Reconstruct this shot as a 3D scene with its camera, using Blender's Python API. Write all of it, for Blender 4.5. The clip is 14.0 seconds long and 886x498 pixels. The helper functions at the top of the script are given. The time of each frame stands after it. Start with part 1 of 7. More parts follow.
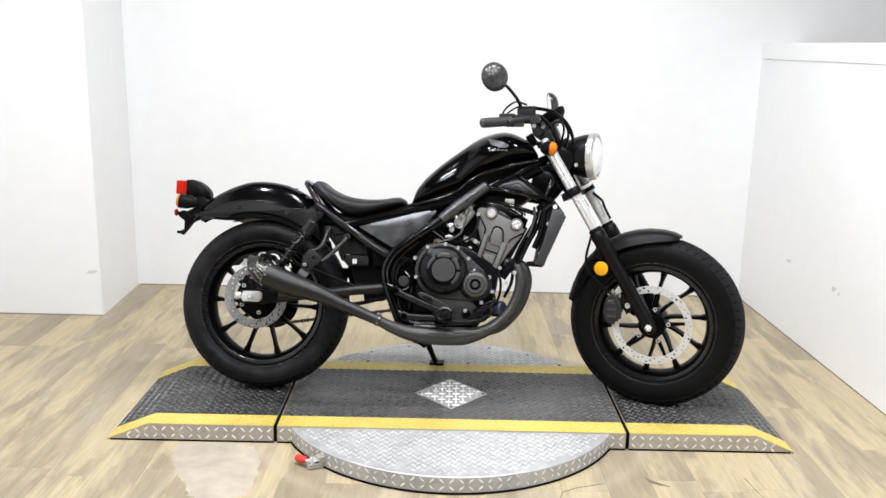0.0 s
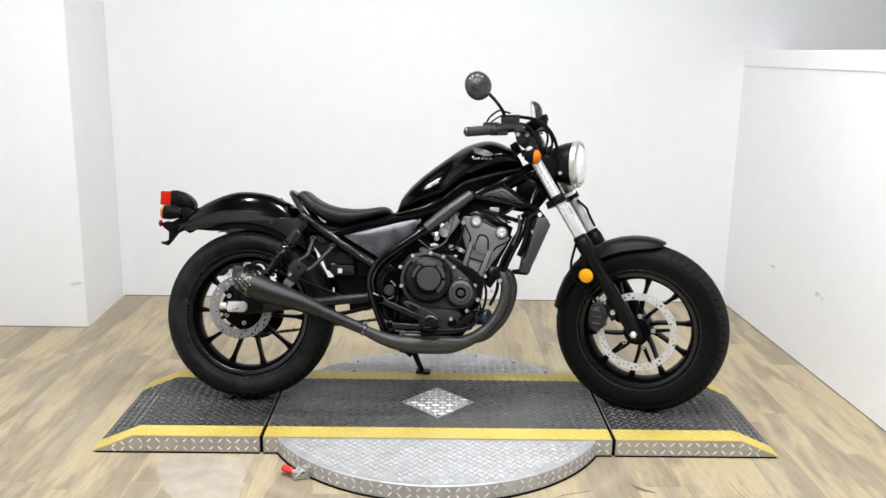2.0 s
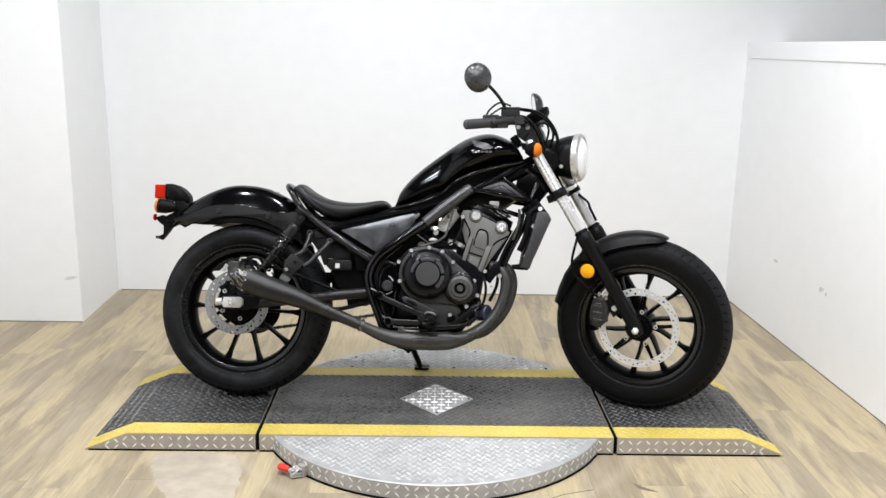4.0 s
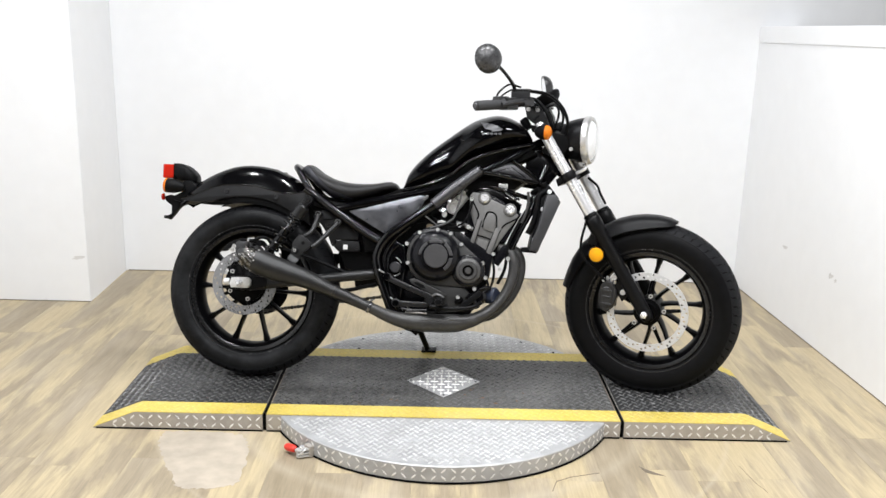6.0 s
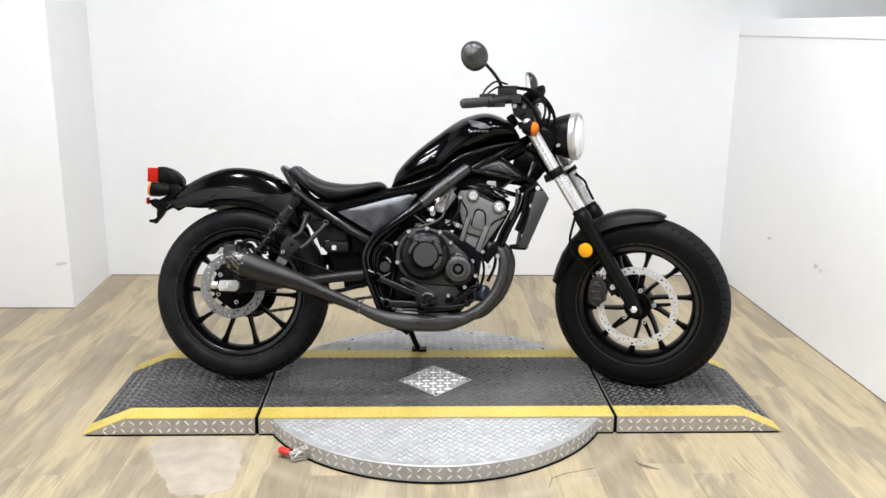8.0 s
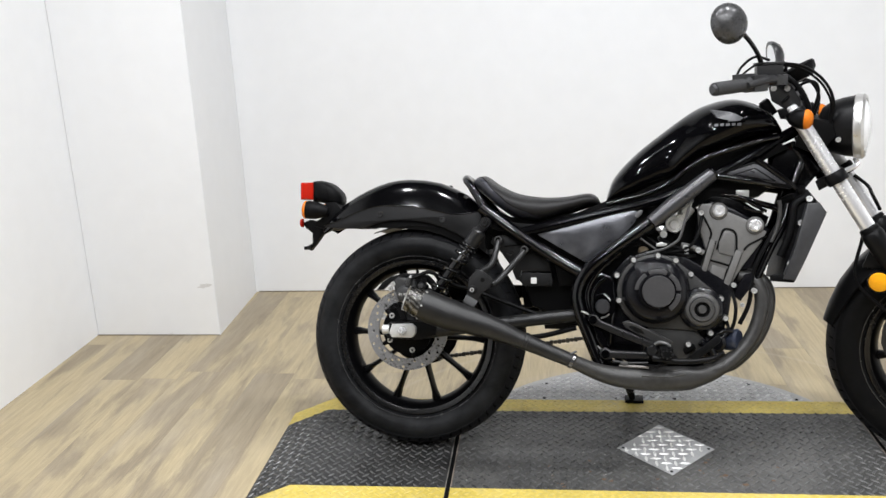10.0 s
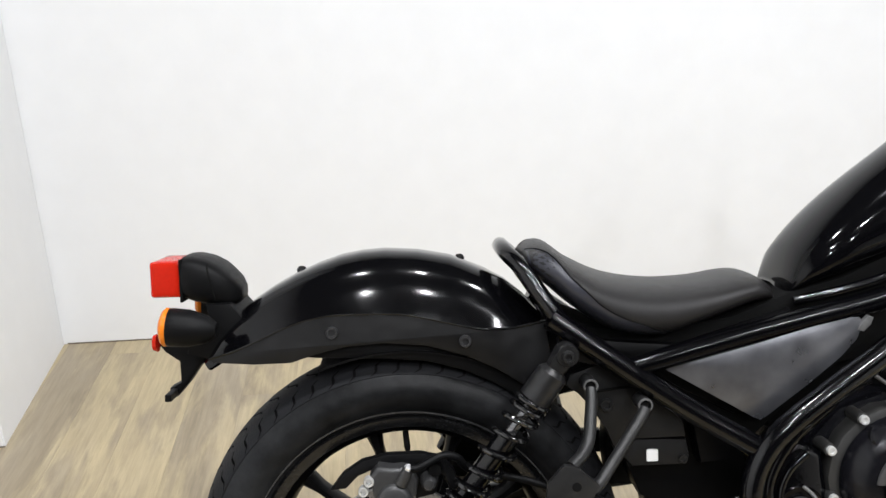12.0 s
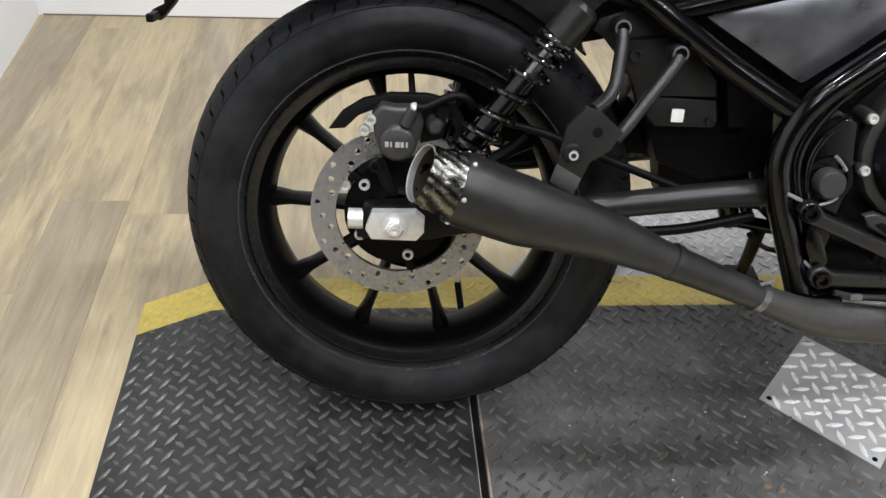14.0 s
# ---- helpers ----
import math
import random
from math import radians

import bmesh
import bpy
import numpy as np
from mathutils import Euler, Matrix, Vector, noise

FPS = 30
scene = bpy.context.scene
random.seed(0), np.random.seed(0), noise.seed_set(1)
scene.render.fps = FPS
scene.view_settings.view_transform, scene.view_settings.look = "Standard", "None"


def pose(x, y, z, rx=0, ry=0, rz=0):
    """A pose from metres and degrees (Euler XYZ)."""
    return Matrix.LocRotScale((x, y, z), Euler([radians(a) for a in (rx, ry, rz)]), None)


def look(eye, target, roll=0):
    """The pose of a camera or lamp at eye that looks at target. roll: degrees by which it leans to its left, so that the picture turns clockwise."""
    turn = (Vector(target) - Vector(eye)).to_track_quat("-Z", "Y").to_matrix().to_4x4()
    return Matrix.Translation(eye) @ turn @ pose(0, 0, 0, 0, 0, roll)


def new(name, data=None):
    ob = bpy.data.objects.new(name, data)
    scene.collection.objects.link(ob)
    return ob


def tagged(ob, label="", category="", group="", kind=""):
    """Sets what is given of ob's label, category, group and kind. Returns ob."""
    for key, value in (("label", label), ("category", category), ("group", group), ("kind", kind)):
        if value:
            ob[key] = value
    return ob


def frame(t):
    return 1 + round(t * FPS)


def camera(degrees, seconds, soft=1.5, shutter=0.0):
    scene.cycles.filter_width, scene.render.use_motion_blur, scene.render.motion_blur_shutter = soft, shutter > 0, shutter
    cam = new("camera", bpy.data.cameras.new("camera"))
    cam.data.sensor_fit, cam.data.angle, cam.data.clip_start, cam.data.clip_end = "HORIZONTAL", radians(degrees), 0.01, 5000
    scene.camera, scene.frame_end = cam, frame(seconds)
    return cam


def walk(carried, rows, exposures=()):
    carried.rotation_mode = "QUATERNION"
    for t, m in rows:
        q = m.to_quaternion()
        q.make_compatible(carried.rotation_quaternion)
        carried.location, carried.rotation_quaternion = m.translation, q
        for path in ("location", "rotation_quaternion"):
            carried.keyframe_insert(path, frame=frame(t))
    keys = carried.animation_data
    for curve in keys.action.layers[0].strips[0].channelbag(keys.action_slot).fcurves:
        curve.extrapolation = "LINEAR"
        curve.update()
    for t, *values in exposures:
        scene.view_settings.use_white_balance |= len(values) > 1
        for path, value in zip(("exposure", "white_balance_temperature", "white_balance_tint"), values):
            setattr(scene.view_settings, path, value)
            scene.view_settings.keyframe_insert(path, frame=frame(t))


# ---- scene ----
cam = camera(53.9, 14.0)
PATH = [
    (0, (-0.034, -3.162, 1.39), (-0.026, -1.215, 0.931), 1.3),
    (0.5, (-0.026, -3.169, 1.396), (0.003, -1.222, 0.939), 1.3),
    (1, (-0.028, -3.172, 1.399), (0.001, -1.223, 0.951), 1.2),
    (1.5, (-0.027, -3.174, 1.398), (0.0, -1.224, 0.954), 1.2),
    (2, (-0.025, -3.166, 1.393), (0.011, -1.216, 0.953), 1.0),
    (4.5, (-0.023, -3.106, 1.387), (0.016, -1.162, 0.922), 1.1),
    (5, (-0.025, -3.104, 1.384), (0.012, -1.162, 0.909), 1.3),
    (5.5, (-0.026, -3.104, 1.382), (0.007, -1.164, 0.897), 1.5),
    (6, (-0.03, -3.106, 1.374), (-0.006, -1.167, 0.885), 1.5),
    (6.5, (-0.027, -3.108, 1.379), (0.005, -1.168, 0.892), 1.6),
    (7, (-0.026, -3.111, 1.378), (0.008, -1.172, 0.892), 1.8),
    (9.3, (-0.215, -2.915, 1.367), (-0.096, -1.004, 0.79), -1.2),
    (9.5, (-0.245, -2.784, 1.359), (-0.185, -0.875, 0.766), -1.8),
    (9.7, (-0.278, -2.615, 1.345), (-0.405, -0.705, 0.764), -2.3),
    (9.9, (-0.305, -2.44, 1.36), (-0.527, -0.529, 0.815), -2.4),
    (10, (-0.326, -2.36, 1.361), (-0.556, -0.449, 0.818), -2.6),
    (10.1, (-0.361, -2.282, 1.351), (-0.553, -0.371, 0.792), -2.4),
    (10.3, (-0.415, -2.101, 1.335), (-0.468, -0.186, 0.76), -1.6),
    (10.4, (-0.444, -2.046, 1.324), (-0.436, -0.231, 0.759), -1.8),
    (10.5, (-0.469, -1.944, 1.332), (-0.434, -0.044, 0.71), -2.2),
    (10.6, (-0.485, -1.884, 1.334), (-0.417, -0.080, 0.742), -2.1),
    (10.7, (-0.493, -1.786, 1.326), (-0.442, 0.107, 0.684), -2.8),
    (10.8, (-0.512, -1.721, 1.315), (-0.472, 0.078, 0.704), -1.8),
    (11, (-0.52, -1.526, 1.297), (-0.624, 0.37, 0.668), -0.7),
    (11.3, (-0.559, -1.306, 1.311), (-0.655, 0.478, 0.665), -1.5),
    (11.5, (-0.612, -1.181, 1.293), (-0.635, 0.694, 0.596), -0.1),
    (11.7, (-0.688, -1.095, 1.304), (-0.614, 0.686, 0.655), -0.2),
    (12, (-0.751, -0.98, 1.321), (-0.585, 0.875, 0.592), -0.8),
    (12.2, (-0.770, -0.951, 1.317), (-0.613, 0.810, 0.622), -0.6),
    (12.5, (-0.775, -0.928, 1.287), (-0.626, 0.887, 0.459), -1.3),
    (12.8, (-0.779, -0.928, 1.243), (-0.629, 0.747, 0.360), 0.5),
    (13, (-0.778, -0.925, 1.218), (-0.623, 0.792, 0.203), 1.4),
    (13.3, (-0.782, -0.934, 1.182), (-0.605, 0.647, 0.142), 2.9),
    (13.5, (-0.775, -0.933, 1.168), (-0.598, 0.695, 0.019), 2.8),
    (14, (-0.776, -0.948, 1.137), (-0.598, 0.621, -0.09), 3.7),
]
EXPOSURES = [(0.0, -0.06), (1.0, -0.1), (2.0, -0.22), (4.5, -0.2), (5.2, -0.14), (5.6, -0.08), (7.0, -0.08), (9.3, -0.28), (10.3, -0.26), (11.0, -0.16), (12.0, -0.12), (13.0, -0.1), (14.0, -0.15)]
walk(cam, [(t, look(eye, target, roll)) for t, eye, target, roll in PATH], EXPOSURES)

# ---- light ----
world = bpy.data.worlds.new("world")
scene.world = world
world.use_nodes = True
world.node_tree.nodes["Background"].inputs["Color"].default_value = (1, 1, 1, 1)
world.node_tree.nodes["Background"].inputs["Strength"].default_value = 0.02

CEILING = 3.0
LAMPS = [(x, y) for y in (-2.5, -1.35, -0.1) for x in (-1.2, -0.35, 0.5, 1.35)]
LAMP_WATTS = 22.0


# ---- materials ----
def material(name, colour, rough=0.5, metal=0.0, vary=0.12, scale=30.0, bump=0.0, bump_scale=200.0, coat=0.0, rough_vary=0.08, specular=0.5):
    """A surface with colour variation at two scales, uneven gloss and fine relief."""
    m = bpy.data.materials.new(name)
    m.use_nodes = True
    t = m.node_tree
    p = t.nodes["Principled BSDF"]
    p.inputs["Roughness"].default_value = rough
    p.inputs["Metallic"].default_value = metal
    p.inputs["Coat Weight"].default_value = coat
    p.inputs["Coat Roughness"].default_value = 0.04
    p.inputs["Specular IOR Level"].default_value = specular
    co = t.nodes.new("ShaderNodeTexCoord")
    n1, n2 = t.nodes.new("ShaderNodeTexNoise"), t.nodes.new("ShaderNodeTexNoise")
    n1.inputs["Scale"].default_value, n1.inputs["Detail"].default_value = scale * 0.15, 3
    n2.inputs["Scale"].default_value, n2.inputs["Detail"].default_value = scale * 3, 5
    add = t.nodes.new("ShaderNodeMath")
    add.operation = "ADD"
    for n in (n1, n2):
        t.links.new(co.outputs["Object"], n.inputs["Vector"])
    t.links.new(n1.outputs["Fac"], add.inputs[0])
    t.links.new(n2.outputs["Fac"], add.inputs[1])
    ramp = t.nodes.new("ShaderNodeMapRange")
    ramp.inputs["From Min"].default_value, ramp.inputs["From Max"].default_value = 0.6, 1.4
    ramp.inputs["To Min"].default_value, ramp.inputs["To Max"].default_value = 1 - vary, 1 + vary
    t.links.new(add.outputs[0], ramp.inputs["Value"])
    mul = t.nodes.new("ShaderNodeVectorMath")
    mul.operation = "SCALE"
    mul.inputs[0].default_value = colour[:3]
    t.links.new(ramp.outputs[0], mul.inputs["Scale"])
    t.links.new(mul.outputs[0], p.inputs["Base Color"])
    if rough_vary:
        rr = t.nodes.new("ShaderNodeMapRange")
        rr.inputs["From Min"].default_value, rr.inputs["From Max"].default_value = 0.6, 1.4
        rr.inputs["To Min"].default_value, rr.inputs["To Max"].default_value = max(0.0, rough - rough_vary), min(1.0, rough + rough_vary)
        t.links.new(add.outputs[0], rr.inputs["Value"])
        t.links.new(rr.outputs[0], p.inputs["Roughness"])
    if bump:
        nb = t.nodes.new("ShaderNodeTexNoise")
        nb.inputs["Scale"].default_value, nb.inputs["Detail"].default_value = bump_scale, 4
        t.links.new(co.outputs["Object"], nb.inputs["Vector"])
        b = t.nodes.new("ShaderNodeBump")
        b.inputs["Strength"].default_value, b.inputs["Distance"].default_value = bump, 0.002
        t.links.new(nb.outputs["Fac"], b.inputs["Height"])
        t.links.new(b.outputs[0], p.inputs["Normal"])
    return m


def lens_material(name, colour):
    m = material(name, colour, 0.22, 0, 0.12, 60, 0.12, 160, coat=0.0, specular=0.1)
    p = m.node_tree.nodes["Principled BSDF"]
    p.inputs["Subsurface Weight"].default_value = 0.1
    p.inputs["Subsurface Radius"].default_value = (0.01, 0.004, 0.002)
    return m


def plank_material():
    """Vinyl wood plank: long yellowish and greyish streaks, knots, each plank its own tone."""
    m = bpy.data.materials.new("plank_vinyl")
    m.use_nodes = True
    t = m.node_tree
    p = t.nodes["Principled BSDF"]
    N, L = t.nodes.new, t.links.new
    geo, info = N("ShaderNodeNewGeometry"), N("ShaderNodeObjectInfo")
    off = N("ShaderNodeVectorMath")
    off.operation = "MULTIPLY_ADD"
    rnd = N("ShaderNodeCombineXYZ")
    for k in range(3):
        L(info.outputs["Random"], rnd.inputs[k])
    off.inputs[1].default_value = (37, 91, 13)
    L(rnd.outputs[0], off.inputs[0])
    L(geo.outputs["Position"], off.inputs[2])
    def noise_at(sx, sy, detail, rough=0.55, dist=0.0):
        mp = N("ShaderNodeMapping")
        mp.inputs["Scale"].default_value = (sx, sy, 1)
        L(off.outputs[0], mp.inputs["Vector"])
        n = N("ShaderNodeTexNoise")
        n.inputs["Scale"].default_value, n.inputs["Detail"].default_value = 1.0, detail
        n.inputs["Roughness"].default_value, n.inputs["Distortion"].default_value = rough, dist
        L(mp.outputs[0], n.inputs["Vector"])
        return n.outputs["Fac"]
    big, streak, grain = noise_at(9.5, 1.7, 6, 0.62, 0.35), noise_at(30, 3.0, 6, 0.68, 0.5), noise_at(140, 7, 5, 0.68)

    def blend(fac, a, b):
        m2 = N("ShaderNodeMix")
        m2.data_type = "RGBA"
        L(fac, m2.inputs["Factor"])
        for sock, c in (("A", a), ("B", b)):
            if isinstance(c, tuple):
                m2.inputs[sock].default_value = c
            else:
                L(c, m2.inputs[sock])
        return m2.outputs["Result"]

    def window(value, lo, hi, top=1.0):
        r = N("ShaderNodeMapRange")
        r.inputs["From Min"].default_value, r.inputs["From Max"].default_value = lo, hi
        r.inputs["To Max"].default_value = top
        L(value, r.inputs["Value"])
        return r.outputs[0]

    tone = N("ShaderNodeMath")
    tone.operation = "MULTIPLY_ADD"
    tone.inputs[1].default_value = 0.22
    L(info.outputs["Random"], tone.inputs[0])
    L(big, tone.inputs[2])
    clean = blend(window(streak, 0.35, 0.65), (0.485, 0.398, 0.243, 1), (0.405, 0.330, 0.210, 1))
    patchy = blend(window(streak, 0.36, 0.62), (0.205, 0.167, 0.118, 1), (0.315, 0.262, 0.185, 1))
    wood = blend(window(tone.outputs[0], 0.56, 0.68, 0.82), clean, patchy)
    pale = blend(window(noise_at(5, 1.1, 3), 0.5, 0.68, 0.4), wood, (0.40, 0.345, 0.265, 1))
    gm = N("ShaderNodeMapRange")
    gm.inputs["From Min"].default_value, gm.inputs["From Max"].default_value = 0.3, 0.7
    gm.inputs["To Min"].default_value, gm.inputs["To Max"].default_value = 0.86, 1.10
    L(grain, gm.inputs["Value"])
    sc = N("ShaderNodeVectorMath")
    sc.operation = "SCALE"
    L(pale, sc.inputs[0])
    L(gm.outputs[0], sc.inputs["Scale"])
    # worn rings scrubbed into the floor by the turntable
    dist = N("ShaderNodeVectorMath")
    dist.operation = "DISTANCE"
    dist.inputs[1].default_value = (0.02, -0.015, 0.0)
    L(geo.outputs["Position"], dist.inputs[0])
    worn = None
    for radius, width in ((0.755, 0.040), (1.04, 0.014)):
        d = N("ShaderNodeMath")
        d.operation = "SUBTRACT"
        d.inputs[1].default_value = radius
        L(dist.outputs["Value"], d.inputs[0])
        a = N("ShaderNodeMath")
        a.operation = "ABSOLUTE"
        L(d.outputs[0], a.inputs[0])
        r = N("ShaderNodeMapRange")
        r.inputs["From Min"].default_value, r.inputs["From Max"].default_value = width, 0.0
        r.inputs["To Max"].default_value = 0.5
        L(a.outputs[0], r.inputs["Value"])
        if worn is None:
            worn = r.outputs[0]
        else:
            mx = N("ShaderNodeMath")
            mx.operation = "MAXIMUM"
            L(worn, mx.inputs[0])
            L(r.outputs[0], mx.inputs[1])
            worn = mx.outputs[0]
    ragged = N("ShaderNodeMath")
    ragged.operation = "MULTIPLY"
    L(worn, ragged.inputs[0])
    L(noise_at(8, 8, 4), ragged.inputs[1])
    ring = N("ShaderNodeMix")
    ring.data_type = "RGBA"
    ring.inputs["B"].default_value = (0.52, 0.455, 0.35, 1)
    L(ragged.outputs[0], ring.inputs["Factor"])
    L(sc.outputs[0], ring.inputs["A"])
    L(ring.outputs["Result"], p.inputs["Base Color"])
    rr = N("ShaderNodeMapRange")
    rr.inputs["To Min"].default_value, rr.inputs["To Max"].default_value = 0.38, 0.62
    L(streak, rr.inputs["Value"])
    L(rr.outputs[0], p.inputs["Roughness"])
    b = N("ShaderNodeBump")
    b.inputs["Strength"].default_value, b.inputs["Distance"].default_value = 0.15, 0.001
    L(grain, b.inputs["Height"])
    L(b.outputs[0], p.inputs["Normal"])
    return m


M_WALL = material("white_wall_paint", (0.832, 0.84, 0.852), 0.55, 0, 0.025, 4, 0.12, 260)
# grey puts the darker look above the ledge into the wall's colour
M_WALL_FAR = material("far_wall_grey", (0.55, 0.54, 0.52), 0.7, 0, 0.04, 4, 0.1, 200)
M_CEIL = material("dark_ceiling_paint", (0.07, 0.07, 0.07), 0.8, 0, 0.03, 5, 0.1, 200)
M_BACKROOM = material("dark_grey_paint", (0.06, 0.06, 0.062), 0.8, 0, 0.05, 5)
M_PLANK = plank_material()
M_SCUFF = material("scuff_grey", (0.64, 0.635, 0.63), 0.6, 0, 0.2, 60)
M_PATCH = material("pale_worn_vinyl", (0.43, 0.375, 0.302), 0.5, 0, 0.3, 5, 0.1, 200)
M_SUB = material("dark_joint", (0.16, 0.13, 0.095), 0.8, 0, 0.1, 20)
M_BLACKPLATE = material("worn_black_plate", (0.015, 0.015, 0.0155), 0.40, 0.0, 0.7, 14, 0.3, 500, rough_vary=0.16, specular=0.45)
M_DUSTPLATE = material("dusty_black_plate", (0.043, 0.0425, 0.041), 0.44, 0.0, 0.6, 12, 0.3, 500, rough_vary=0.16, specular=0.45)
def worn_plate(m, colour, lo, hi, amount, scale):
    """Lets a paler worn tone break through the paint in uneven patches."""
    t = m.node_tree
    p = t.nodes["Principled BSDF"]
    old = p.inputs["Base Color"].links[0].from_socket
    co, n = t.nodes.new("ShaderNodeTexCoord"), t.nodes.new("ShaderNodeTexNoise")
    n.inputs["Scale"].default_value, n.inputs["Detail"].default_value, n.inputs["Roughness"].default_value = scale, 8, 0.7
    t.links.new(co.outputs["Object"], n.inputs["Vector"])
    r = t.nodes.new("ShaderNodeMapRange")
    r.inputs["From Min"].default_value, r.inputs["From Max"].default_value, r.inputs["To Max"].default_value = lo, hi, amount
    t.links.new(n.outputs["Fac"], r.inputs["Value"])
    mx = t.nodes.new("ShaderNodeMix")
    mx.data_type = "RGBA"
    mx.inputs["B"].default_value = (*colour, 1)
    t.links.new(r.outputs[0], mx.inputs["Factor"])
    t.links.new(old, mx.inputs["A"])
    t.links.new(mx.outputs["Result"], p.inputs["Base Color"])


worn_plate(M_BLACKPLATE, (0.055, 0.0545, 0.053), 0.48, 0.70, 0.75, 3.2)
worn_plate(M_DUSTPLATE, (0.118, 0.115, 0.108), 0.45, 0.70, 0.75, 4.0)
worn_plate(M_DUSTPLATE, (0.13, 0.075, 0.038), 0.64, 0.78, 0.5, 6.0)
worn_plate(M_BLACKPLATE, (0.13, 0.075, 0.038), 0.66, 0.78, 0.5, 7.0)
M_BLACKLUG = material("worn_black_tread", (0.095, 0.095, 0.094), 0.30, 0.3, 0.8, 16, 0.2, 500, specular=0.5)
M_STEEL = material("aluminium_tread_plate", (0.40, 0.402, 0.405), 0.42, 0.3, 0.3, 6, 0.18, 420, rough_vary=0.14)
M_STEELLUG = material("bright_tread_lug", (0.58, 0.58, 0.575), 0.34, 0.4, 0.35, 9, 0.1, 420)
M_TOPLUG = material("worn_tread_lug", (0.57, 0.57, 0.566), 0.34, 0.4, 0.45, 7, 0.1, 420)
M_BRIGHTLUG = material("polished_tread_lug", (0.82, 0.815, 0.80), 0.3, 0.35, 0.12, 20, 0.1, 420)
M_STEELDULL = material("dull_plate_edge", (0.42, 0.39, 0.35), 0.42, 0.3, 0.2, 12, 0.2, 300)
M_YELLOW = material("yellow_paint", (0.56, 0.43, 0.085), 0.5, 0, 0.3, 30, 0.25, 400)
worn_plate(M_YELLOW, (0.42, 0.36, 0.20), 0.5, 0.7, 0.6, 9.0)
M_YELLOWWORN = material("worn_yellow_tread", (0.57, 0.455, 0.13), 0.42, 0.1, 0.35, 30, 0.2, 400)
M_RUST = material("rust_stain", (0.13, 0.078, 0.045), 0.75, 0, 0.4, 60)
M_SEAMEDGE = material("rusty_bare_edge", (0.20, 0.16, 0.13), 0.5, 0.2, 0.8, 22, 0.3, 300)
M_CHIP = material("bare_metal_chip", (0.50, 0.49, 0.47), 0.4, 0.4, 0.2, 60)
# near-black for rubber and screws, and for shade painted into gaps and grooves
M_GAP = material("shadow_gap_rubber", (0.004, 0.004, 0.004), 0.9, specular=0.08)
M_GROOVE = material("groove_shade_black", (0.0045, 0.0045, 0.0045), 0.95, specular=0.0)
M_GLOSS = material("gloss_black_paint", (0.0014, 0.0014, 0.0018), 0.06, 0, 0.1, 20, coat=0.0, rough_vary=0.02, specular=0.22)
M_FENDER = material("fender_black_paint", (0.0016, 0.0016, 0.002), 0.095, 0, 0.1, 20, rough_vary=0.04, specular=0.24)
M_FRAME = material("black_frame_paint", (0.0012, 0.0012, 0.0016), 0.13, 0, 0.15, 30, 0.12, 90, rough_vary=0.05, specular=0.38)
M_RAIL = material("dulled_frame_paint", (0.0012, 0.0012, 0.0016), 0.14, 0, 0.15, 30, 0.05, 70, rough_vary=0.05, specular=0.10)
M_SPRING = material("gloss_spring_paint", (0.003, 0.003, 0.0033), 0.10, 0, 0.1, 30, specular=0.75)
M_SWITCH = material("grey_black_switchgear", (0.020, 0.020, 0.021), 0.42, 0.1, 0.25, 40, 0.2, 500, specular=0.4)
M_GRIP = material("grey_grip_rubber", (0.034, 0.034, 0.035), 0.6, 0, 0.2, 60, 0.4, 700, specular=0.3)
M_BRACKET = material("cast_bracket_paint", (0.0085, 0.0085, 0.009), 0.30, 0.1, 0.25, 40, 0.1, 500, specular=0.5)
M_GLINT = material("pivot_glint_grey", (0.22, 0.22, 0.22), 0.3, 0.5, 0.2, 60)
M_SATIN = material("satin_black", (0.0036, 0.0036, 0.004), 0.38, 0, 0.2, 40, 0.1, 600, specular=0.15)
M_TRIM = material("black_fender_rail", (0.0036, 0.0036, 0.004), 0.40, 0.0, 0.3, 16, 0.05, 600, specular=0.3, rough_vary=0.12)
M_PANEL = material("side_panel_grey", (0.150, 0.153, 0.167), 0.33, 0.8, 0.45, 7, 0.03, 600, coat=0.1, rough_vary=0.16)
M_SEATSIDE = material("smooth_seat_vinyl", (0.024, 0.025, 0.033), 0.36, 0, 0.15, 30, 0.15, 900, specular=0.4)
M_CALIPERLIP = material("worn_tube_lip", (0.12, 0.12, 0.12), 0.4, 0.3, 0.2, 60)
M_ROD = material("dark_damper_rod", (0.16, 0.16, 0.165), 0.2, 0.8, 0.2, 60)
M_CLUTCHCAP = material("clutch_cap_paint", (0.055, 0.054, 0.056), 0.4, 0.2, 0.15, 40, 0.1, 600)
M_HANGER = material("grey_black_steel", (0.013, 0.013, 0.0133), 0.38, 0.2, 0.25, 40, 0.1, 500, specular=0.4)
M_CASE = material("engine_case_paint", (0.030, 0.0297, 0.029), 0.38, 0.2, 0.16, 40, 0.12, 600)
M_PLASTIC = material("black_plastic", (0.0022, 0.0022, 0.0025), 0.46, 0, 0.15, 40, 0.15, 700, specular=0.11)
M_GREYPLASTIC = material("dark_grey_cover", (0.058, 0.058, 0.062), 0.32, 0.55, 0.12, 20, 0.05, 600)
M_MIRRORSHELL = material("mirror_shell_paint", (0.040, 0.040, 0.041), 0.26, 0.2, 0.3, 30, 0.05, 60, specular=0.5)
M_GUSSET = material("worn_black_cover", (0.0055, 0.0055, 0.006), 0.42, 0, 0.25, 30, 0.15, 600, specular=0.3)
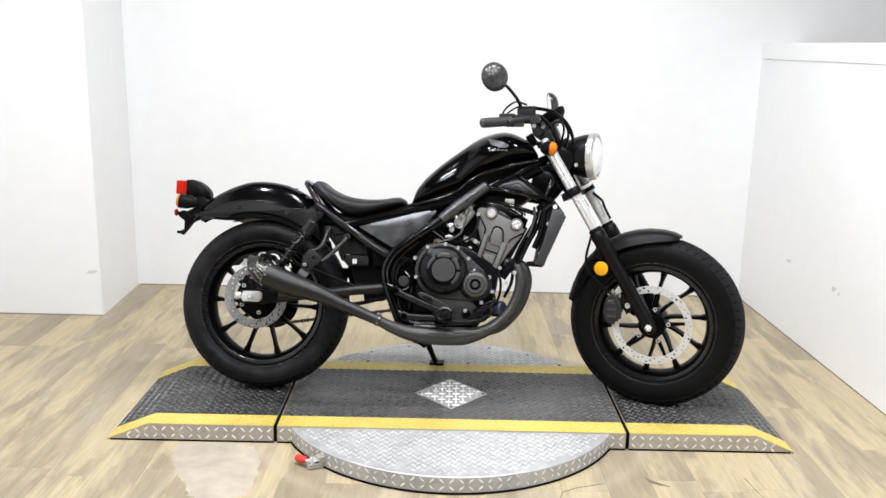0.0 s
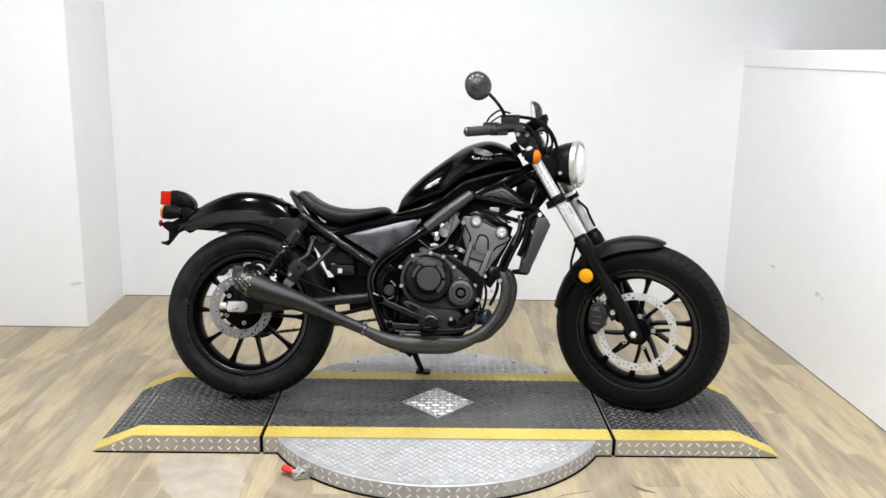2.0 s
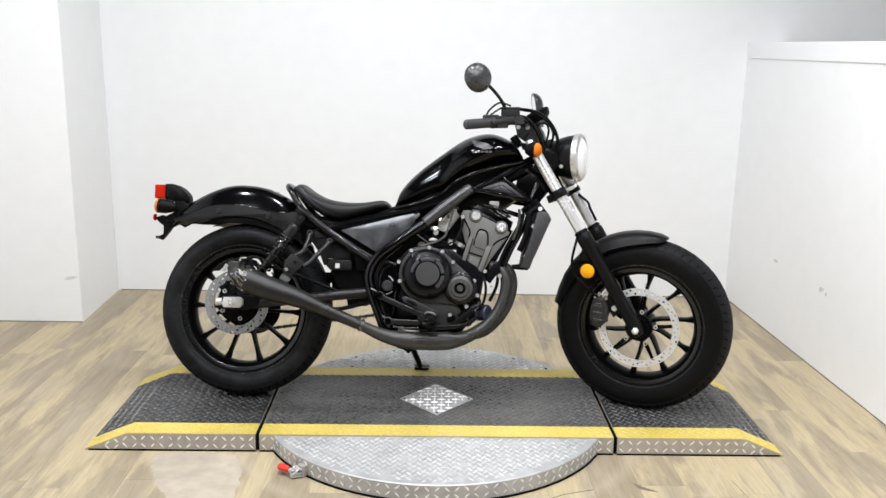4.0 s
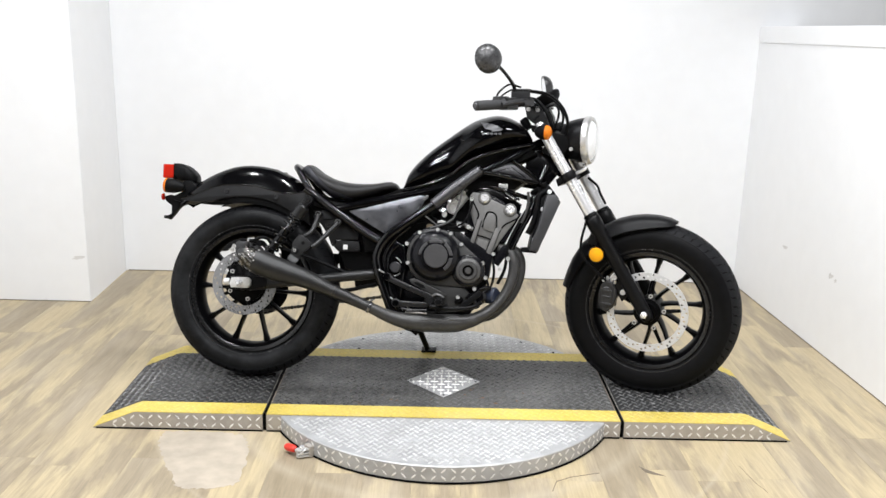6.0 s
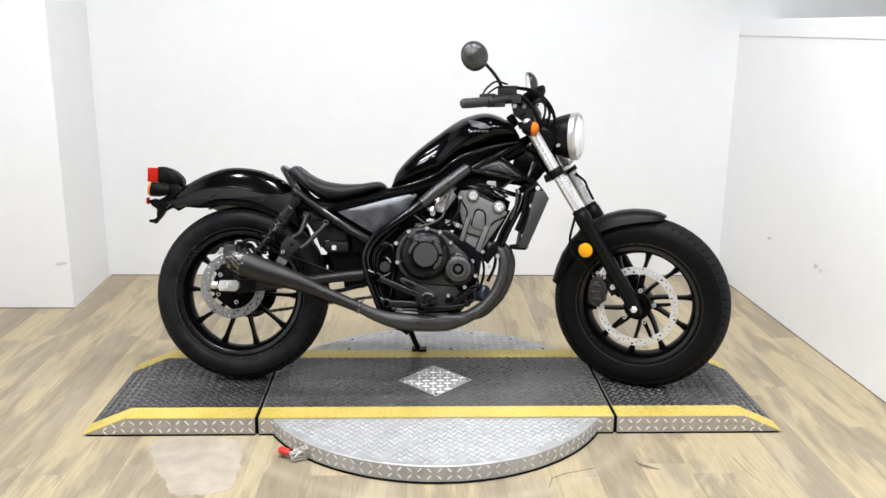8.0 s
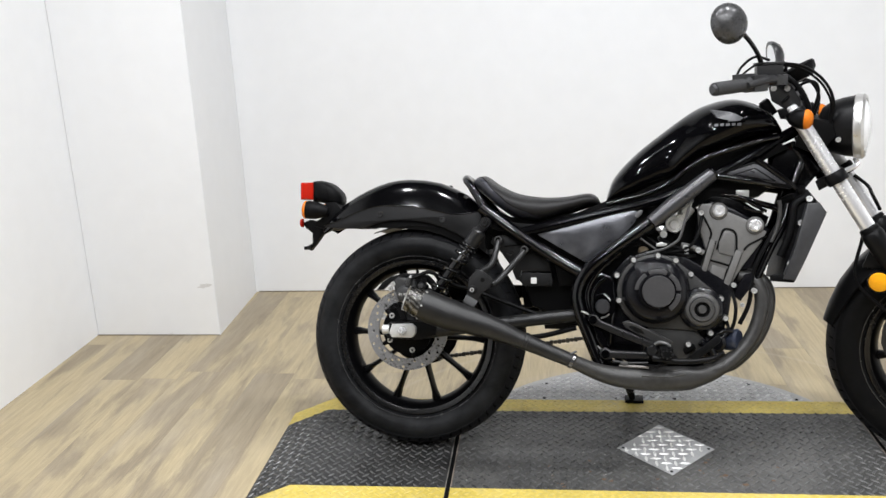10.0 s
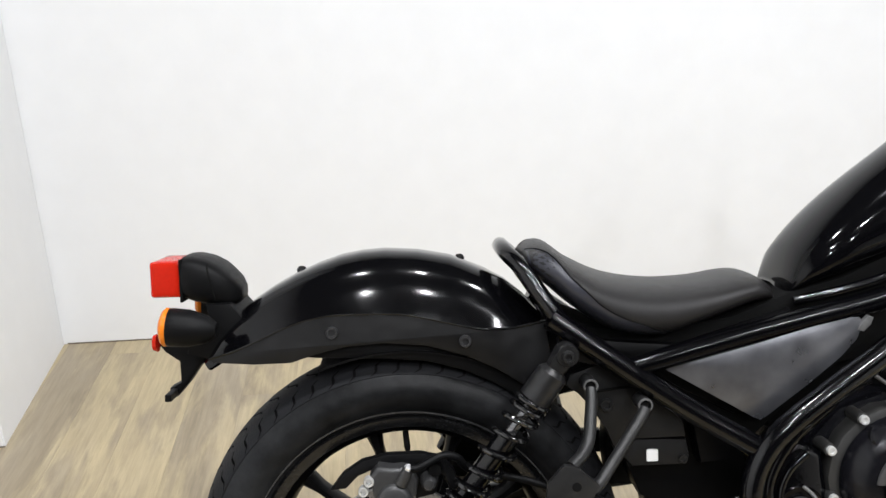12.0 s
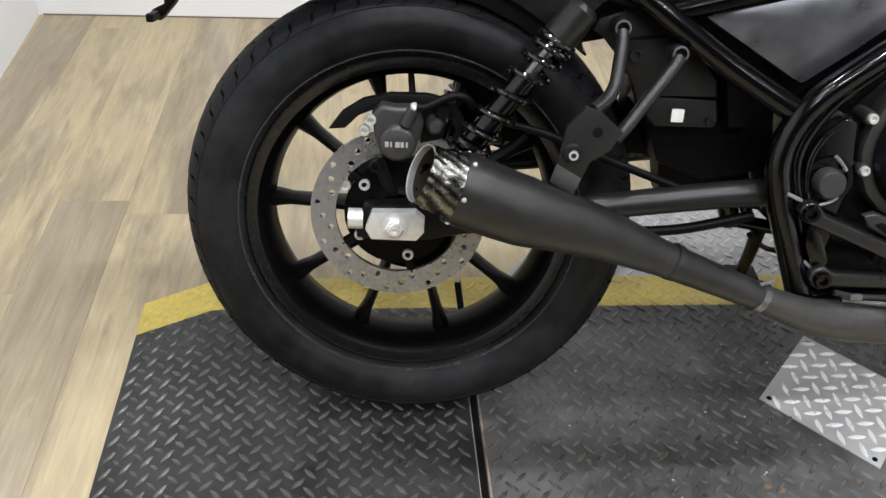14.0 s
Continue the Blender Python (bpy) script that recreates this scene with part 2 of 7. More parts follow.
M_TUBELIP = material("bare_tube_lip", (0.13, 0.13, 0.13), 0.35, 0.4, 0.2, 60)
M_RADCOVER = material("radiator_grey_plastic", (0.030, 0.030, 0.032), 0.40, 0.1, 0.25, 20, 0.08, 600)
M_TYRE = material("tyre_rubber", (0.0048, 0.0050, 0.0055), 0.45, 0, 0.6, 14, 0.12, 400, specular=0.10, rough_vary=0.14)
M_TREAD = material("tread_rubber", (0.0078, 0.0080, 0.0092), 0.6, 0, 0.4, 22, 0.3, 400, specular=0.14)
M_SOOT = material("soot_brown", (0.022, 0.016, 0.011), 0.85, 0, 0.3, 60, specular=0.1)
# glossy and paler than the tyre: the ridge's thin highlight is in its colour
M_BEAD = material("highlit_bead_rubber", (0.03, 0.03, 0.031), 0.25, 0, 0.3, 20, specular=0.5)
worn_plate(M_TYRE, (0.028, 0.029, 0.031), 0.43, 0.73, 0.7, 7.0)
M_TYREFRONT = material("clean_tyre_rubber", (0.0040, 0.0041, 0.0045), 0.5, 0, 0.4, 14, 0.12, 400, specular=0.09, rough_vary=0.1)
M_RIM = material("black_cast_rim", (0.0016, 0.0016, 0.0019), 0.38, 0.0, 0.2, 30, specular=0.06)
M_RIMLIP = material("rim_lip", (0.0045, 0.0045, 0.0048), 0.24, 0.0, 0.12, 30, specular=0.45)
M_CHROME = material("chrome", (0.90, 0.90, 0.91), 0.26, 0.65, 0.04, 40, rough_vary=0.04)
M_RING = material("brushed_silver_ring", (0.58, 0.575, 0.56), 0.32, 0.75, 0.06, 40, 0.05, 500)
M_DISC = material("brushed_brake_disc", (0.32, 0.322, 0.33), 0.30, 0.8, 0.2, 40, 0.06, 900)
M_DISCBRIGHT = material("bright_brake_disc", (0.70, 0.71, 0.735), 0.36, 0.55, 0.1, 60, 0.06, 900)
M_ALU = material("cast_aluminium", (0.62, 0.62, 0.61), 0.38, 0.6, 0.12, 40, 0.08, 500)
M_ENGINE = material("engine_grey_paint", (0.128, 0.126, 0.122), 0.42, 0.3, 0.14, 40, 0.12, 600)
M_PULSE = material("dull_grey_cover_paint", (0.062, 0.061, 0.060), 0.4, 0.2, 0.14, 40, 0.12, 600)
M_ENGINEDARK = material("engine_black_paint", (0.0045, 0.0045, 0.0058), 0.2, 0.0, 0.18, 40, 0.15, 300, specular=0.22)
M_EXHAUST = material("black_exhaust", (0.011, 0.011, 0.011), 0.40, 0.1, 0.3, 18, 0.15, 500, specular=0.42)
worn_plate(M_EXHAUST, (0.035, 0.034, 0.033), 0.5, 0.72, 0.6, 14.0)
M_HEADER = material("heat_stained_header", (0.040, 0.0392, 0.038), 0.40, 0.35, 0.35, 24, 0.25, 300)
M_SEAT = material("black_seat_vinyl", (0.010, 0.0095, 0.0097), 0.40, 0, 0.15, 40, 0.3, 900, specular=0.24)
M_RED = lens_material("red_lens", (0.40, 0.012, 0.004))
M_AMBER = lens_material("amber_lens", (0.60, 0.165, 0.014))
M_REFLECTOR = lens_material("amber_reflector", (0.78, 0.34, 0.012))
M_GLASS = material("headlight_lens", (0.86, 0.87, 0.88), 0.15, 0.0, 0.05, 80, coat=1.0)
M_MIRROR = material("mirror_glass", (0.85, 0.86, 0.87), 0.02, 1.0, 0.0, 10, rough_vary=0.0)
M_DECAL = material("silver_decal", (0.085, 0.085, 0.09), 0.4, 0.2, 0.1, 60)
M_GREYMARK = material("grey_marking", (0.32, 0.32, 0.31), 0.5, 0.2, 0.1, 60)
M_FOIL = material("crumpled_foil", (0.115, 0.112, 0.108), 0.26, 1.0, 0.9, 30, 1.0, 110)
t = M_FOIL.node_tree
weave, co = t.nodes.new("ShaderNodeTexWave"), t.nodes.new("ShaderNodeTexCoord")
weave.wave_type, weave.bands_direction = "BANDS", "DIAGONAL"
weave.inputs["Scale"].default_value, weave.inputs["Distortion"].default_value = 38.0, 2.5
t.links.new(co.outputs["Object"], weave.inputs["Vector"])
tint = t.nodes.new("ShaderNodeMix")
tint.data_type = "RGBA"
tint.inputs["A"].default_value, tint.inputs["B"].default_value = (0.025, 0.024, 0.022, 1), (0.20, 0.195, 0.185, 1)
t.links.new(weave.outputs["Fac"], tint.inputs["Factor"])
t.links.new(tint.outputs["Result"], t.nodes["Principled BSDF"].inputs["Base Color"])
M_BLUEBLACK = material("blue_black_paint", (0.02, 0.026, 0.045), 0.35, 0, 0.15, 40)
M_SHOCK = material("grey_shock_paint", (0.0115, 0.0115, 0.012), 0.34, 0.3, 0.15, 40, 0.08, 500)
M_CALIPER = material("caliper_grey", (0.032, 0.032, 0.033), 0.40, 0.25, 0.2, 40, 0.2, 500)
M_FRONTCAL = material("front_caliper_grey", (0.017, 0.017, 0.0175), 0.42, 0.1, 0.3, 40, 0.25, 400)
M_CABLE = material("grey_cable_sheath", (0.085, 0.085, 0.086), 0.4, 0, 0.2, 60)
M_BEIGECAP = material("beige_plastic_cap", (0.26, 0.20, 0.13), 0.5, 0, 0.2, 60)
M_CHAIN = material("chain_steel", (0.16, 0.15, 0.14), 0.4, 0.8, 0.2, 60)
M_BRIGHTALU = material("bright_cast_alloy", (0.84, 0.84, 0.83), 0.36, 0.25, 0.12, 60, 0.1, 400)
M_WHITE = material("white_plastic", (0.75, 0.75, 0.74), 0.45, 0, 0.05, 40)
M_REDGRIP = material("red_vinyl_grip", (0.62, 0.035, 0.02), 0.4, 0, 0.1, 40)
M_LAMP = bpy.data.materials.new("lamp_diffuser")
M_LAMP.use_nodes = True
M_LAMP.node_tree.nodes["Principled BSDF"].inputs["Emission Color"].default_value = (1, 0.98, 0.95, 1)
M_LAMP.node_tree.nodes["Principled BSDF"].inputs["Emission Strength"].default_value = 8.0


# ---- mesh helpers ----
def finish(name, bm, mat, parent=None, sharp=35):
    bmesh.ops.recalc_face_normals(bm, faces=bm.faces[:])
    me = bpy.data.meshes.new(name)
    bm.to_mesh(me)
    bm.free()
    me.materials.append(mat)
    for poly in me.polygons:
        poly.use_smooth = True
    me.set_sharp_from_angle(angle=radians(sharp))
    ob = new(name, me)
    ob.parent = parent
    return ob


def part(name, bm, mat, parent, label="", sharp=35):
    ob = finish(name, bm, mat, parent, sharp)
    if label:
        tagged(ob, label)
    return ob


def thing(name, label, category, m=None, group="", kind=""):
    ob = new(name)
    if m is not None:
        ob.matrix_world = m
    return tagged(ob, label, category, group, kind)


def add_box(bm, x0, x1, y0, y1, z0, z1, bevel=0.0, seg=2):
    vs = [bm.verts.new((x, y, z)) for x in (x0, x1) for y in (y0, y1) for z in (z0, z1)]
    fs = [bm.faces.new([vs[i] for i in q]) for q in ((0, 1, 3, 2), (4, 6, 7, 5), (0, 4, 5, 1), (2, 3, 7, 6), (0, 2, 6, 4), (1, 5, 7, 3))]
    if bevel:
        es = list({e for f in fs for e in f.edges})
        bmesh.ops.bevel(bm, geom=es, offset=bevel, segments=seg, affect="EDGES", profile=0.7)
    return bm


def box(x0, x1, y0, y1, z0, z1, bevel=0.0, seg=2):
    return add_box(bmesh.new(), x0, x1, y0, y1, z0, z1, bevel, seg)


def prism(outline, l0, l1, bevel=0.004, seg=2):
    """A plate with an outline in (x, height), from l0 to l1 to the bike's right."""
    bm = bmesh.new()
    a = [bm.verts.new((x, -l0, z)) for x, z in outline]
    b = [bm.verts.new((x, -l1, z)) for x, z in outline]
    n = len(a)
    bm.faces.new(a)
    top = bm.faces.new(b[::-1])
    for i in range(n):
        bm.faces.new((a[i], b[i], b[(i + 1) % n], a[(i + 1) % n]))
    bmesh.ops.recalc_face_normals(bm, faces=bm.faces[:])
    if bevel:
        es = list(top.edges)
        bmesh.ops.bevel(bm, geom=es, offset=bevel, segments=seg, affect="EDGES", profile=0.6)
    return bm


def domed(outline, l0, l1, bulge, rings=7):
    """A cover with an outline in (x, height) whose outer face swells gently towards its middle."""
    cx = sum(p[0] for p in outline) / len(outline)
    cz = sum(p[1] for p in outline) / len(outline)
    sect = [[(x, -l0, z) for x, z in outline]]
    for k in range(rings):
        f = 1 - k / rings
        sect.append([(cx + (x - cx) * f, -l1 - bulge * (1 - f ** 3), cz + (z - cz) * f) for x, z in outline])
    return loft(sect)


def smooth_path(pts, steps=6):
    """Catmull-Rom through the points."""
    pts = [Vector(p) for p in pts]
    if len(pts) < 3:
        return pts
    ext = [pts[0] * 2 - pts[1], *pts, pts[-1] * 2 - pts[-2]]
    out = []
    for i in range(1, len(ext) - 2):
        p0, p1, p2, p3 = ext[i - 1 : i + 3]
        for k in range(steps):
            t = k / steps
            out.append(0.5 * (2 * p1 + (p2 - p0) * t + (2 * p0 - 5 * p1 + 4 * p2 - p3) * t * t + (3 * p1 - p0 - 3 * p2 + p3) * t**3))
    out.append(pts[-1])
    return out


def add_tube(bm, pts, radius, seg=12, steps=6, caps=True, smooth=True):
    """A pipe along points; radius: one number or one for each point."""
    radii = list(radius) if isinstance(radius, (list, tuple)) else [radius] * len(pts)
    path = smooth_path(pts, steps) if smooth and len(pts) > 2 else [Vector(p) for p in pts]
    if len(path) != len(radii):
        ts = np.linspace(0, len(radii) - 1, len(path))
        radii = np.interp(ts, range(len(radii)), radii)
    tang = [(path[min(i + 1, len(path) - 1)] - path[max(i - 1, 0)]).normalized() for i in range(len(path))]
    up = Vector((0, 0, 1)) if abs(tang[0].z) < 0.9 else Vector((1, 0, 0))
    side = tang[0].cross(up).normalized()
    rings = []
    for p, t, r in zip(path, tang, radii):
        side = (side - t * side.dot(t)).normalized()
        other = t.cross(side)
        rings.append([bm.verts.new(p + (side * math.cos(a) + other * math.sin(a)) * r) for a in (2 * math.pi * k / seg for k in range(seg))])
    for a, b in zip(rings, rings[1:]):
        for k in range(seg):
            bm.faces.new((a[k], a[(k + 1) % seg], b[(k + 1) % seg], b[k]))
    if caps:
        bm.faces.new(rings[0][::-1])
        bm.faces.new(rings[-1])
    return bm


def tube(pts, radius, seg=12, steps=6, caps=True, smooth=True):
    return add_tube(bmesh.new(), pts, radius, seg, steps, caps, smooth)


def add_lathe(bm, profile, centre, axis=(0, -1, 0), seg=48, closed=False):
    """Turns a profile of (radius, way along the axis) round the axis through centre."""
    axis, centre = Vector(axis).normalized(), Vector(centre)
    ref = Vector((0, 0, 1)) if abs(axis.z) < 0.9 else Vector((1, 0, 0))
    u = axis.cross(ref).normalized()
    v = axis.cross(u)
    rings = []
    for r, a in profile:
        if r < 1e-5:
            rings.append([bm.verts.new(centre + axis * a)])
        else:
            rings.append([bm.verts.new(centre + axis * a + (u * math.cos(w) + v * math.sin(w)) * r) for w in (2 * math.pi * k / seg for k in range(seg))])
    pairs = list(zip(rings, rings[1:])) + ([(rings[-1], rings[0])] if closed else [])
    for a, b in pairs:
        for k in range(seg):
            if len(a) == 1 and len(b) > 1:
                bm.faces.new((a[0], b[(k + 1) % seg], b[k]))
            elif len(b) == 1 and len(a) > 1:
                bm.faces.new((a[k], a[(k + 1) % seg], b[0]))
            elif len(a) > 1:
                bm.faces.new((a[k], a[(k + 1) % seg], b[(k + 1) % seg], b[k]))
    return bm


def lathe(profile, centre, axis=(0, -1, 0), seg=48, closed=False):
    return add_lathe(bmesh.new(), profile, centre, axis, seg, closed)


def loft(rings, caps=True):
    bm = bmesh.new()
    vr = [[bm.verts.new(p) for p in ring] for ring in rings]
    n = len(vr[0])
    for a, b in zip(vr, vr[1:]):
        for k in range(n):
            bm.faces.new((a[k], a[(k + 1) % n], b[(k + 1) % n], b[k]))
    if caps:
        bm.faces.new(vr[0][::-1])
        bm.faces.new(vr[-1])
    return bm


def bolt(x, l, z, r=0.008, h=0.006, axis=(0, -1, 0), seg=12):
    """A hex-socket bolt head that faces the bike's right."""
    return lathe([(0, h * 0.4), (r * 0.5, h * 0.4), (r * 0.55, h), (r * 0.9, h), (r, h * 0.75), (r, 0), (0, 0)], (x, -l, z), axis, seg)


def interp(xs, ys, x):
    return float(np.interp(x, xs, ys))


# ---- the room ----
BACK, LEFT, FRONT = 1.684, -2.31, -6.0
room_walls = [
    ("wall_north", box(-2.6, 3.6, BACK, BACK + 0.12, -0.06, CEILING), M_WALL, "tall plain white painted back wall"),
    ("wall_west", box(LEFT - 0.12, LEFT, FRONT, BACK, -0.06, CEILING), M_WALL, "plain white painted side wall"),
    ("wall_south", box(-2.6, 3.6, FRONT - 0.12, FRONT, -0.06, CEILING), M_BACKROOM, "dark painted wall closing the room"),
]
for name, bm, mat, label in room_walls:
    tagged(finish(name, bm, mat), label, "wall", kind="structure")
bm = bmesh.new()
q = [(LEFT, 1.092), (-1.743, 1.090), (-1.768, BACK - 0.001), (LEFT, BACK - 0.001)]
a, b = [bm.verts.new((x, y, -0.06)) for x, y in q], [bm.verts.new((x, y, CEILING)) for x, y in q]
bm.faces.new(a[::-1]), bm.faces.new(b)
for i in range(4):
    bm.faces.new((a[i], a[(i + 1) % 4], b[(i + 1) % 4], b[i]))
bmesh.ops.bevel(bm, geom=bm.edges[:], offset=0.004, segments=2, affect="EDGES")
pillar = finish("wall_pillar", bm, M_WALL)
tagged(pillar, "boxed white wall pillar standing in the corner", "pillar", kind="structure")


def right_wall(name, x_shift, z0, z1, mat, label, bevel=0.0):
    bm = bmesh.new()
    q = [(1.697 + x_shift, BACK - 0.001), (1.90 + x_shift, FRONT), (2.10 + x_shift, FRONT), (1.90 + x_shift, BACK - 0.001)]
    a, b = [bm.verts.new((x, y, z0)) for x, y in q], [bm.verts.new((x, y, z1)) for x, y in q]
    bm.faces.new(a[::-1]), bm.faces.new(b)
    for i in range(4):
        bm.faces.new((a[i], a[(i + 1) % 4], b[(i + 1) % 4], b[i]))
    if bevel:
        bmesh.ops.bevel(bm, geom=bm.edges[:], offset=bevel, segments=2, affect="EDGES")
    return tagged(finish(name, bm, mat), label, "wall", kind="structure")


right_wall("wall_east", 0, -0.06, 1.345, M_WALL, "low white side wall below a ledge")
right_wall("ledge", -0.005, 1.3455, 1.432, M_WALL, "white ledge capping the low side wall", 0.004)
# assumed wall beyond the ledge, its darkness put into a grey colour
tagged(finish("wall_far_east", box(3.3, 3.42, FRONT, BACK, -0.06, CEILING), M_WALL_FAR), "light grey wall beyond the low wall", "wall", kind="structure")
tagged(finish("ceiling", box(-2.6, 3.6, FRONT, BACK + 0.1, CEILING, CEILING + 0.1), M_CEIL), "dark ceiling with round downlights", "ceiling", kind="structure")

for k, (x, y) in enumerate(LAMPS):
    light = bpy.data.lights.new("downlight_lamp", "AREA")
    light.shape, light.size, light.energy = "DISK", 0.13, LAMP_WATTS * (0.8 if x > 1.0 else 1.0)
    light.color = (0.955, 0.97, 1.0)
    lamp = new("downlight_lamp", light)
    lamp.matrix_world = look((x, y, CEILING - 0.035), (x, y, 0))
    fix = thing("ceiling_light", "round white recessed ceiling downlight, switched on", "ceiling light", pose(x, y, CEILING), "ceiling downlights")
    part("frame", lathe([(0.085, -0.001), (0.11, -0.001), (0.11, 0.02), (0.09, 0.03), (0.085, 0.02)], (0, 0, 0), (0, 0, -1), 32, True), M_CEIL, fix)
    part("diffuser", lathe([(0, 0.012), (0.084, 0.012), (0.084, 0.006), (0, 0.006)], (0, 0, 0), (0, 0, -1), 32), M_LAMP, fix)


# thin dark joint where the walls meet the floor, and scuffs on the paint
for name, bm in (
    ("trim", box(LEFT, -1.743, 1.0885, 1.0915, 0.0, 0.0035)),
    ("trim", box(-1.756, 1.70, BACK - 0.0015, BACK + 0.001, 0.0, 0.004)),
):
    tagged(finish(name, bm, M_SUB), "thin dark joint at the foot of the wall", "trim", kind="structure")
bm = bmesh.new()
q = [(1.695, BACK), (1.8985, FRONT), (1.902, FRONT), (1.699, BACK)]
a, b = [bm.verts.new((x, y, 0)) for x, y in q], [bm.verts.new((x, y, 0.004)) for x, y in q]
bm.faces.new(a[::-1]), bm.faces.new(b)
for i in range(4):
    bm.faces.new((a[i], a[(i + 1) % 4], b[(i + 1) % 4], b[i]))
tagged(finish("trim", bm, M_SUB), "thin dark joint at the foot of the wall", "trim", kind="structure")


def scuff(name, centre, u, v, w, h, seed):
    """An irregular flat smudge on a wall."""
    random.seed(seed)
    c, u, v = Vector(centre), Vector(u), Vector(v)
    n = u.cross(v).normalized()
    bm = bmesh.new()
    pts = []
    for k in range(14):
        t = 2 * math.pi * k / 14
        r = 1 + random.uniform(-0.35, 0.35)
        pts.append(c + u * (w * r * math.cos(t)) + v * (h * r * math.sin(t) + 0.35 * w * math.cos(t) * h / max(w, h)))
    a, b = [bm.verts.new(p) for p in pts], [bm.verts.new(p + n * 0.0007) for p in pts]
    bm.faces.new(b)
    for i in range(14):
        bm.faces.new((a[i], a[(i + 1) % 14], b[(i + 1) % 14], b[i]))
    return tagged(finish(name, bm, M_SCUFF), "faint grey scuff on the white wall", "scuff mark", kind="structure")


def east_x(y):
    return 1.697 + (BACK - y) * (0.203 / (BACK - FRONT))


for y, z, w, h, k in ((1.064, 0.372, 0.03, 0.008, 1), (0.575, 0.363, 0.02, 0.012, 2), (0.53, 0.355, 0.012, 0.008, 3)):
    scuff("wall_scuff", (east_x(y) - 0.0002, y, z), (0, -1, 0), (0, 0, 1), w, h, k)
scuff("wall_scuff", (-1.786, 1.0898, 0.228), (1, 0, 0), (0, 0, 1), 0.03, 0.008, 5)
scuff("wall_scuff", (-1.968, 1.0906, 0.006), (1, 0, 0), (0, 0, 1), 0.008, 0.005, 6)

# ---- the ramp platform with its turntable ----
H = 0.063
Y0, Y1 = -0.315, 0.335
XS = (-1.196, -1.05, -0.606, -0.594, 0.640, 0.652, 1.102, 1.241)
STRIPE = 0.088
DISC = (0.02, -0.015, 0.638)


def top_z(x):
    """Height of the ramps' top along the platform."""
    return interp((XS[0], XS[1], XS[6], XS[7]), (0.003, H, H, 0.003), x)


def slab(x0, x1, y0, y1, z_off=0.0, thick=None):
    xs = sorted({x0, x1, *[x for x in (XS[1], XS[6]) if x0 < x < x1]})
    bm = bmesh.new()
    rings = []
    for x in xs:
        z = top_z(x) + z_off
        zb = 0.0 if thick is None else z - thick
        rings.append([bm.verts.new((x, y0, zb)), bm.verts.new((x, y0, z)), bm.verts.new((x, y1, z)), bm.verts.new((x, y1, zb))])
    for a, b in zip(rings, rings[1:]):
        for k in range(4):
            bm.faces.new((a[k], a[(k + 1) % 4], b[(k + 1) % 4], b[k]))
    bm.faces.new(rings[0][::-1]), bm.faces.new(rings[-1])
    return bm


LUG = [(-0.5, 0.0), (-0.3, 0.32), (0.0, 0.5), (0.3, 0.32), (0.5, 0.0), (0.3, -0.32), (0.0, -0.5), (-0.3, -0.32)]


def add_lug(vs, fs, c, u, v, n, length=0.036, width=0.0095, rise=0.0026):
    """A raised lens-shaped tread lug at c, along u on a face with normal n."""
    b = len(vs)
    for a, w in LUG:
        vs.append(c + u * (a * length) + v * (w * width))
    for a, w in LUG:
        vs.append(c + u * (a * length * 0.7) + v * (w * width * 0.45) + n * rise)
    for k in range(8):
        fs.append((b + k, b + (k + 1) % 8, b + 8 + (k + 1) % 8, b + 8 + k))
    fs.append(tuple(b + 8 + k for k in range(8)))


def tread(name, spots, mat, parent, rise=0.0030, length=0.028):
    vs, fs = [], []
    for c, u, n in spots:
        u, n = Vector(u).normalized(), Vector(n).normalized()
        add_lug(vs, fs, Vector(c), u, n.cross(u), n, length=length, width=length * 0.29, rise=rise)
    me = bpy.data.meshes.new(name)
    me.from_pydata([tuple(v) for v in vs], [], fs)
    me.materials.append(mat)
    ob = new(name, me)
    ob.parent = parent
    return tagged(ob, kind="stuff")


def herringbone(x0, x1, y0, y1, step=0.0325):
    """Rows of slanted lugs, every other row shifted by half a step and slanted the other way."""
    rows = max(1, int((y1 - y0) / (step / 2)))
    cols = max(1, int((x1 - x0) / step))
    dx, dy = (x1 - x0) / cols, (y1 - y0) / rows
    for j in range(rows):
        for i in range(cols):
            yield x0 + (i + (0.25 if j % 2 else 0.75)) * dx, y0 + (j + 0.5) * dy, 0.785 if j % 2 else -0.785


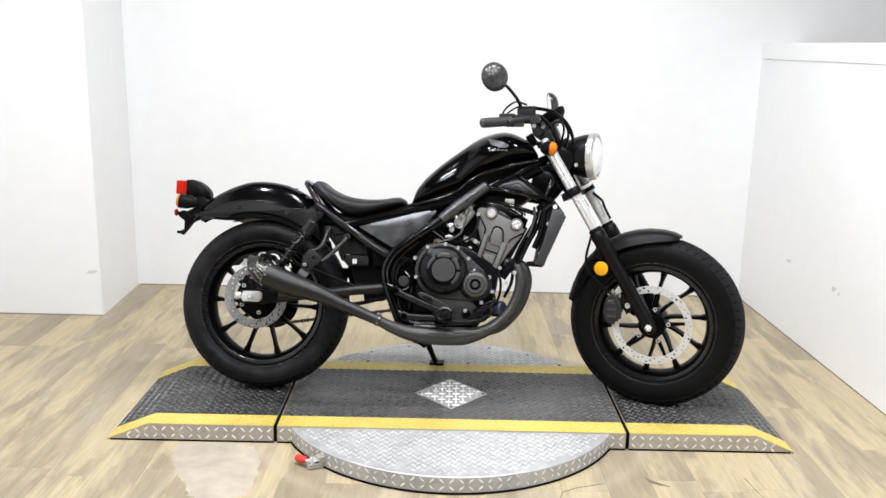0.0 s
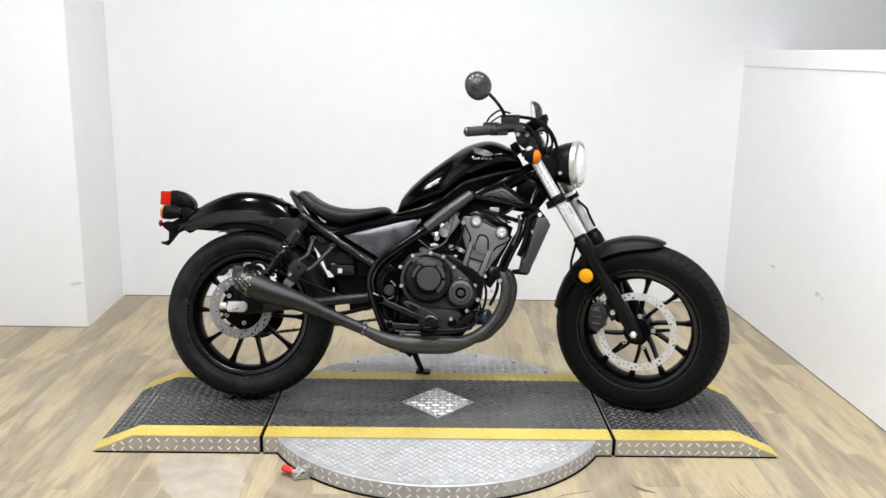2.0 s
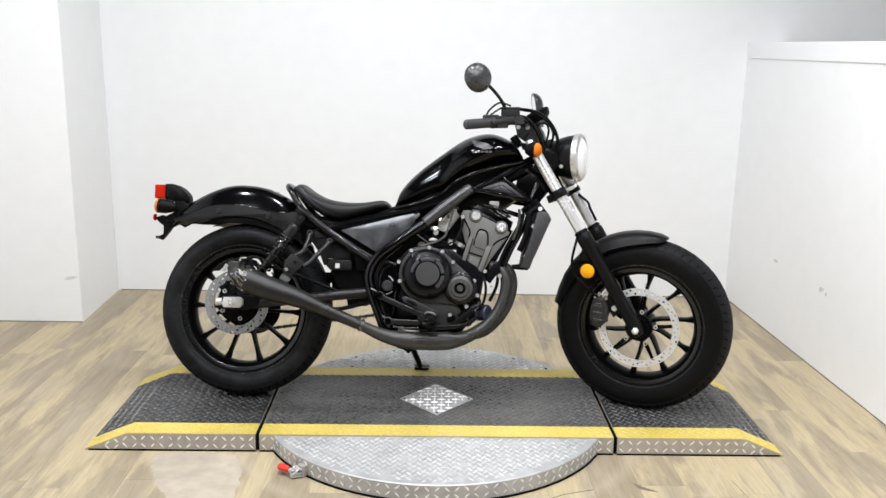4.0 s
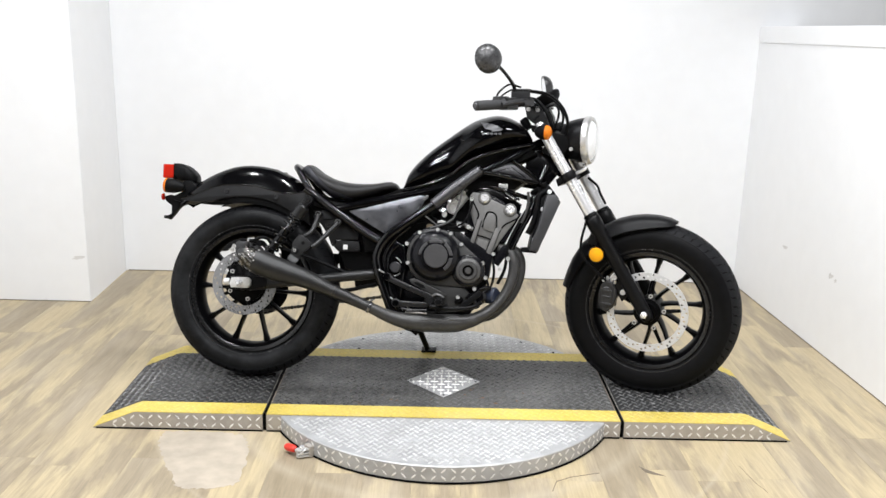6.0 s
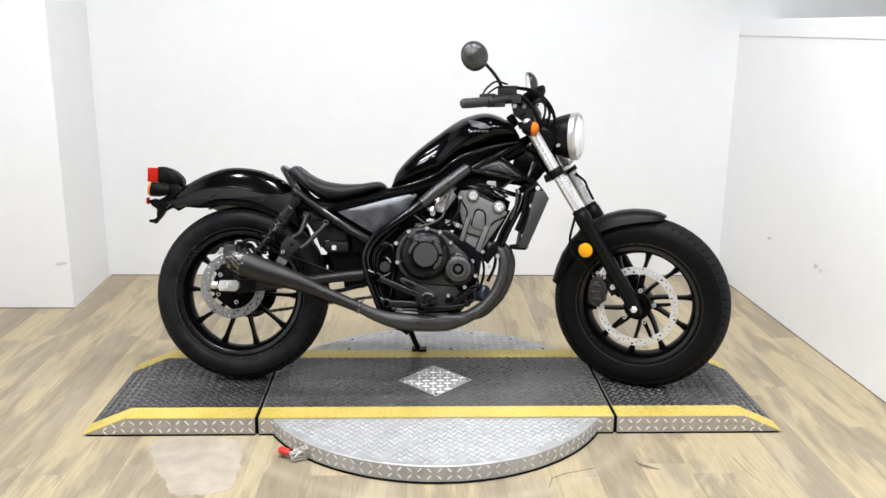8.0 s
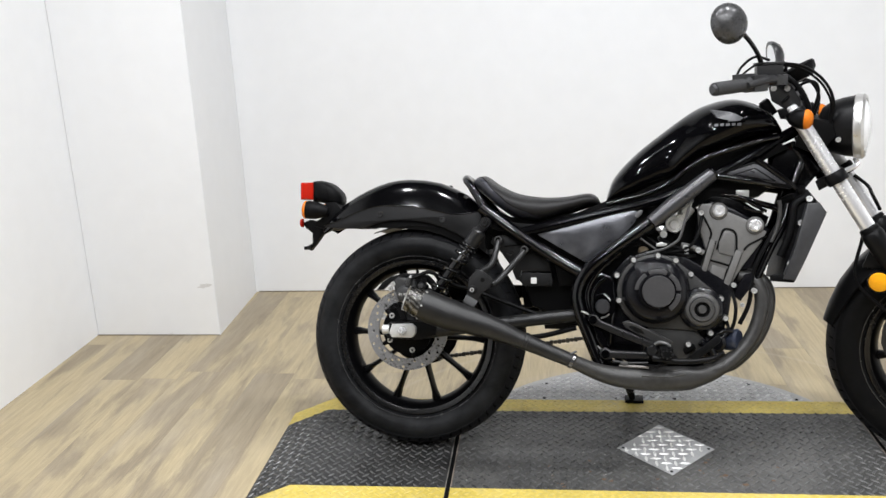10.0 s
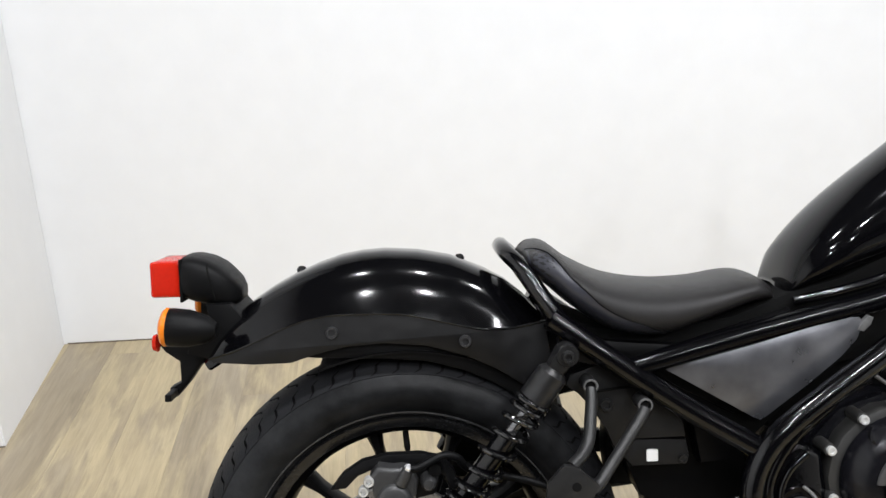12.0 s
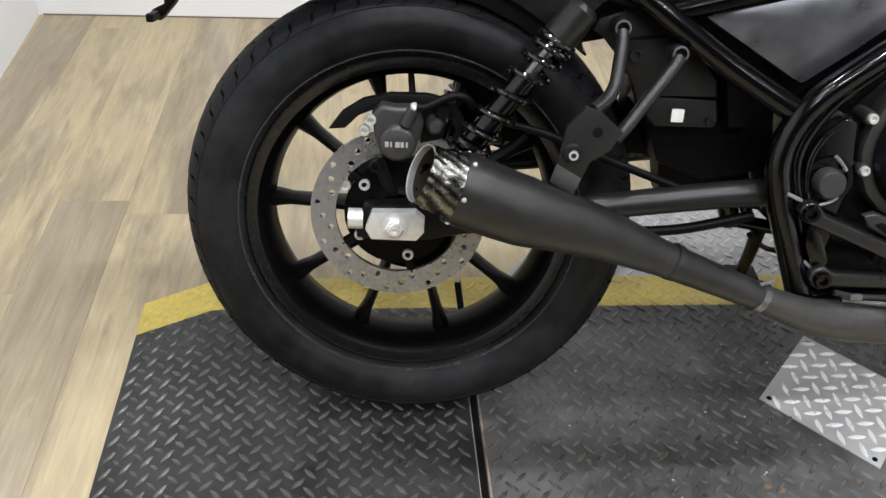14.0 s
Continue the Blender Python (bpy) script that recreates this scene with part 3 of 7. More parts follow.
def ramp_section(name, x0, x1, label, deck_paint=M_BLACKPLATE):
    ob = thing(name, label, "ramp")
    part("base_plate", slab(x0 + 0.0005, x1 - 0.0005, Y0, Y1), M_STEELDULL, ob, "bare tread-plate sides")
    for xe, d in ((x0, 1), (x1, -1)):
        if top_z(xe) > 0.05:
            part("end_plate", box(min(xe, xe + d * 0.002), max(xe, xe + d * 0.002), Y0 + 0.002, Y1 - 0.002, 0.002, H - 0.001), M_BLACKPLATE, ob)
    part("deck", slab(x0 + 0.002, x1 - 0.002, Y0 + STRIPE, Y1 - STRIPE, 0.002, 0.002), deck_paint, ob, "worn black diamond-plate deck")
    for y0, y1 in ((Y0 + 0.001, Y0 + STRIPE), (Y1 - STRIPE, Y1 - 0.001)):
        part("yellow_stripe", slab(x0 + 0.001, x1 - 0.001, y0, y1, 0.0022, 0.002), M_YELLOW, ob, "worn yellow painted edge stripe")
    def spots(y0, y1):
        for x, y, a in herringbone(x0 + 0.01, x1 - 0.01, y0, y1):
            z = top_z(x)
            sl = (top_z(x + 0.001) - top_z(x - 0.001)) / 0.002
            yield (x, y, z + 0.002), (math.cos(a), math.sin(a), math.cos(a) * sl), (-sl, 0, 1)
    tread("tread_pattern", [s for s in spots(Y0 + STRIPE, Y1 - STRIPE) if not (abs(s[0][0] - 0.023) / 0.15 + abs(s[0][1] - 0.008) / 0.16 < 1)], M_BLACKLUG, ob)
    for y0, y1 in ((Y0 + 0.004, Y0 + STRIPE), (Y1 - STRIPE, Y1 - 0.004)):
        tread("tread_pattern", [s for s in spots(y0, y1)], M_YELLOWWORN, ob, rise=0.0013)
    tip0, tip1 = (0.012 if top_z(x0) < 0.05 else 0.001), (0.012 if top_z(x1) < 0.05 else 0.001)
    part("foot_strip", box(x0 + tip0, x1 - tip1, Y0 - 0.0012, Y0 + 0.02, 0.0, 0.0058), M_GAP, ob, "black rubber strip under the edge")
    side = []
    n = int((x1 - x0) / 0.031)
    for i in range(n):
        x = x0 + (i + 0.5) * (x1 - x0) / n
        z = top_z(x)
        if z > 0.03:
            for zz, a in ((z * 0.3, 0.785 if i % 2 else -0.785), (z * 0.75, -0.785 if i % 2 else 0.785)):
                side.append(((x, Y0, zz), (math.cos(a), 0, math.sin(a)), (0, -1, 0)))
    tread("side_tread", side, M_BRIGHTLUG, ob, rise=0.0012, length=0.024)
    return ob


ramp_section("ramp", XS[0], XS[2], "black diamond-plate ramp with yellow painted edges")
ramp_section("ramp", XS[5], XS[7], "black diamond-plate ramp with yellow painted edges, under the front wheel")
deck = ramp_section("centre_platform", XS[3], XS[4], "black diamond-plate centre platform with yellow edges", M_DUSTPLATE)
for x0, x1 in ((XS[2], XS[3]), (XS[4], XS[5])):
    tagged(finish("seam_gap", box(x0 + 0.0008, x1 - 0.0008, Y0 + 0.012, Y1 - 0.012, 0, H - 0.0012), M_GAP), "dark gap between the platform sections", "gap", kind="structure")
    part("seam_edge", box(x1 + 0.0005 if x1 < 0 else x0 - 0.0038, x1 + 0.0038 if x1 < 0 else x0 - 0.0005, Y0 + STRIPE + 0.01, Y1 - STRIPE - 0.012, H + 0.0015, H + 0.0030, 0.0006, 1), M_SEAMEDGE, deck, "bare rusty plate edge")

bm = bmesh.new()
q = [(-0.117, 0.008), (0.023, -0.142), (0.164, 0.008), (0.023, 0.158)]
a, b = [bm.verts.new((x, y, H + 0.001)) for x, y in q], [bm.verts.new((x, y, H + 0.0042)) for x, y in q]
bm.faces.new(b)
for i in range(4):
    bm.faces.new((a[i], a[(i + 1) % 4], b[(i + 1) % 4], b[i]))
dia = part("diamond_plate", bm, M_STEEL, deck, "bare silver diamond-shaped tread plate inset")
spots = []
for u, v, a in herringbone(-0.175, 0.175, -0.175, 0.175, 0.036):
    x, y, a = 0.023 + (u - v) * 0.7071, 0.008 + (u + v) * 0.7071, a + 0.785
    if abs(x - 0.023) / 0.135 + abs(y - 0.008) / 0.145 < 0.93:
        spots.append(((x, y, H + 0.0042), (math.cos(a), math.sin(a), 0), (0, 0, 1)))
tread("tread_pattern", spots, M_BRIGHTLUG, dia, length=0.033)

def moved(bm, m):
    bm.transform(m)
    return bm


table = thing("turntable", "round silver diamond-plate turntable under the ramps", "turntable")
cx, cy, cr = DISC
bm = lathe([(0, H - 0.003), (cr - 0.004, H - 0.003), (cr, H - 0.006), (cr, 0.006), (cr - 0.02, 0.0), (0, 0)], (cx, cy, 0), (0, 0, 1), 96)
part("table_disc", bm, M_STEEL, table)
spots = []
for x, y, a in herringbone(cx - cr, cx + cr, cy - cr, cy + cr):
    if math.hypot(x - cx, y - cy) < cr - 0.022 and not (Y0 - 0.005 < y < Y1 + 0.005):
        spots.append(((x, y, H - 0.003), (math.cos(a), math.sin(a), 0), (0, 0, 1)))
tread("tread_pattern", spots, M_TOPLUG, table)
spots = []
n = 128
for k in range(n):
    w = 2 * math.pi * k / n
    nv = Vector((math.cos(w), math.sin(w), 0))
    tv = Vector((-math.sin(w), math.cos(w), 0))
    if abs(cy + cr * nv.y) > 0.30:
        for zz, s in ((0.02, 1 if k % 2 else -1), (0.045, -1 if k % 2 else 1)):
            spots.append((Vector((cx, cy, zz)) + nv * cr, (tv * 0.7 + Vector((0, 0, 0.7 * s))), nv))
tread("rim_tread", spots, M_BRIGHTLUG, table, rise=0.0012, length=0.024)
# thin black ring on the floor paints the shadow line under the rim
part("rim_shadow_ring", lathe([(cr + 0.004, 0.0005), (cr + 0.004, 0.004), (cr - 0.01, 0.004), (cr - 0.01, 0.0005)], (cx, cy, 0), (0, 0, 1), 96, True), M_GAP, table)


for x, y in ((-0.100, 0.008), (0.147, 0.008), (0.023, 0.138), (0.023, -0.124)):
    part("plate_screw", lathe([(0, 0.0005), (0.002, 0.0012), (0.004, 0.0012), (0.0045, 0), (0, 0)], (x, y, H + 0.0042), (0, 0, 1), 12), M_GAP, dia)
for k in range(9):
    w = radians(20 + 17.5 * k)
    part("edge_screw", lathe([(0, 0.0012), (0.005, 0.0012), (0.006, 0), (0, 0)], (cx + (cr - 0.04) * math.cos(w), cy + (cr - 0.04) * math.sin(w), H - 0.003), (0, 0, 1), 10), M_GAP, table) if cy + (cr - 0.04) * math.sin(w) > Y1 + 0.02 else None
for x in (-0.33, -0.09, 0.10, 0.31, 0.49):
    part("edge_screw", lathe([(0, 0.0012), (0.005, 0.0012), (0.006, 0), (0, 0)], (x, Y1 + 0.022, H - 0.003), (0, 0, 1), 10), M_GAP, table)

# locking lever of the turntable, with a red grip
lever = thing("locking_lever", "steel locking lever with a red grip beside the turntable", "lever")
part("grip", tube([(-0.500, -0.461, 0.020), (-0.494, -0.466, 0.021), (-0.472, -0.483, 0.023), (-0.464, -0.489, 0.023)], [0.0095, 0.0125, 0.0122, 0.009], 18), M_REDGRIP, lever, "red vinyl grip")
part("shaft", tube([(-0.468, -0.486, 0.022), (-0.452, -0.494, 0.021), (-0.436, -0.495, 0.020)], 0.0060, 14), M_ALU, lever)
turn = Matrix.Translation((-0.438, -0.496, 0)) @ Matrix.Rotation(radians(20), 4, "Z")
for z in (0.004, 0.0135, 0.0265):
    part("clevis", moved(box(-0.022, 0.024, -0.0105, 0.0105, z, z + 0.0055, 0.0018), turn), M_STEELLUG, lever)
part("bracket", moved(box(-0.012, 0.016, -0.015, 0.015, 0.0, 0.040, 0.003), Matrix.Translation((-0.418, -0.484, 0)) @ Matrix.Rotation(radians(47), 4, "Z")), M_STEELDULL, lever)
part("pin", lathe([(0, 0.041), (0.007, 0.041), (0.0085, 0.038), (0.0085, 0.034), (0.0050, 0.033), (0.0050, 0.0), (0, 0)], (-0.442, -0.497, 0), (0, 0, 1), 16), M_CHROME, lever)
part("spring_clip", tube([(-0.452, -0.507, 0.010), (-0.446, -0.514, 0.020), (-0.434, -0.512, 0.030), (-0.428, -0.503, 0.034)], 0.0022, 8), M_CHROME, lever)


# rust stains and paint chips on the deck
random.seed(21)
def blot(x, y, r, height):
    bm = bmesh.new()
    n = 11
    bm.faces.new([bm.verts.new((x + r * random.uniform(0.55, 1.1) * math.cos(2 * math.pi * k / n), y + 0.8 * r * random.uniform(0.55, 1.1) * math.sin(2 * math.pi * k / n), H + height)) for k in range(n)])
    return bm
for k in range(26):
    x, y = random.uniform(-0.45, 0.35), random.uniform(Y0 + STRIPE + 0.01, -0.05)
    if abs(x - 0.023) / 0.16 + abs(y - 0.008) / 0.17 > 1:
        part("rust_spot", blot(x, y, random.uniform(0.003, 0.010), 0.0023), M_RUST, deck)
for k in range(40):
    x, y = random.uniform(-0.57, 0.62), random.uniform(Y0 + STRIPE + 0.005, Y1 - STRIPE - 0.01)
    if abs(x - 0.023) / 0.16 + abs(y - 0.008) / 0.17 > 1:
        part("paint_chip", blot(x, y, random.uniform(0.0015, 0.003), 0.0024), M_CHIP, deck)

# ---- the motorcycle: x ahead, y to its left, z up from the rear tyre's foot ----
WB, RW, RAKE = 1.53, 0.325, radians(28)
bike = thing("motorcycle", "black cruiser motorcycle leaning on its side stand on the ramp", "motorcycle", pose(-0.735, 0.047, H, -15, 0, -4))
axis_foot = Vector((WB + 0.11, 0, 0))
STEER = Matrix.Translation(axis_foot) @ Matrix.Rotation(radians(-22), 4, Vector((-math.sin(RAKE), 0, math.cos(RAKE)))) @ Matrix.Translation(-axis_foot)


def steered(bm):
    bm.transform(STEER)
    return bm


def drilled_disc(ro, ri, l, thick, count, hole):
    """A flat ring with one round hole drilled through each sector, staggered over three radii."""
    bm = bmesh.new()
    for k in range(count):
        a0, a1 = 2 * math.pi * k / count, 2 * math.pi * (k + 1) / count
        edge = [(ri, a0 + (a1 - a0) * f / 4) for f in range(4)] + [(ri + (ro - ri) * f / 4, a1) for f in range(4)]
        edge += [(ro, a1 - (a1 - a0) * f / 4) for f in range(4)] + [(ro - (ro - ri) * f / 4, a0) for f in range(4)]
        am, rm = (a0 + a1) / 2, ri + (ro - ri) * (0.75, 0.5, 0.25)[k % 3]
        rings = []
        for y in (-l - thick, -l):
            out = [bm.verts.new((r * math.cos(a), y, r * math.sin(a))) for r, a in edge]
            circle = []
            for n in range(16):
                w = am - math.pi * 0.75 - 2 * math.pi * n / 16
                circle.append(bm.verts.new((rm * math.cos(am) + hole * math.cos(w), y, rm * math.sin(am) + hole * math.sin(w))))
            rings.append((out, circle))
        (fo, fc), (bo, bc) = rings
        for n in range(16):
            q = (n + 1) % 16
            bm.faces.new((fo[n], fo[q], fc[q], fc[n]))
            bm.faces.new((bo[q], bo[n], bc[n], bc[q]))
            bm.faces.new((fc[n], fc[q], bc[q], bc[n]))
            if n < 4 or 8 <= n < 12:
                bm.faces.new((fo[q], fo[n], bo[n], bo[q]))
    bmesh.ops.remove_doubles(bm, verts=bm.verts[:], dist=0.00005)
    bmesh.ops.recalc_face_normals(bm, faces=bm.faces[:])
    return bm


def wheel(name, m, radius, tyre_width, disc_r, disc_l, spoke_bend, label, rk=1.0, shift=(0, 0, 0), rubber=M_TYRE, band=0.034, hole=0.0042):
    w = finish(name, moved(lathe([(0.012, -0.085), (0.035, -0.085), (0.045, -0.05), (0.05, 0), (0.045, 0.05), (0.035, 0.085), (0.012, 0.085)], (0, 0, 0), seg=32, closed=True), m), M_RIM, bike)
    tagged(w, label)
    hw = tyre_width / 2
    rb = 0.2225 * rk
    hu = 0.58 * (radius - rb)
    rc = radius - hu

    def section(ang, off=0.0):
        """A place on the tyre's outer skin, by the angle from the crown."""
        return rc + (hu + off) * math.cos(ang), (hw + off) * math.sin(ang)

    prof = [section(a) for a in np.linspace(-math.pi / 2, math.pi / 2, 25)]
    for f in (0.25, 0.5, 0.75, 1.0):
        r, y = rc - (rc - rb) * f, 0.054 + (hw - 0.054) * math.cos(f * math.pi / 2) ** 0.8
        prof = [(r, -y)] + prof + [(r, y)]
    prof += [(rb - 0.004, 0.046), (rb - 0.004, -0.046)]
    bm = lathe(prof, (0, 0, 0), seg=120, closed=True)
    tyre = part("tyre", moved(bm, m), rubber, w, "black rubber tyre with scuffed sidewall")
    tread_prof = [section(a, 0.0012) for a in np.linspace(-1.02, 1.02, 17)]
    part("tread_band", moved(lathe(tread_prof + [(r - 0.006, y * 0.97) for r, y in tread_prof[::-1]], (0, 0, 0), seg=120, closed=True), m), M_TREAD, tyre, "dusty dark grey tread")
    # tread grooves on the shoulders: flat black strips paint the shade inside them
    vs, fs = [], []
    n = 60
    for side in (1, -1):
        for k in range(n):
            for j, (a0, a1, da) in enumerate(((0.60, 1.00, 0.060), (0.14, 0.46, -0.05))):
                ph = 2 * math.pi * (k + 0.5 * j) / n
                b = len(vs)
                for s in range(5):
                    ang = side * (a0 + (a1 - a0) * s / 4)
                    rr, yy = section(ang, 0.0017)
                    p2 = ph + da * s / 4 + 0.014 * math.sin(math.pi * s / 2)
                    wd = 0.0025 * (1.0 - 0.5 * abs(s - 2) / 2) / radius
                    for q in (-wd, wd):
                        vs.append((rr * math.cos(p2 + q), yy, rr * math.sin(p2 + q)))
                for s in range(4):
                    fs.append((b + 2 * s, b + 2 * s + 1, b + 2 * s + 3, b + 2 * s + 2))
    me = bpy.data.meshes.new("tread_groove")
    me.from_pydata([tuple(m @ Vector(v)) for v in vs], [], fs)
    me.materials.append(M_GROOVE)
    g = new("tread_groove", me)
    g.parent = w
    tagged(g, kind="stuff")
    rim = lathe([(0.224 * rk, -0.054), (0.216 * rk, -0.058), (0.208 * rk, -0.054), (0.196 * rk, -0.04), (0.188 * rk, 0), (0.196 * rk, 0.04), (0.208 * rk, 0.054), (0.216 * rk, 0.058), (0.224 * rk, 0.054), (0.221 * rk, 0.05), (0.205 * rk, 0), (0.221 * rk, -0.05)], (0, 0, 0), seg=96, closed=True)
    part("rim", moved(rim, m), M_RIM, w)
    for s in (1, -1):
        lip = lathe([(0.2235 * rk, 0.0545 * s), (0.2195 * rk, 0.0590 * s), (0.2165 * rk, 0.0588 * s), (0.2060 * rk, 0.0545 * s), (0.2065 * rk, 0.0535 * s), (0.2165 * rk, 0.0565 * s)], (0, 0, 0), seg=96, closed=True)
        part("rim_lip", moved(lip, m), M_RIMLIP, w, "machined grey rim lip")
    for s in (1, -1):
        yb = 0.054 + (hw - 0.054) * math.cos(0.8 * math.pi / 2) ** 0.8
        rbead = rc - (rc - rb) * 0.8
        bead = lathe([(rbead - 0.002, (yb - 0.002) * s), (rbead - 0.001, (yb + 0.0018) * s), (rbead + 0.001, (yb + 0.0020) * s), (rbead + 0.002, (yb - 0.001) * s)], (0, 0, 0), seg=120, closed=True)
        part("bead_ridge", moved(bead, m), M_BEAD, tyre)
    for k in range(10):
        a = 2 * math.pi * (k + 0.25) / 10
        bm = bmesh.new()
        pts = []
        for s in range(6):
            f = s / 5
            r = 0.04 + f * (0.198 * rk - 0.04)
            aa = a + spoke_bend * (1 - f) ** 2
            wd = 0.0082 - 0.0030 * f + (0.009 * max(0, f - 0.75) / 0.25)
            dp = 0.03 - 0.012 * f
            c = Vector((r * math.cos(aa), 0, r * math.sin(aa)))
            t = Vector((-math.sin(aa), 0, math.cos(aa)))
            pts.append([c + t * wd + Vector((0, dp * 0.5, 0)), c + t * wd * 0.5 + Vector((0, dp, 0)), c - t * wd * 0.5 + Vector((0, dp, 0)), c - t * wd + Vector((0, dp * 0.5, 0)),
                        c - t * wd + Vector((0, -dp * 0.5, 0)), c - t * wd * 0.5 + Vector((0, -dp, 0)), c + t * wd * 0.5 + Vector((0, -dp, 0)), c + t * wd + Vector((0, -dp * 0.5, 0))])
        bm.free()
        part("spoke", moved(loft(pts), m), M_RIM, w, sharp=50)
    # brake disc with drilled holes
    width = band
    md = Matrix.Translation(shift) @ m
    part("brake_disc", moved(drilled_disc(disc_r, disc_r - width, disc_l, 0.0075, 36 if rk > 1 else 54, hole), md), M_DISC if rk > 1 else M_DISCBRIGHT, w, "drilled steel brake disc", sharp=40)
    cr = 0.075 if rk > 1 else 0.05
    car = lathe([(0.04, disc_l - 0.004), (cr, disc_l - 0.002), (cr, disc_l + 0.003), (0.04, disc_l + 0.004), (0.03, disc_l + 0.01), (0.03, disc_l - 0.004)], (0, 0, 0), seg=32, closed=True)
    part("disc_carrier", moved(car, md), M_RIM, w)
    for k in range(5):
        a = 2 * math.pi * (k + 0.1) / 5
        bm = bmesh.new()
        add_tube(bm, [(0.06 * math.cos(a), -disc_l, 0.06 * math.sin(a)), ((disc_r - width + 0.004) * math.cos(a), -disc_l - 0.002, (disc_r - width + 0.004) * math.sin(a))], [0.008, 0.006], 8)
        part("carrier_arm", moved(bm, md), M_RIM, w)
        part("disc_bolt", moved(bolt(0.062 * math.cos(a), disc_l + 0.004, 0.062 * math.sin(a), 0.008, 0.006), md), M_ALU, w)
    return w


RX, RL, RZ, RR = 0.022, 0.012, 0.329, 0.326
REAR = Matrix.Translation((RX, -RL, RZ))
FRONTW = STEER @ Matrix.Translation((WB, 0, RW))
rear_wheel = wheel("rear_wheel", REAR @ Matrix.Rotation(0.2, 4, "Y"), RR, 0.158, 0.1205, 0.098, 0.0, "black cast rear wheel with ten thin spokes", 1.06, (-0.0155, 0, 0.027))
wheel("front_wheel", FRONTW, RW, 0.132, 0.148, 0.072, 0.3, "black cast front wheel with curved spokes", rubber=M_TYREFRONT, band=0.026, hole=0.0046)

part("tyre_valve", tube([(0.015, -0.02, 0.545), (0.0165, -0.025, 0.528), (0.019, -0.030, 0.505), (0.0195, -0.031, 0.498)], [0.0065, 0.0045, 0.0050, 0.0035], 12), M_PLASTIC, rear_wheel, "black rubber tyre valve")


def eased(xs, ys, x):
    """A smooth curve through the points."""
    i = min(max(int(np.searchsorted(xs, x)) - 1, 0), len(xs) - 2)
    def slope(k):
        a, b = max(k - 1, 0), min(k + 1, len(xs) - 1)
        return (ys[b] - ys[a]) / (xs[b] - xs[a])
    h = xs[i + 1] - xs[i]
    t = (x - xs[i]) / h
    return float((2 * t**3 - 3 * t**2 + 1) * ys[i] + (t**3 - 2 * t**2 + t) * h * slope(i) + (3 * t**2 - 2 * t**3) * ys[i + 1] + (t**3 - t**2) * h * slope(i + 1))


# tank: sections along x with a rounded cross-section
TX = (0.583, 0.600, 0.66, 0.755, 0.83, 0.88, 0.925, 0.96, 1.0, 1.036, 1.06)
TT = (0.748, 0.798, 0.868, 0.945, 0.998, 1.018, 1.026, 1.022, 1.006, 0.980, 0.942)
TB = (0.722, 0.730, 0.750, 0.786, 0.845, 0.868, 0.887, 0.901, 0.912, 0.920, 0.922)
KX = (0.583, 0.600, 0.66, 0.73, 0.765, 0.795, 0.83, 0.88, 0.925, 0.96, 1.0, 1.036, 1.06)
KW = (0.060, 0.078, 0.090, 0.094, 0.098, 0.116, 0.134, 0.143, 0.145, 0.141, 0.130, 0.108, 0.072)


def tank_width(x, z):
    """Half the tank's width: a knee hollow behind, a bulge ahead of a line that leans forward."""
    lean = 0.44 * (z - 0.86) * min(1.0, max(0.0, (0.97 - x) / 0.08)) * min(1.0, max(0.0, (x - 0.62) / 0.08))
    return eased(KX, KW, min(KX[-1], max(KX[0], x - lean)))


rings = []
for x in np.linspace(TX[0], TX[-1], 64):
    x = float(x)
    zt, zb = eased(TX, TT, x), eased(TX, TB, x)
    ring = []
    mid = zb + 0.42 * (zt - zb)
    for k in range(48):
        a = 2 * math.pi * k / 48
        c, s = math.cos(a), math.sin(a)
        z = mid + abs(s) ** 1.05 * (zt - mid) if s >= 0 else mid - abs(s) ** 0.9 * (mid - zb)
        ring.append((x, math.copysign(abs(c) ** (0.90 if s >= 0 else 0.8), c) * tank_width(x, z), z))
    rings.append(ring)
tank = part("fuel_tank", loft(rings), M_GLOSS, bike, "gloss black teardrop fuel tank", sharp=60)


def closed_loft(xs, tops, bottoms, halves, n=24, count=28, power=0.8):
    rr = []
    for x in np.linspace(xs[0], xs[-1], count):
        zt, zb, w = eased(xs, tops, x), eased(xs, bottoms, x), eased(xs, halves, x)
        rr.append([(float(x), math.copysign(abs(math.cos(a)) ** power, math.cos(a)) * w, (zt + zb) / 2 + math.copysign(abs(math.sin(a)) ** power, math.sin(a)) * (zt - zb) / 2) for a in (2 * math.pi * k / n for k in range(n))])
    return loft(rr)


SX = (0.190, 0.195, 0.205, 0.23, 0.265, 0.323, 0.395, 0.467, 0.533, 0.558, 0.571)
ST = (0.785, 0.798, 0.808, 0.812, 0.788, 0.761, 0.749, 0.751, 0.760, 0.748, 0.724)
SB = (0.782, 0.778, 0.770, 0.750, 0.720, 0.684, 0.674, 0.696, 0.718, 0.720, 0.719)
SW = (0.02, 0.065, 0.09, 0.115, 0.125, 0.125, 0.115, 0.10, 0.085, 0.07, 0.04)
seat = part("seat", closed_loft(SX, ST, SB, SW, n=48, count=56, power=0.82), M_SEAT, bike, "black vinyl solo seat with a stitched edge", sharp=60)


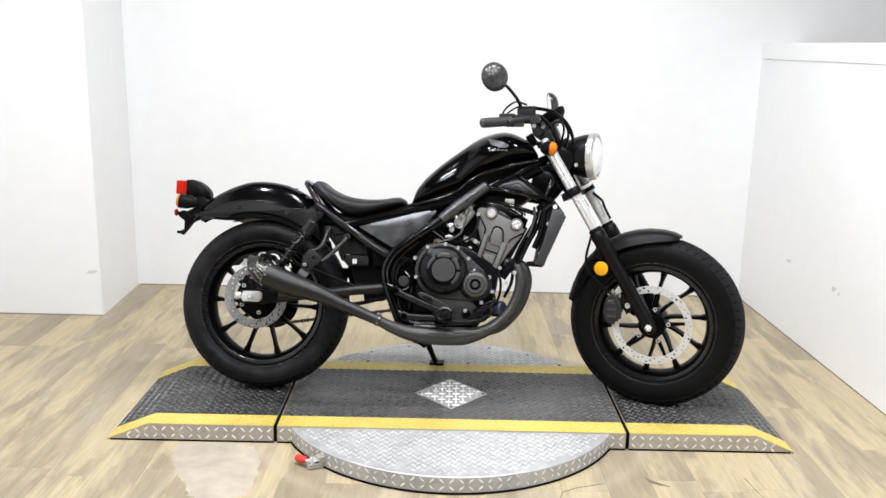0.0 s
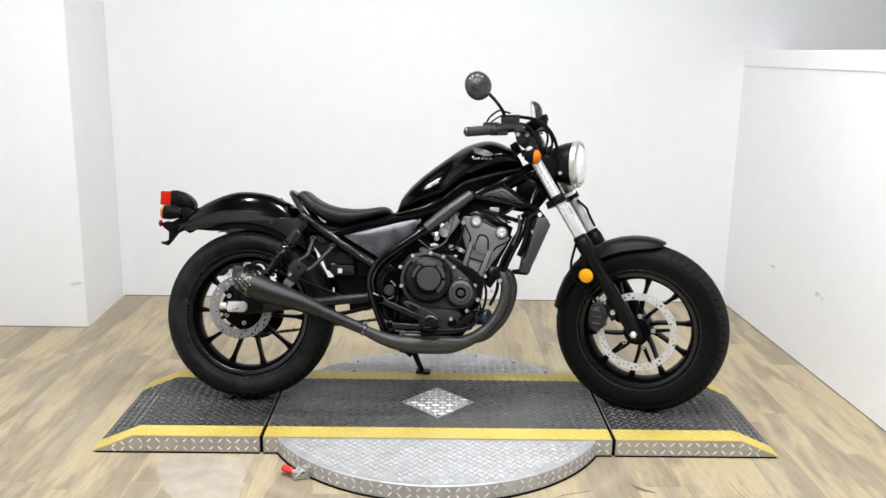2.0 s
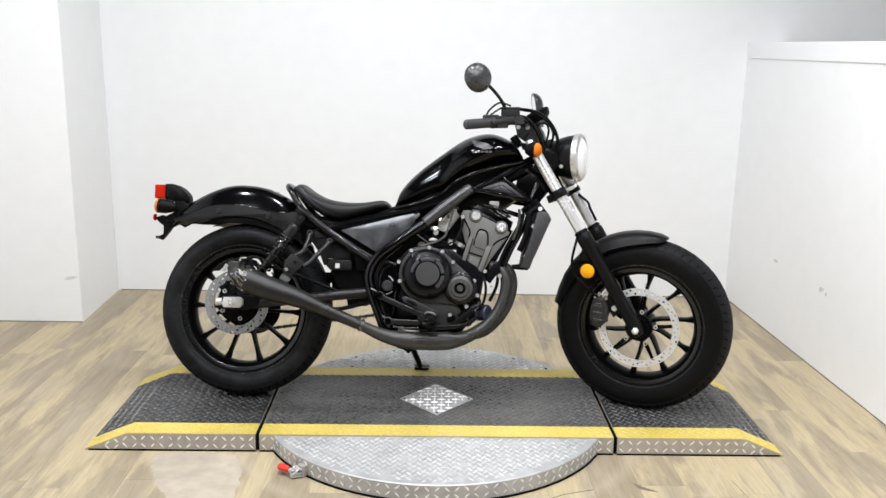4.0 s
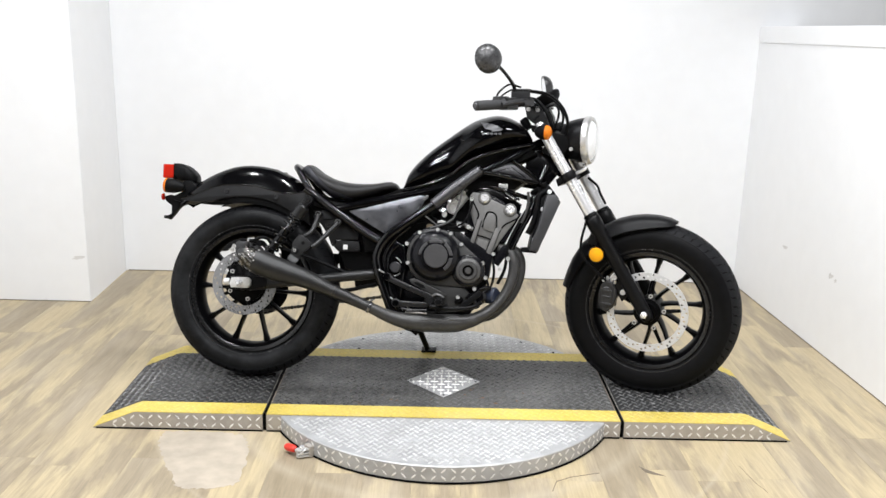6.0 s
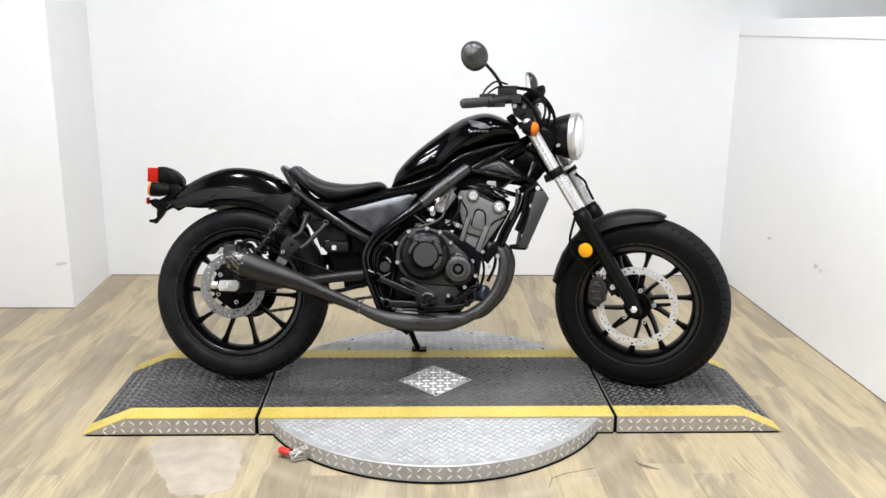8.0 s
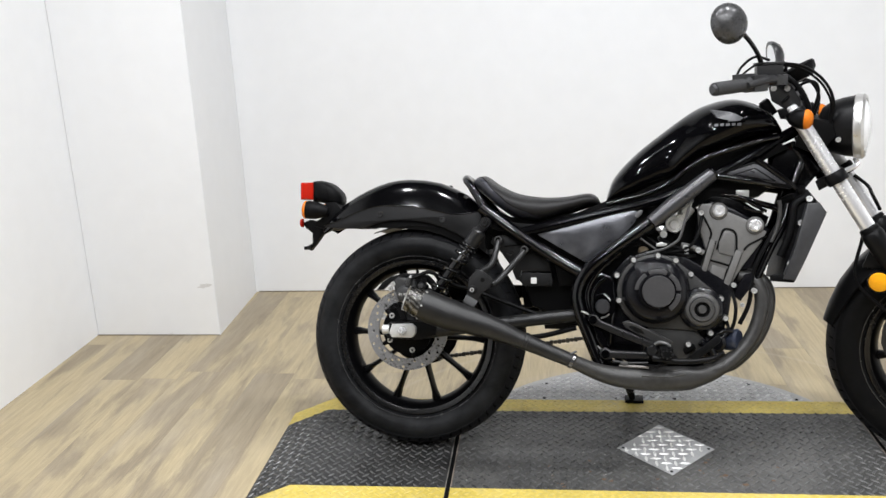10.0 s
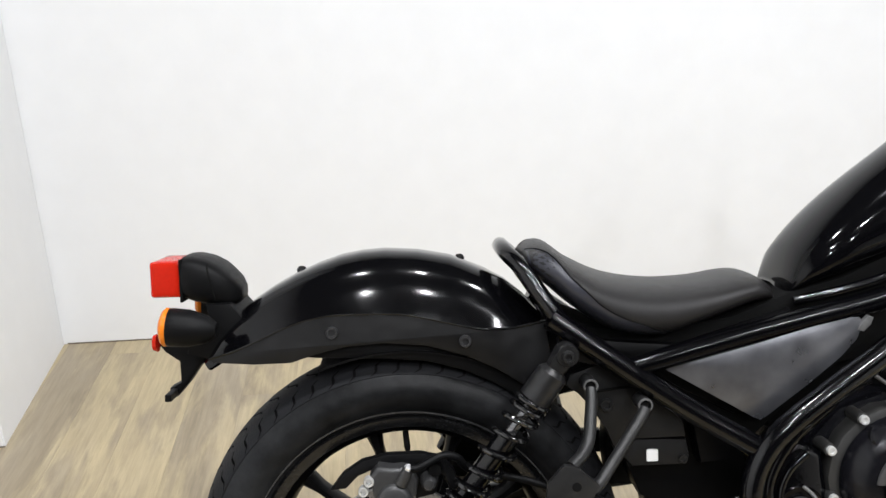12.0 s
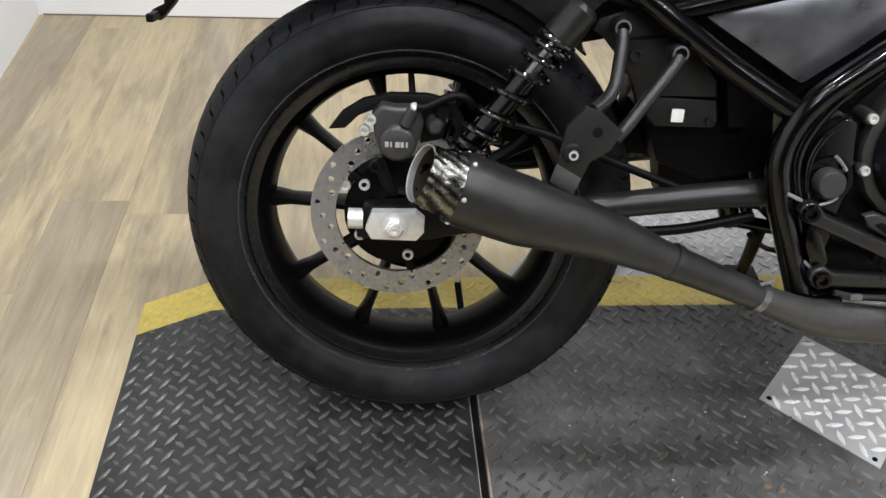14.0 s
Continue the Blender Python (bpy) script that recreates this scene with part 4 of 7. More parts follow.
def fender(path, widths, drop, thick, n=14):
    """A curved sheet over a wheel: path of (x, z) on the crown."""
    rr = []
    for i, (x, z) in enumerate(path):
        w, dr = widths[i], drop[i]
        x0, z0 = path[max(i - 1, 0)]
        x1, z1 = path[min(i + 1, len(path) - 1)]
        nx, nz = -(z1 - z0), x1 - x0
        ln = math.hypot(nx, nz)
        nx, nz = nx / ln, nz / ln
        ring = []
        for shell in (0, 1):
            order = range(n + 1) if shell == 0 else range(n, -1, -1)
            for k in order:
                a = -1 + 2 * k / n
                d = dr * abs(a) ** 3.2 + thick * shell * (1 - 0.0 * abs(a))
                ww = w - thick * shell * abs(a)
                ring.append((x - nx * d, ww * math.copysign(abs(a) ** 0.9, a), z - nz * d))
        rr.append(ring)
    return loft(rr)


crown = [(-0.283, 0.652), (-0.260, 0.684), (-0.234, 0.712), (-0.2065, 0.733), (-0.174, 0.754), (-0.140, 0.772), (-0.107, 0.786), (-0.074, 0.797), (-0.041, 0.803), (-0.008, 0.805), (0.041, 0.802), (0.09, 0.793), (0.139, 0.773), (0.171, 0.756), (0.20, 0.732), (0.225, 0.705)]
part("rear_fender", fender([p for p in crown], [0.066, 0.080, 0.088] + [0.094] * 13, [0.020, 0.034, 0.052, 0.066, 0.073, 0.079, 0.083, 0.086, 0.088, 0.090, 0.092, 0.093, 0.090, 0.082, 0.064, 0.05], 0.004), M_FENDER, bike, "bobbed gloss black rear fender", sharp=60)
TRIM_T = [(-0.258, 0.662), (-0.218, 0.674), (-0.178, 0.692), (-0.139, 0.709), (-0.100, 0.719), (-0.062, 0.722), (0.015, 0.721), (0.076, 0.709), (0.129, 0.697), (0.176, 0.698), (0.222, 0.707)]
TRIM_B = [(0.240, 0.580), (0.204, 0.606), (0.152, 0.639), (0.106, 0.660), (0.052, 0.675), (-0.010, 0.680), (-0.064, 0.676), (-0.103, 0.667), (-0.142, 0.654), (-0.196, 0.653), (-0.254, 0.657)]
for s in (1, -1):
    part("fender_strut", prism(TRIM_T + TRIM_B, s * 0.088, s * 0.097, 0.002), M_TRIM, bike, "black fender side rail")
low = [p for p in TRIM_B if -0.15 < p[0] < 0.21]
for s in (1, -1):
    part("fender_skirt", prism([(x, z + 0.006) for x, z in low] + [(x, z - 0.026 * min(1.0, (x + 0.142) / 0.10)) for x, z in low[::-1][1:]], s * 0.076, s * 0.082, 0.002), M_PLASTIC, bike)
part("inner_fender", loft([[(RX + r * math.cos(a), y, RZ + r * math.sin(a)) for r, y in ((0.336, -0.086), (0.343, 0.0), (0.336, 0.086), (0.333, 0.086), (0.340, 0.0), (0.333, -0.086))] for a in np.linspace(radians(48), radians(112), 18)]), M_PLASTIC, bike, "black inner rear mudguard")
# upholstery panel low on each side of the seat, with its seam
for s in (1, -1):
    rows, seam = [], []
    for x in np.linspace(0.200, 0.415, 26):
        zt, zb, w = eased(SX, ST, x), eased(SX, SB, x), eased(SX, SW, x)
        top = interp((0.200, 0.215, 0.25, 0.29, 0.36, 0.40, 0.415), (1.2, 0.9, 0.30, 0.0, -0.22, -0.65, -1.4), x)
        row = []
        for a in np.linspace(-1.5, top, 9):
            c, q = math.cos(a) ** 0.82, math.copysign(abs(math.sin(a)) ** 0.82, math.sin(a))
            row.append((float(x), -s * (c * w + 0.0007), (zt + zb) / 2 + q * (zt - zb) / 2))
        rows.append(row)
        seam.append(row[-1])
    vs = [p for row in rows for p in row]
    me = bpy.data.meshes.new("seat_side")
    me.from_pydata(vs, [], [(i * 9 + j, i * 9 + j + 1, i * 9 + j + 10, i * 9 + j + 9) for i in range(25) for j in range(8)])
    me.materials.append(M_SEATSIDE)
    for poly in me.polygons:
        poly.use_smooth = True
    ob = new("seat_side", me)
    ob.parent = seat
    tagged(ob, "blue-black smooth vinyl side panel")
    part("seat_seam", tube(seam, 0.0011, 6), M_GAP, seat)
for x, z in ((-0.082, 0.6975), (0.107, 0.681)):
    part("strut_bolt", bolt(x, 0.097, z, 0.009, 0.007), M_SWITCH, bike)

ftop = [(1.196, 0.395), (1.212, 0.45), (1.235, 0.505), (1.27, 0.56), (1.31, 0.602), (1.35, 0.632), (1.40, 0.657), (1.45, 0.671), (1.50, 0.677), (1.55, 0.675), (1.59, 0.667), (1.618, 0.655)]
part("front_fender", steered(fender(ftop, [0.06, 0.072, 0.08, 0.083, 0.083, 0.083, 0.083, 0.082, 0.08, 0.075, 0.066, 0.04], [0.03, 0.04, 0.045, 0.048, 0.05, 0.05, 0.05, 0.048, 0.044, 0.036, 0.026, 0.012], 0.004)), M_SATIN, bike, "short black front fender", sharp=60)


# fork, steering and headlight
def fork_at(h):
    return 1.527 - (h - 0.325) * 0.605


FORK = (-0.5177, 0, 0.8556)
for s in (1, -1):
    l = 0.1 * s
    part("fork_tube", steered(tube([(fork_at(0.62), -l, 0.62), (fork_at(0.995), -l, 0.995)], 0.0205, 28)), M_CHROME, bike, "chrome fork tube")
    slider = part("fork_slider", steered(lathe([(0, -0.028), (0.016, -0.028), (0.021, -0.02), (0.024, 0.0), (0.0255, 0.03), (0.0255, 0.335), (0.0285, 0.34), (0.0295, 0.375), (0.0295, 0.395), (0.027, 0.40), (0.022, 0.405), (0, 0.405)], (fork_at(0.325), -l, 0.325), FORK, 28)), M_SATIN, bike, "satin black fork slider")
    part("dust_seal", steered(lathe([(0.0205, 0.404), (0.0265, 0.404), (0.0255, 0.412), (0.0205, 0.416)], (fork_at(0.325), -l, 0.325), FORK, 28, True)), M_PLASTIC, slider)
    for h, r in ((0.815, 0.0275), (0.985, 0.0265)):
        part("clamp_collar", steered(lathe([(0.0208, -0.016), (r, -0.016), (r + 0.002, -0.01), (r + 0.002, 0.01), (r, 0.016), (0.0208, 0.016)], (fork_at(h), -l, h), FORK, 24, True)), M_SATIN, bike)
    part("axle_clamp", steered(lathe([(0, 0.018), (0.008, 0.018), (0.0125, 0.014), (0.0135, 0.0), (0, 0.0)], (WB - 0.003, -0.124 * s, RW), (0, -s, 0), 6)), M_CHROME, bike)
for h in (0.815, 0.985):
    lo = -0.04 if h < 0.9 else -0.010
    part("triple_clamp", steered(prism([(fork_at(h) - 0.045, h + lo), (fork_at(h) + 0.004, h - 0.012), (fork_at(h) - 0.006, h + 0.014), (fork_at(h) - 0.055, h + lo + 0.026)], -0.085, 0.085, 0.004)), M_SATIN, bike)
part("front_axle", steered(tube([(WB - 0.003, -0.128, RW), (WB - 0.003, 0.128, RW)], 0.010, 16)), M_ALU, bike)
part("steering_head", tube([(1.205, 0, 0.80), (1.135, 0, 0.93)], 0.032, 20), M_FRAME, bike)
part("head_gusset", prism([(1.03, 0.80), (1.05, 0.885), (1.10, 0.905), (1.17, 0.82), (1.13, 0.77)], -0.045, 0.045, 0.006), M_FRAME, bike)

hc = Vector((1.195, 0, 0.945))
shell = part("headlight_shell", steered(lathe([(0, -0.026), (0.03, -0.024), (0.055, -0.012), (0.072, 0.012), (0.081, 0.045), (0.0852, 0.073), (0.0, 0.073)], hc, (1, 0, 0.0), 56)), M_SATIN, bike, "black headlight shell")
part("headlight_ring", steered(lathe([(0.083, 0.070), (0.0895, 0.073), (0.0905, 0.078), (0.0895, 0.092), (0.083, 0.099), (0.076, 0.097), (0.079, 0.074)], hc, (1, 0, 0.0), 56, True)), M_RING, shell, "brushed silver headlight ring")
part("headlight_lens", steered(lathe([(0.078, 0.092), (0.06, 0.104), (0.03, 0.110), (0, 0.112), (0, 0.08), (0.078, 0.08)], hc, (1, 0, 0.0), 56)), M_GLASS, shell, "clear headlight lens")
for l, z in ((0.079, 0.915), (-0.079, 0.915)):
    part("headlight_bolt", steered(bolt(1.232, abs(l), z, 0.007, 0.006) if l > 0 else bolt(1.232, -0.085, z, 0.007, 0.006)), M_ALU, shell)
part("headlight_bracket", steered(tube([(1.27, -0.02, 0.858), (1.275, -0.035, 0.842), (1.245, -0.04, 0.825), (1.215, -0.04, 0.815)], 0.007, 10)), M_CHROME, bike, "chrome headlight bracket")
part("headlight_stay", steered(prism([(1.12, 0.90), (1.14, 0.98), (1.215, 0.965), (1.225, 0.925), (1.18, 0.87)], -0.08, 0.08, 0.006)), M_PLASTIC, bike)

for s in (1, -1):
    sig = part("front_signal", steered(lathe([(0, -0.040), (0.015, -0.038), (0.024, -0.024), (0.0275, -0.004), (0.0275, 0.0), (0, 0.0)], (1.156, -0.155 * s, 0.977), (1, 0, -0.08), 28)), M_PLASTIC, bike, "black front turn signal")
    part("signal_lens", steered(lathe([(0.0265, -0.001), (0.0265, 0.006), (0.0225, 0.014), (0.0125, 0.020), (0, 0.022), (0, -0.001)], (1.156, -0.155 * s, 0.977), (1, 0, -0.08), 28)), M_AMBER, sig, "amber signal lens")
    part("signal_stalk", steered(tube([(1.135, -0.13 * s, 0.985), (1.13, -0.10 * s, 0.99)], 0.011, 12)), M_CHROME, bike)
    refl = part("fork_reflector", steered(lathe([(0, 0.004), (0.029, 0.004), (0.031, 0.0), (0.031, -0.006), (0, -0.006)], (1.346, -0.118 * s, 0.534), (0, -s, 0), 32)), M_PLASTIC, bike)
    part("reflector_lens", steered(lathe([(0, 0.011), (0.015, 0.010), (0.0255, 0.006), (0.027, 0.003), (0, 0.003)], (1.346, -0.118 * s, 0.534), (0, -s, 0), 32)), M_REFLECTOR, refl, "round amber reflector")
    part("reflector_stay", steered(prism([(1.335, 0.515), (1.335, 0.55), (1.395, 0.565), (1.405, 0.54)], s * 0.095, s * 0.113, 0.003)), M_PLASTIC, bike)
    part("fender_stay", steered(prism([(1.30, 0.565), (1.32, 0.62), (1.37, 0.625), (1.39, 0.60), (1.42, 0.53), (1.40, 0.52), (1.36, 0.56)], s * 0.080, s * 0.088, 0.003)), M_SATIN, bike)

cal = part("front_caliper", steered(prism([(1.356, 0.395), (1.364, 0.422), (1.382, 0.437), (1.405, 0.432), (1.420, 0.405), (1.422, 0.378), (1.409, 0.338), (1.385, 0.318), (1.366, 0.328), (1.354, 0.360)], 0.058, 0.108, 0.004, 1)), M_FRONTCAL, bike, "dark grey front brake caliper", sharp=25)
part("caliper_face", steered(prism([(1.366, 0.392), (1.374, 0.414), (1.396, 0.416), (1.409, 0.392), (1.406, 0.362), (1.393, 0.336), (1.376, 0.340), (1.364, 0.362)], 0.106, 0.114, 0.003, 1)), M_FRONTCAL, cal, sharp=25)
for z in (0.352, 0.378, 0.402):
    part("caliper_ridge", steered(prism([(1.368, z - 0.004), (1.404, z - 0.006), (1.406, z + 0.002), (1.370, z + 0.005)], 0.112, 0.1165, 0.001, 1)), M_FRONTCAL, cal, sharp=25)
part("caliper_back", steered(box(1.362, 1.412, -0.070, -0.045, 0.335, 0.425, 0.005)), M_SATIN, cal)
for x, z in ((1.385, 0.452), (1.400, 0.448), (1.412, 0.440), (1.372, 0.445)):
    part("caliper_fitting", steered(tube([(x, -0.095, z - 0.012), (x + 0.002, -0.102, z)], [0.006, 0.0045], 8)), M_ALU, cal)
part("caliper_bracket", steered(prism([(1.395, 0.44), (1.43, 0.46), (1.45, 0.44), (1.46, 0.38), (1.44, 0.36), (1.42, 0.39)], 0.075, 0.095, 0.004)), M_SATIN, bike)
for x, z in ((1.412, 0.452), (1.445, 0.398)):
    part("caliper_bolt", steered(bolt(x, 0.100, z, 0.0105, 0.010)), M_ALU, cal)
part("brake_hose", steered(tube([(1.385, -0.10, 0.432), (1.35, -0.11, 0.465), (1.30, -0.115, 0.515), (1.285, -0.11, 0.57), (1.30, -0.10, 0.65), (1.30, -0.085, 0.70), (1.265, -0.07, 0.78), (1.20, -0.06, 0.83)], 0.0048, 10)), M_PLASTIC, bike, "black brake hose")
part("brake_hose", steered(tube([(1.33, 0.085, 0.70), (1.31, 0.07, 0.745), (1.295, 0.085, 0.77), (1.26, 0.08, 0.80)], 0.005, 10)), M_PLASTIC, bike)

# handlebar and controls
grip_in, grip_out = Vector((1.03, -0.27, 1.078)), Vector((0.968, -0.378, 1.072))
for s in (1, -1):
    f = lambda v: (v[0], v[1] * s, v[2])
    part("handlebar", steered(tube([f((1.075, 0.0, 1.065)), f((1.085, -0.05, 1.066)), f((1.09, -0.16, 1.080)), f(tuple(grip_in)), f(tuple(grip_out))], 0.0125, 14)), M_FRAME, bike)
    g = part("grip", steered(tube([f(tuple(grip_in)), f(tuple(grip_in.lerp(grip_out, 0.06))), f(tuple(grip_in.lerp(grip_out, 0.1))), f(tuple(grip_in.lerp(grip_out, 0.95))), f(tuple(grip_out))], [0.021, 0.021, 0.0175, 0.0175, 0.0165], 20, smooth=False)), M_GRIP, bike, "grey-black rubber grip")
    part("bar_end", steered(lathe([(0, 0.006), (0.010, 0.006), (0.0145, 0.002), (0.0145, 0), (0, 0)], f(tuple(grip_out)), f((-0.51, -0.86, -0.04)), 20)), M_GREYPLASTIC, g)
    d = (grip_in - grip_out).normalized()
    c = grip_in + d * 0.03
    part("switch_housing", steered(moved(box(-0.027, 0.027, -0.021, 0.021, -0.022, 0.022, 0.008), Matrix.Translation(f(tuple(c))) @ Matrix.Rotation(radians(60 * s), 4, "Z"))), M_SWITCH, bike)
    part("lever", steered(tube([f((1.092, -0.195, 1.087)), f((1.076, -0.235, 1.087)), f((1.048, -0.283, 1.080)), f((1.036, -0.300, 1.076))], [0.0108, 0.0105, 0.0095, 0.0085], 12)), M_SWITCH, bike, "grey-black hand lever")
    part("lever_perch", steered(moved(box(-0.028, 0.028, -0.016, 0.016, -0.014, 0.014, 0.006), Matrix.Translation(f((1.090, -0.185, 1.085))) @ Matrix.Rotation(radians(70 * s), 4, "Z"))), M_SWITCH, bike)
    mx, ml, mz = (1.0, 0.33, 1.236) if s > 0 else (0.980, 0.455, 1.152)
    part("mirror_stem", steered(tube([f((1.050, -0.2, 1.105)), f((1.050, -0.205 - 0.1 * (ml - 0.33), 1.105 + 0.25 * (mz - 1.11))), f((1.042, -0.2 - 0.3 * (ml - 0.2), 1.105 + 0.5 * (mz - 1.11))), f((mx + 0.026, -ml + 0.040, mz - 0.033)), f((mx + 0.006, -ml + 0.005, mz - 0.012))], [0.008, 0.0065, 0.006, 0.006, 0.007], 12)), M_FRAME, bike)
    mir = part("mirror_shell", steered(lathe([(r, y) for r, y in ((0, 0.026), (0.02, 0.024), (0.038, 0.016), (0.048, 0.004), (0.052, -0.006), (0.052, -0.014), (0.049, -0.014), (0, -0.011))], f((mx, -ml, mz)), (0.66, -0.56, 0.12) if s > 0 else (0.80, 0.40, 0.12), 40)), M_MIRRORSHELL, bike, "round black mirror with a glossy shell")
    part("mirror_glass", steered(lathe([(0, -0.0135), (0.0485, -0.0135), (0.0485, -0.0115), (0, -0.0115)], f((mx, -ml, mz)), (0.66, -0.56, 0.12) if s > 0 else (0.80, 0.40, 0.12), 40)), M_MIRROR, mir, "round mirror glass")
res = part("brake_reservoir", steered(moved(box(-0.034, 0.034, -0.021, 0.021, -0.018, 0.014, 0.006), Matrix.Translation((1.068, -0.185, 1.112)) @ Matrix.Rotation(radians(20), 4, "Z"))), M_SWITCH, bike, "black brake fluid reservoir")
part("reservoir_cap", steered(moved(box(-0.037, 0.037, -0.024, 0.024, 0.014, 0.021, 0.003), Matrix.Translation((1.068, -0.185, 1.112)) @ Matrix.Rotation(radians(20), 4, "Z"))), M_SWITCH, res)
for s in (1, -1):
    riser = part("handlebar_riser", steered(prism([(1.045, 1.07), (1.075, 1.085), (1.11, 1.065), (1.130, 1.03), (1.135, 0.995), (1.10, 0.995), (1.055, 1.025)], s * 0.028, s * 0.066, 0.006)), M_SWITCH, bike, "black cast handlebar riser")
    for x, z in ((1.062, 1.060), (1.098, 1.058)):
        part("riser_bolt", steered(bolt(x, 0.066 * s, z, 0.008, 0.007 * s)), M_ALU, riser)
part("top_clamp_nut", steered(lathe([(0, 0.016), (0.009, 0.016), (0.014, 0.011), (0.0155, 0), (0, 0)], (fork_at(0.998), -0.10, 0.998), FORK, 20)), M_CHROME, bike, "chrome fork cap")
part("top_clamp_nut", steered(lathe([(0, 0.016), (0.009, 0.016), (0.014, 0.011), (0.0155, 0), (0, 0)], (fork_at(0.998), 0.10, 0.998), FORK, 20)), M_CHROME, bike, "chrome fork cap")
part("ignition_barrel", steered(lathe([(0, 0.018), (0.013, 0.018), (0.016, 0.012), (0.016, -0.03), (0, -0.03)], (1.035, -0.02, 1.01), (-0.5, -0.2, 0.8), 20)), M_PLASTIC, bike)
part("switch_pod", steered(moved(box(-0.02, 0.024, -0.022, 0.022, -0.024, 0.022, 0.007), Matrix.Translation((1.018, -0.262, 1.084)) @ Matrix.Rotation(radians(60), 4, "Z"))), M_SWITCH, bike, "black switch pod")
met = part("instrument", steered(lathe([(0, -0.03), (0.03, -0.028), (0.047, -0.01), (0.05, 0.006), (0.047, 0.012), (0, 0.010)], (1.115, 0.0, 1.105), (-0.45, 0, 0.89), 36)), M_PLASTIC, bike, "round black instrument")
part("instrument_glass", steered(lathe([(0.044, 0.011), (0.03, 0.014), (0, 0.015), (0, 0.009), (0.044, 0.009)], (1.115, 0.0, 1.105), (-0.45, 0, 0.89), 36)), M_GLOSS, met)
for pts, r in (
    ([(1.05, -0.20, 1.128), (1.081, -0.15, 1.128), (1.138, -0.10, 1.118), (1.182, -0.09, 1.088), (1.210, -0.085, 1.047), (1.219, -0.08, 1.001), (1.205, -0.075, 0.95), (1.18, -0.06, 0.90)], 0.0042),
    ([(1.05, -0.21, 1.122), (1.08, -0.15, 1.124), (1.131, -0.09, 1.112), (1.176, -0.075, 1.079), (1.202, -0.07, 1.040), (1.211, -0.065, 1.0), (1.195, -0.06, 0.93)], 0.0036),
    ([(1.085, -0.08, 1.02), (1.107, -0.06, 1.042), (1.138, -0.06, 1.070), (1.167, -0.06, 1.072), (1.177, -0.06, 1.048), (1.171, -0.06, 1.015), (1.160, -0.06, 0.985), (1.145, -0.05, 0.95)], 0.0042),
    ([(1.07, -0.10, 1.10), (1.094, -0.08, 1.093), (1.126, -0.08, 1.064), (1.146, -0.08, 1.03), (1.157, -0.075, 0.99), (1.15, -0.06, 0.95)], 0.0075),
    ([(1.07, -0.05, 1.03), (1.10, -0.05, 1.031), (1.133, -0.05, 1.030), (1.156, -0.05, 1.001), (1.155, -0.05, 0.96)], 0.0062),
    ([(1.00, -0.262, 1.10), (1.01, -0.245, 1.125), (1.04, -0.225, 1.148), (1.07, -0.19, 1.138)], 0.0035),
    ([(1.005, -0.255, 1.095), (1.025, -0.24, 1.115), (1.05, -0.22, 1.130), (1.08, -0.19, 1.128)], 0.003),
    ([(1.08, 0.10, 1.07), (1.135, 0.07, 1.075), (1.165, 0.05, 1.03), (1.15, 0.04, 0.96)], 0.005),
):
    part("control_cable", steered(tube(pts, r, 8)), M_PLASTIC, bike)

# exhaust
part("muffler", tube([(0.49, -0.200, 0.290), (0.42, -0.207, 0.318), (0.345, -0.216, 0.348), (0.26, -0.226, 0.382), (0.16, -0.238, 0.412), (0.10, -0.245, 0.434), (0.075, -0.248, 0.443)], [0.0195, 0.0212, 0.0240, 0.0335, 0.0438, 0.0455, 0.045], 36, 5), M_EXHAUST, bike, "matt black megaphone muffler", sharp=60)
part("muffler_joint", lathe([(0.0215, -0.008), (0.0248, -0.007), (0.0253, 0.0), (0.0250, 0.003), (0.023, 0.004)], (0.362, -0.2145, 0.3425), (-0.90, -0.1, 0.42), 32, True), M_EXHAUST, bike)
random.seed(8)
rings = []
ax = Vector((-0.90, -0.10, 0.36)).normalized()
u = ax.cross(Vector((0, 0, 1))).normalized()
v = ax.cross(u)
for j in range(9):
    c = Vector((0.082, -0.247, 0.441)) + ax * (0.0062 * j)
    r = 0.0445 - 0.0085 * (j / 8)
    rings.append([c + (u * math.cos(a) + v * math.sin(a)) * (r + random.uniform(-0.0030, 0.0016) * (0 < j < 8)) for a in (2 * math.pi * k / 36 for k in range(36))])
tip = part("muffler_sleeve", loft(rings, False), M_FOIL, bike, "crumpled silver muffler end sleeve", sharp=24)
MOUTH, OUT = (0.035, -0.2525, 0.4595), (-0.88, -0.29, 0.36)
part("outlet_ring", lathe([(0.0342, -0.008), (0.0350, -0.003), (0.0360, 0.0), (0.0356, 0.002), (0.0344, 0.0015), (0.0340, -0.003)], MOUTH, OUT, 40, True), M_RING, tip, "shiny outlet ring")
part("outlet_bore", lathe([(0.0342, -0.001), (0.0338, -0.045), (0.014, -0.046), (0.0135, -0.030), (0.0, -0.047)], MOUTH, OUT, 40), M_SOOT, tip, "sooty brown outlet bore")
for a in range(6):
    w = 2 * math.pi * a / 6
    p = Vector((0.080, -0.2475, 0.442)) + (u * math.cos(w) + v * math.sin(w)) * 0.0448
    part("sleeve_rivet", lathe([(0, 0.003), (0.002, 0.0024), (0.0032, 0), (0, 0)], p, (u * math.cos(w) + v * math.sin(w)), 10), M_ALU, tip)
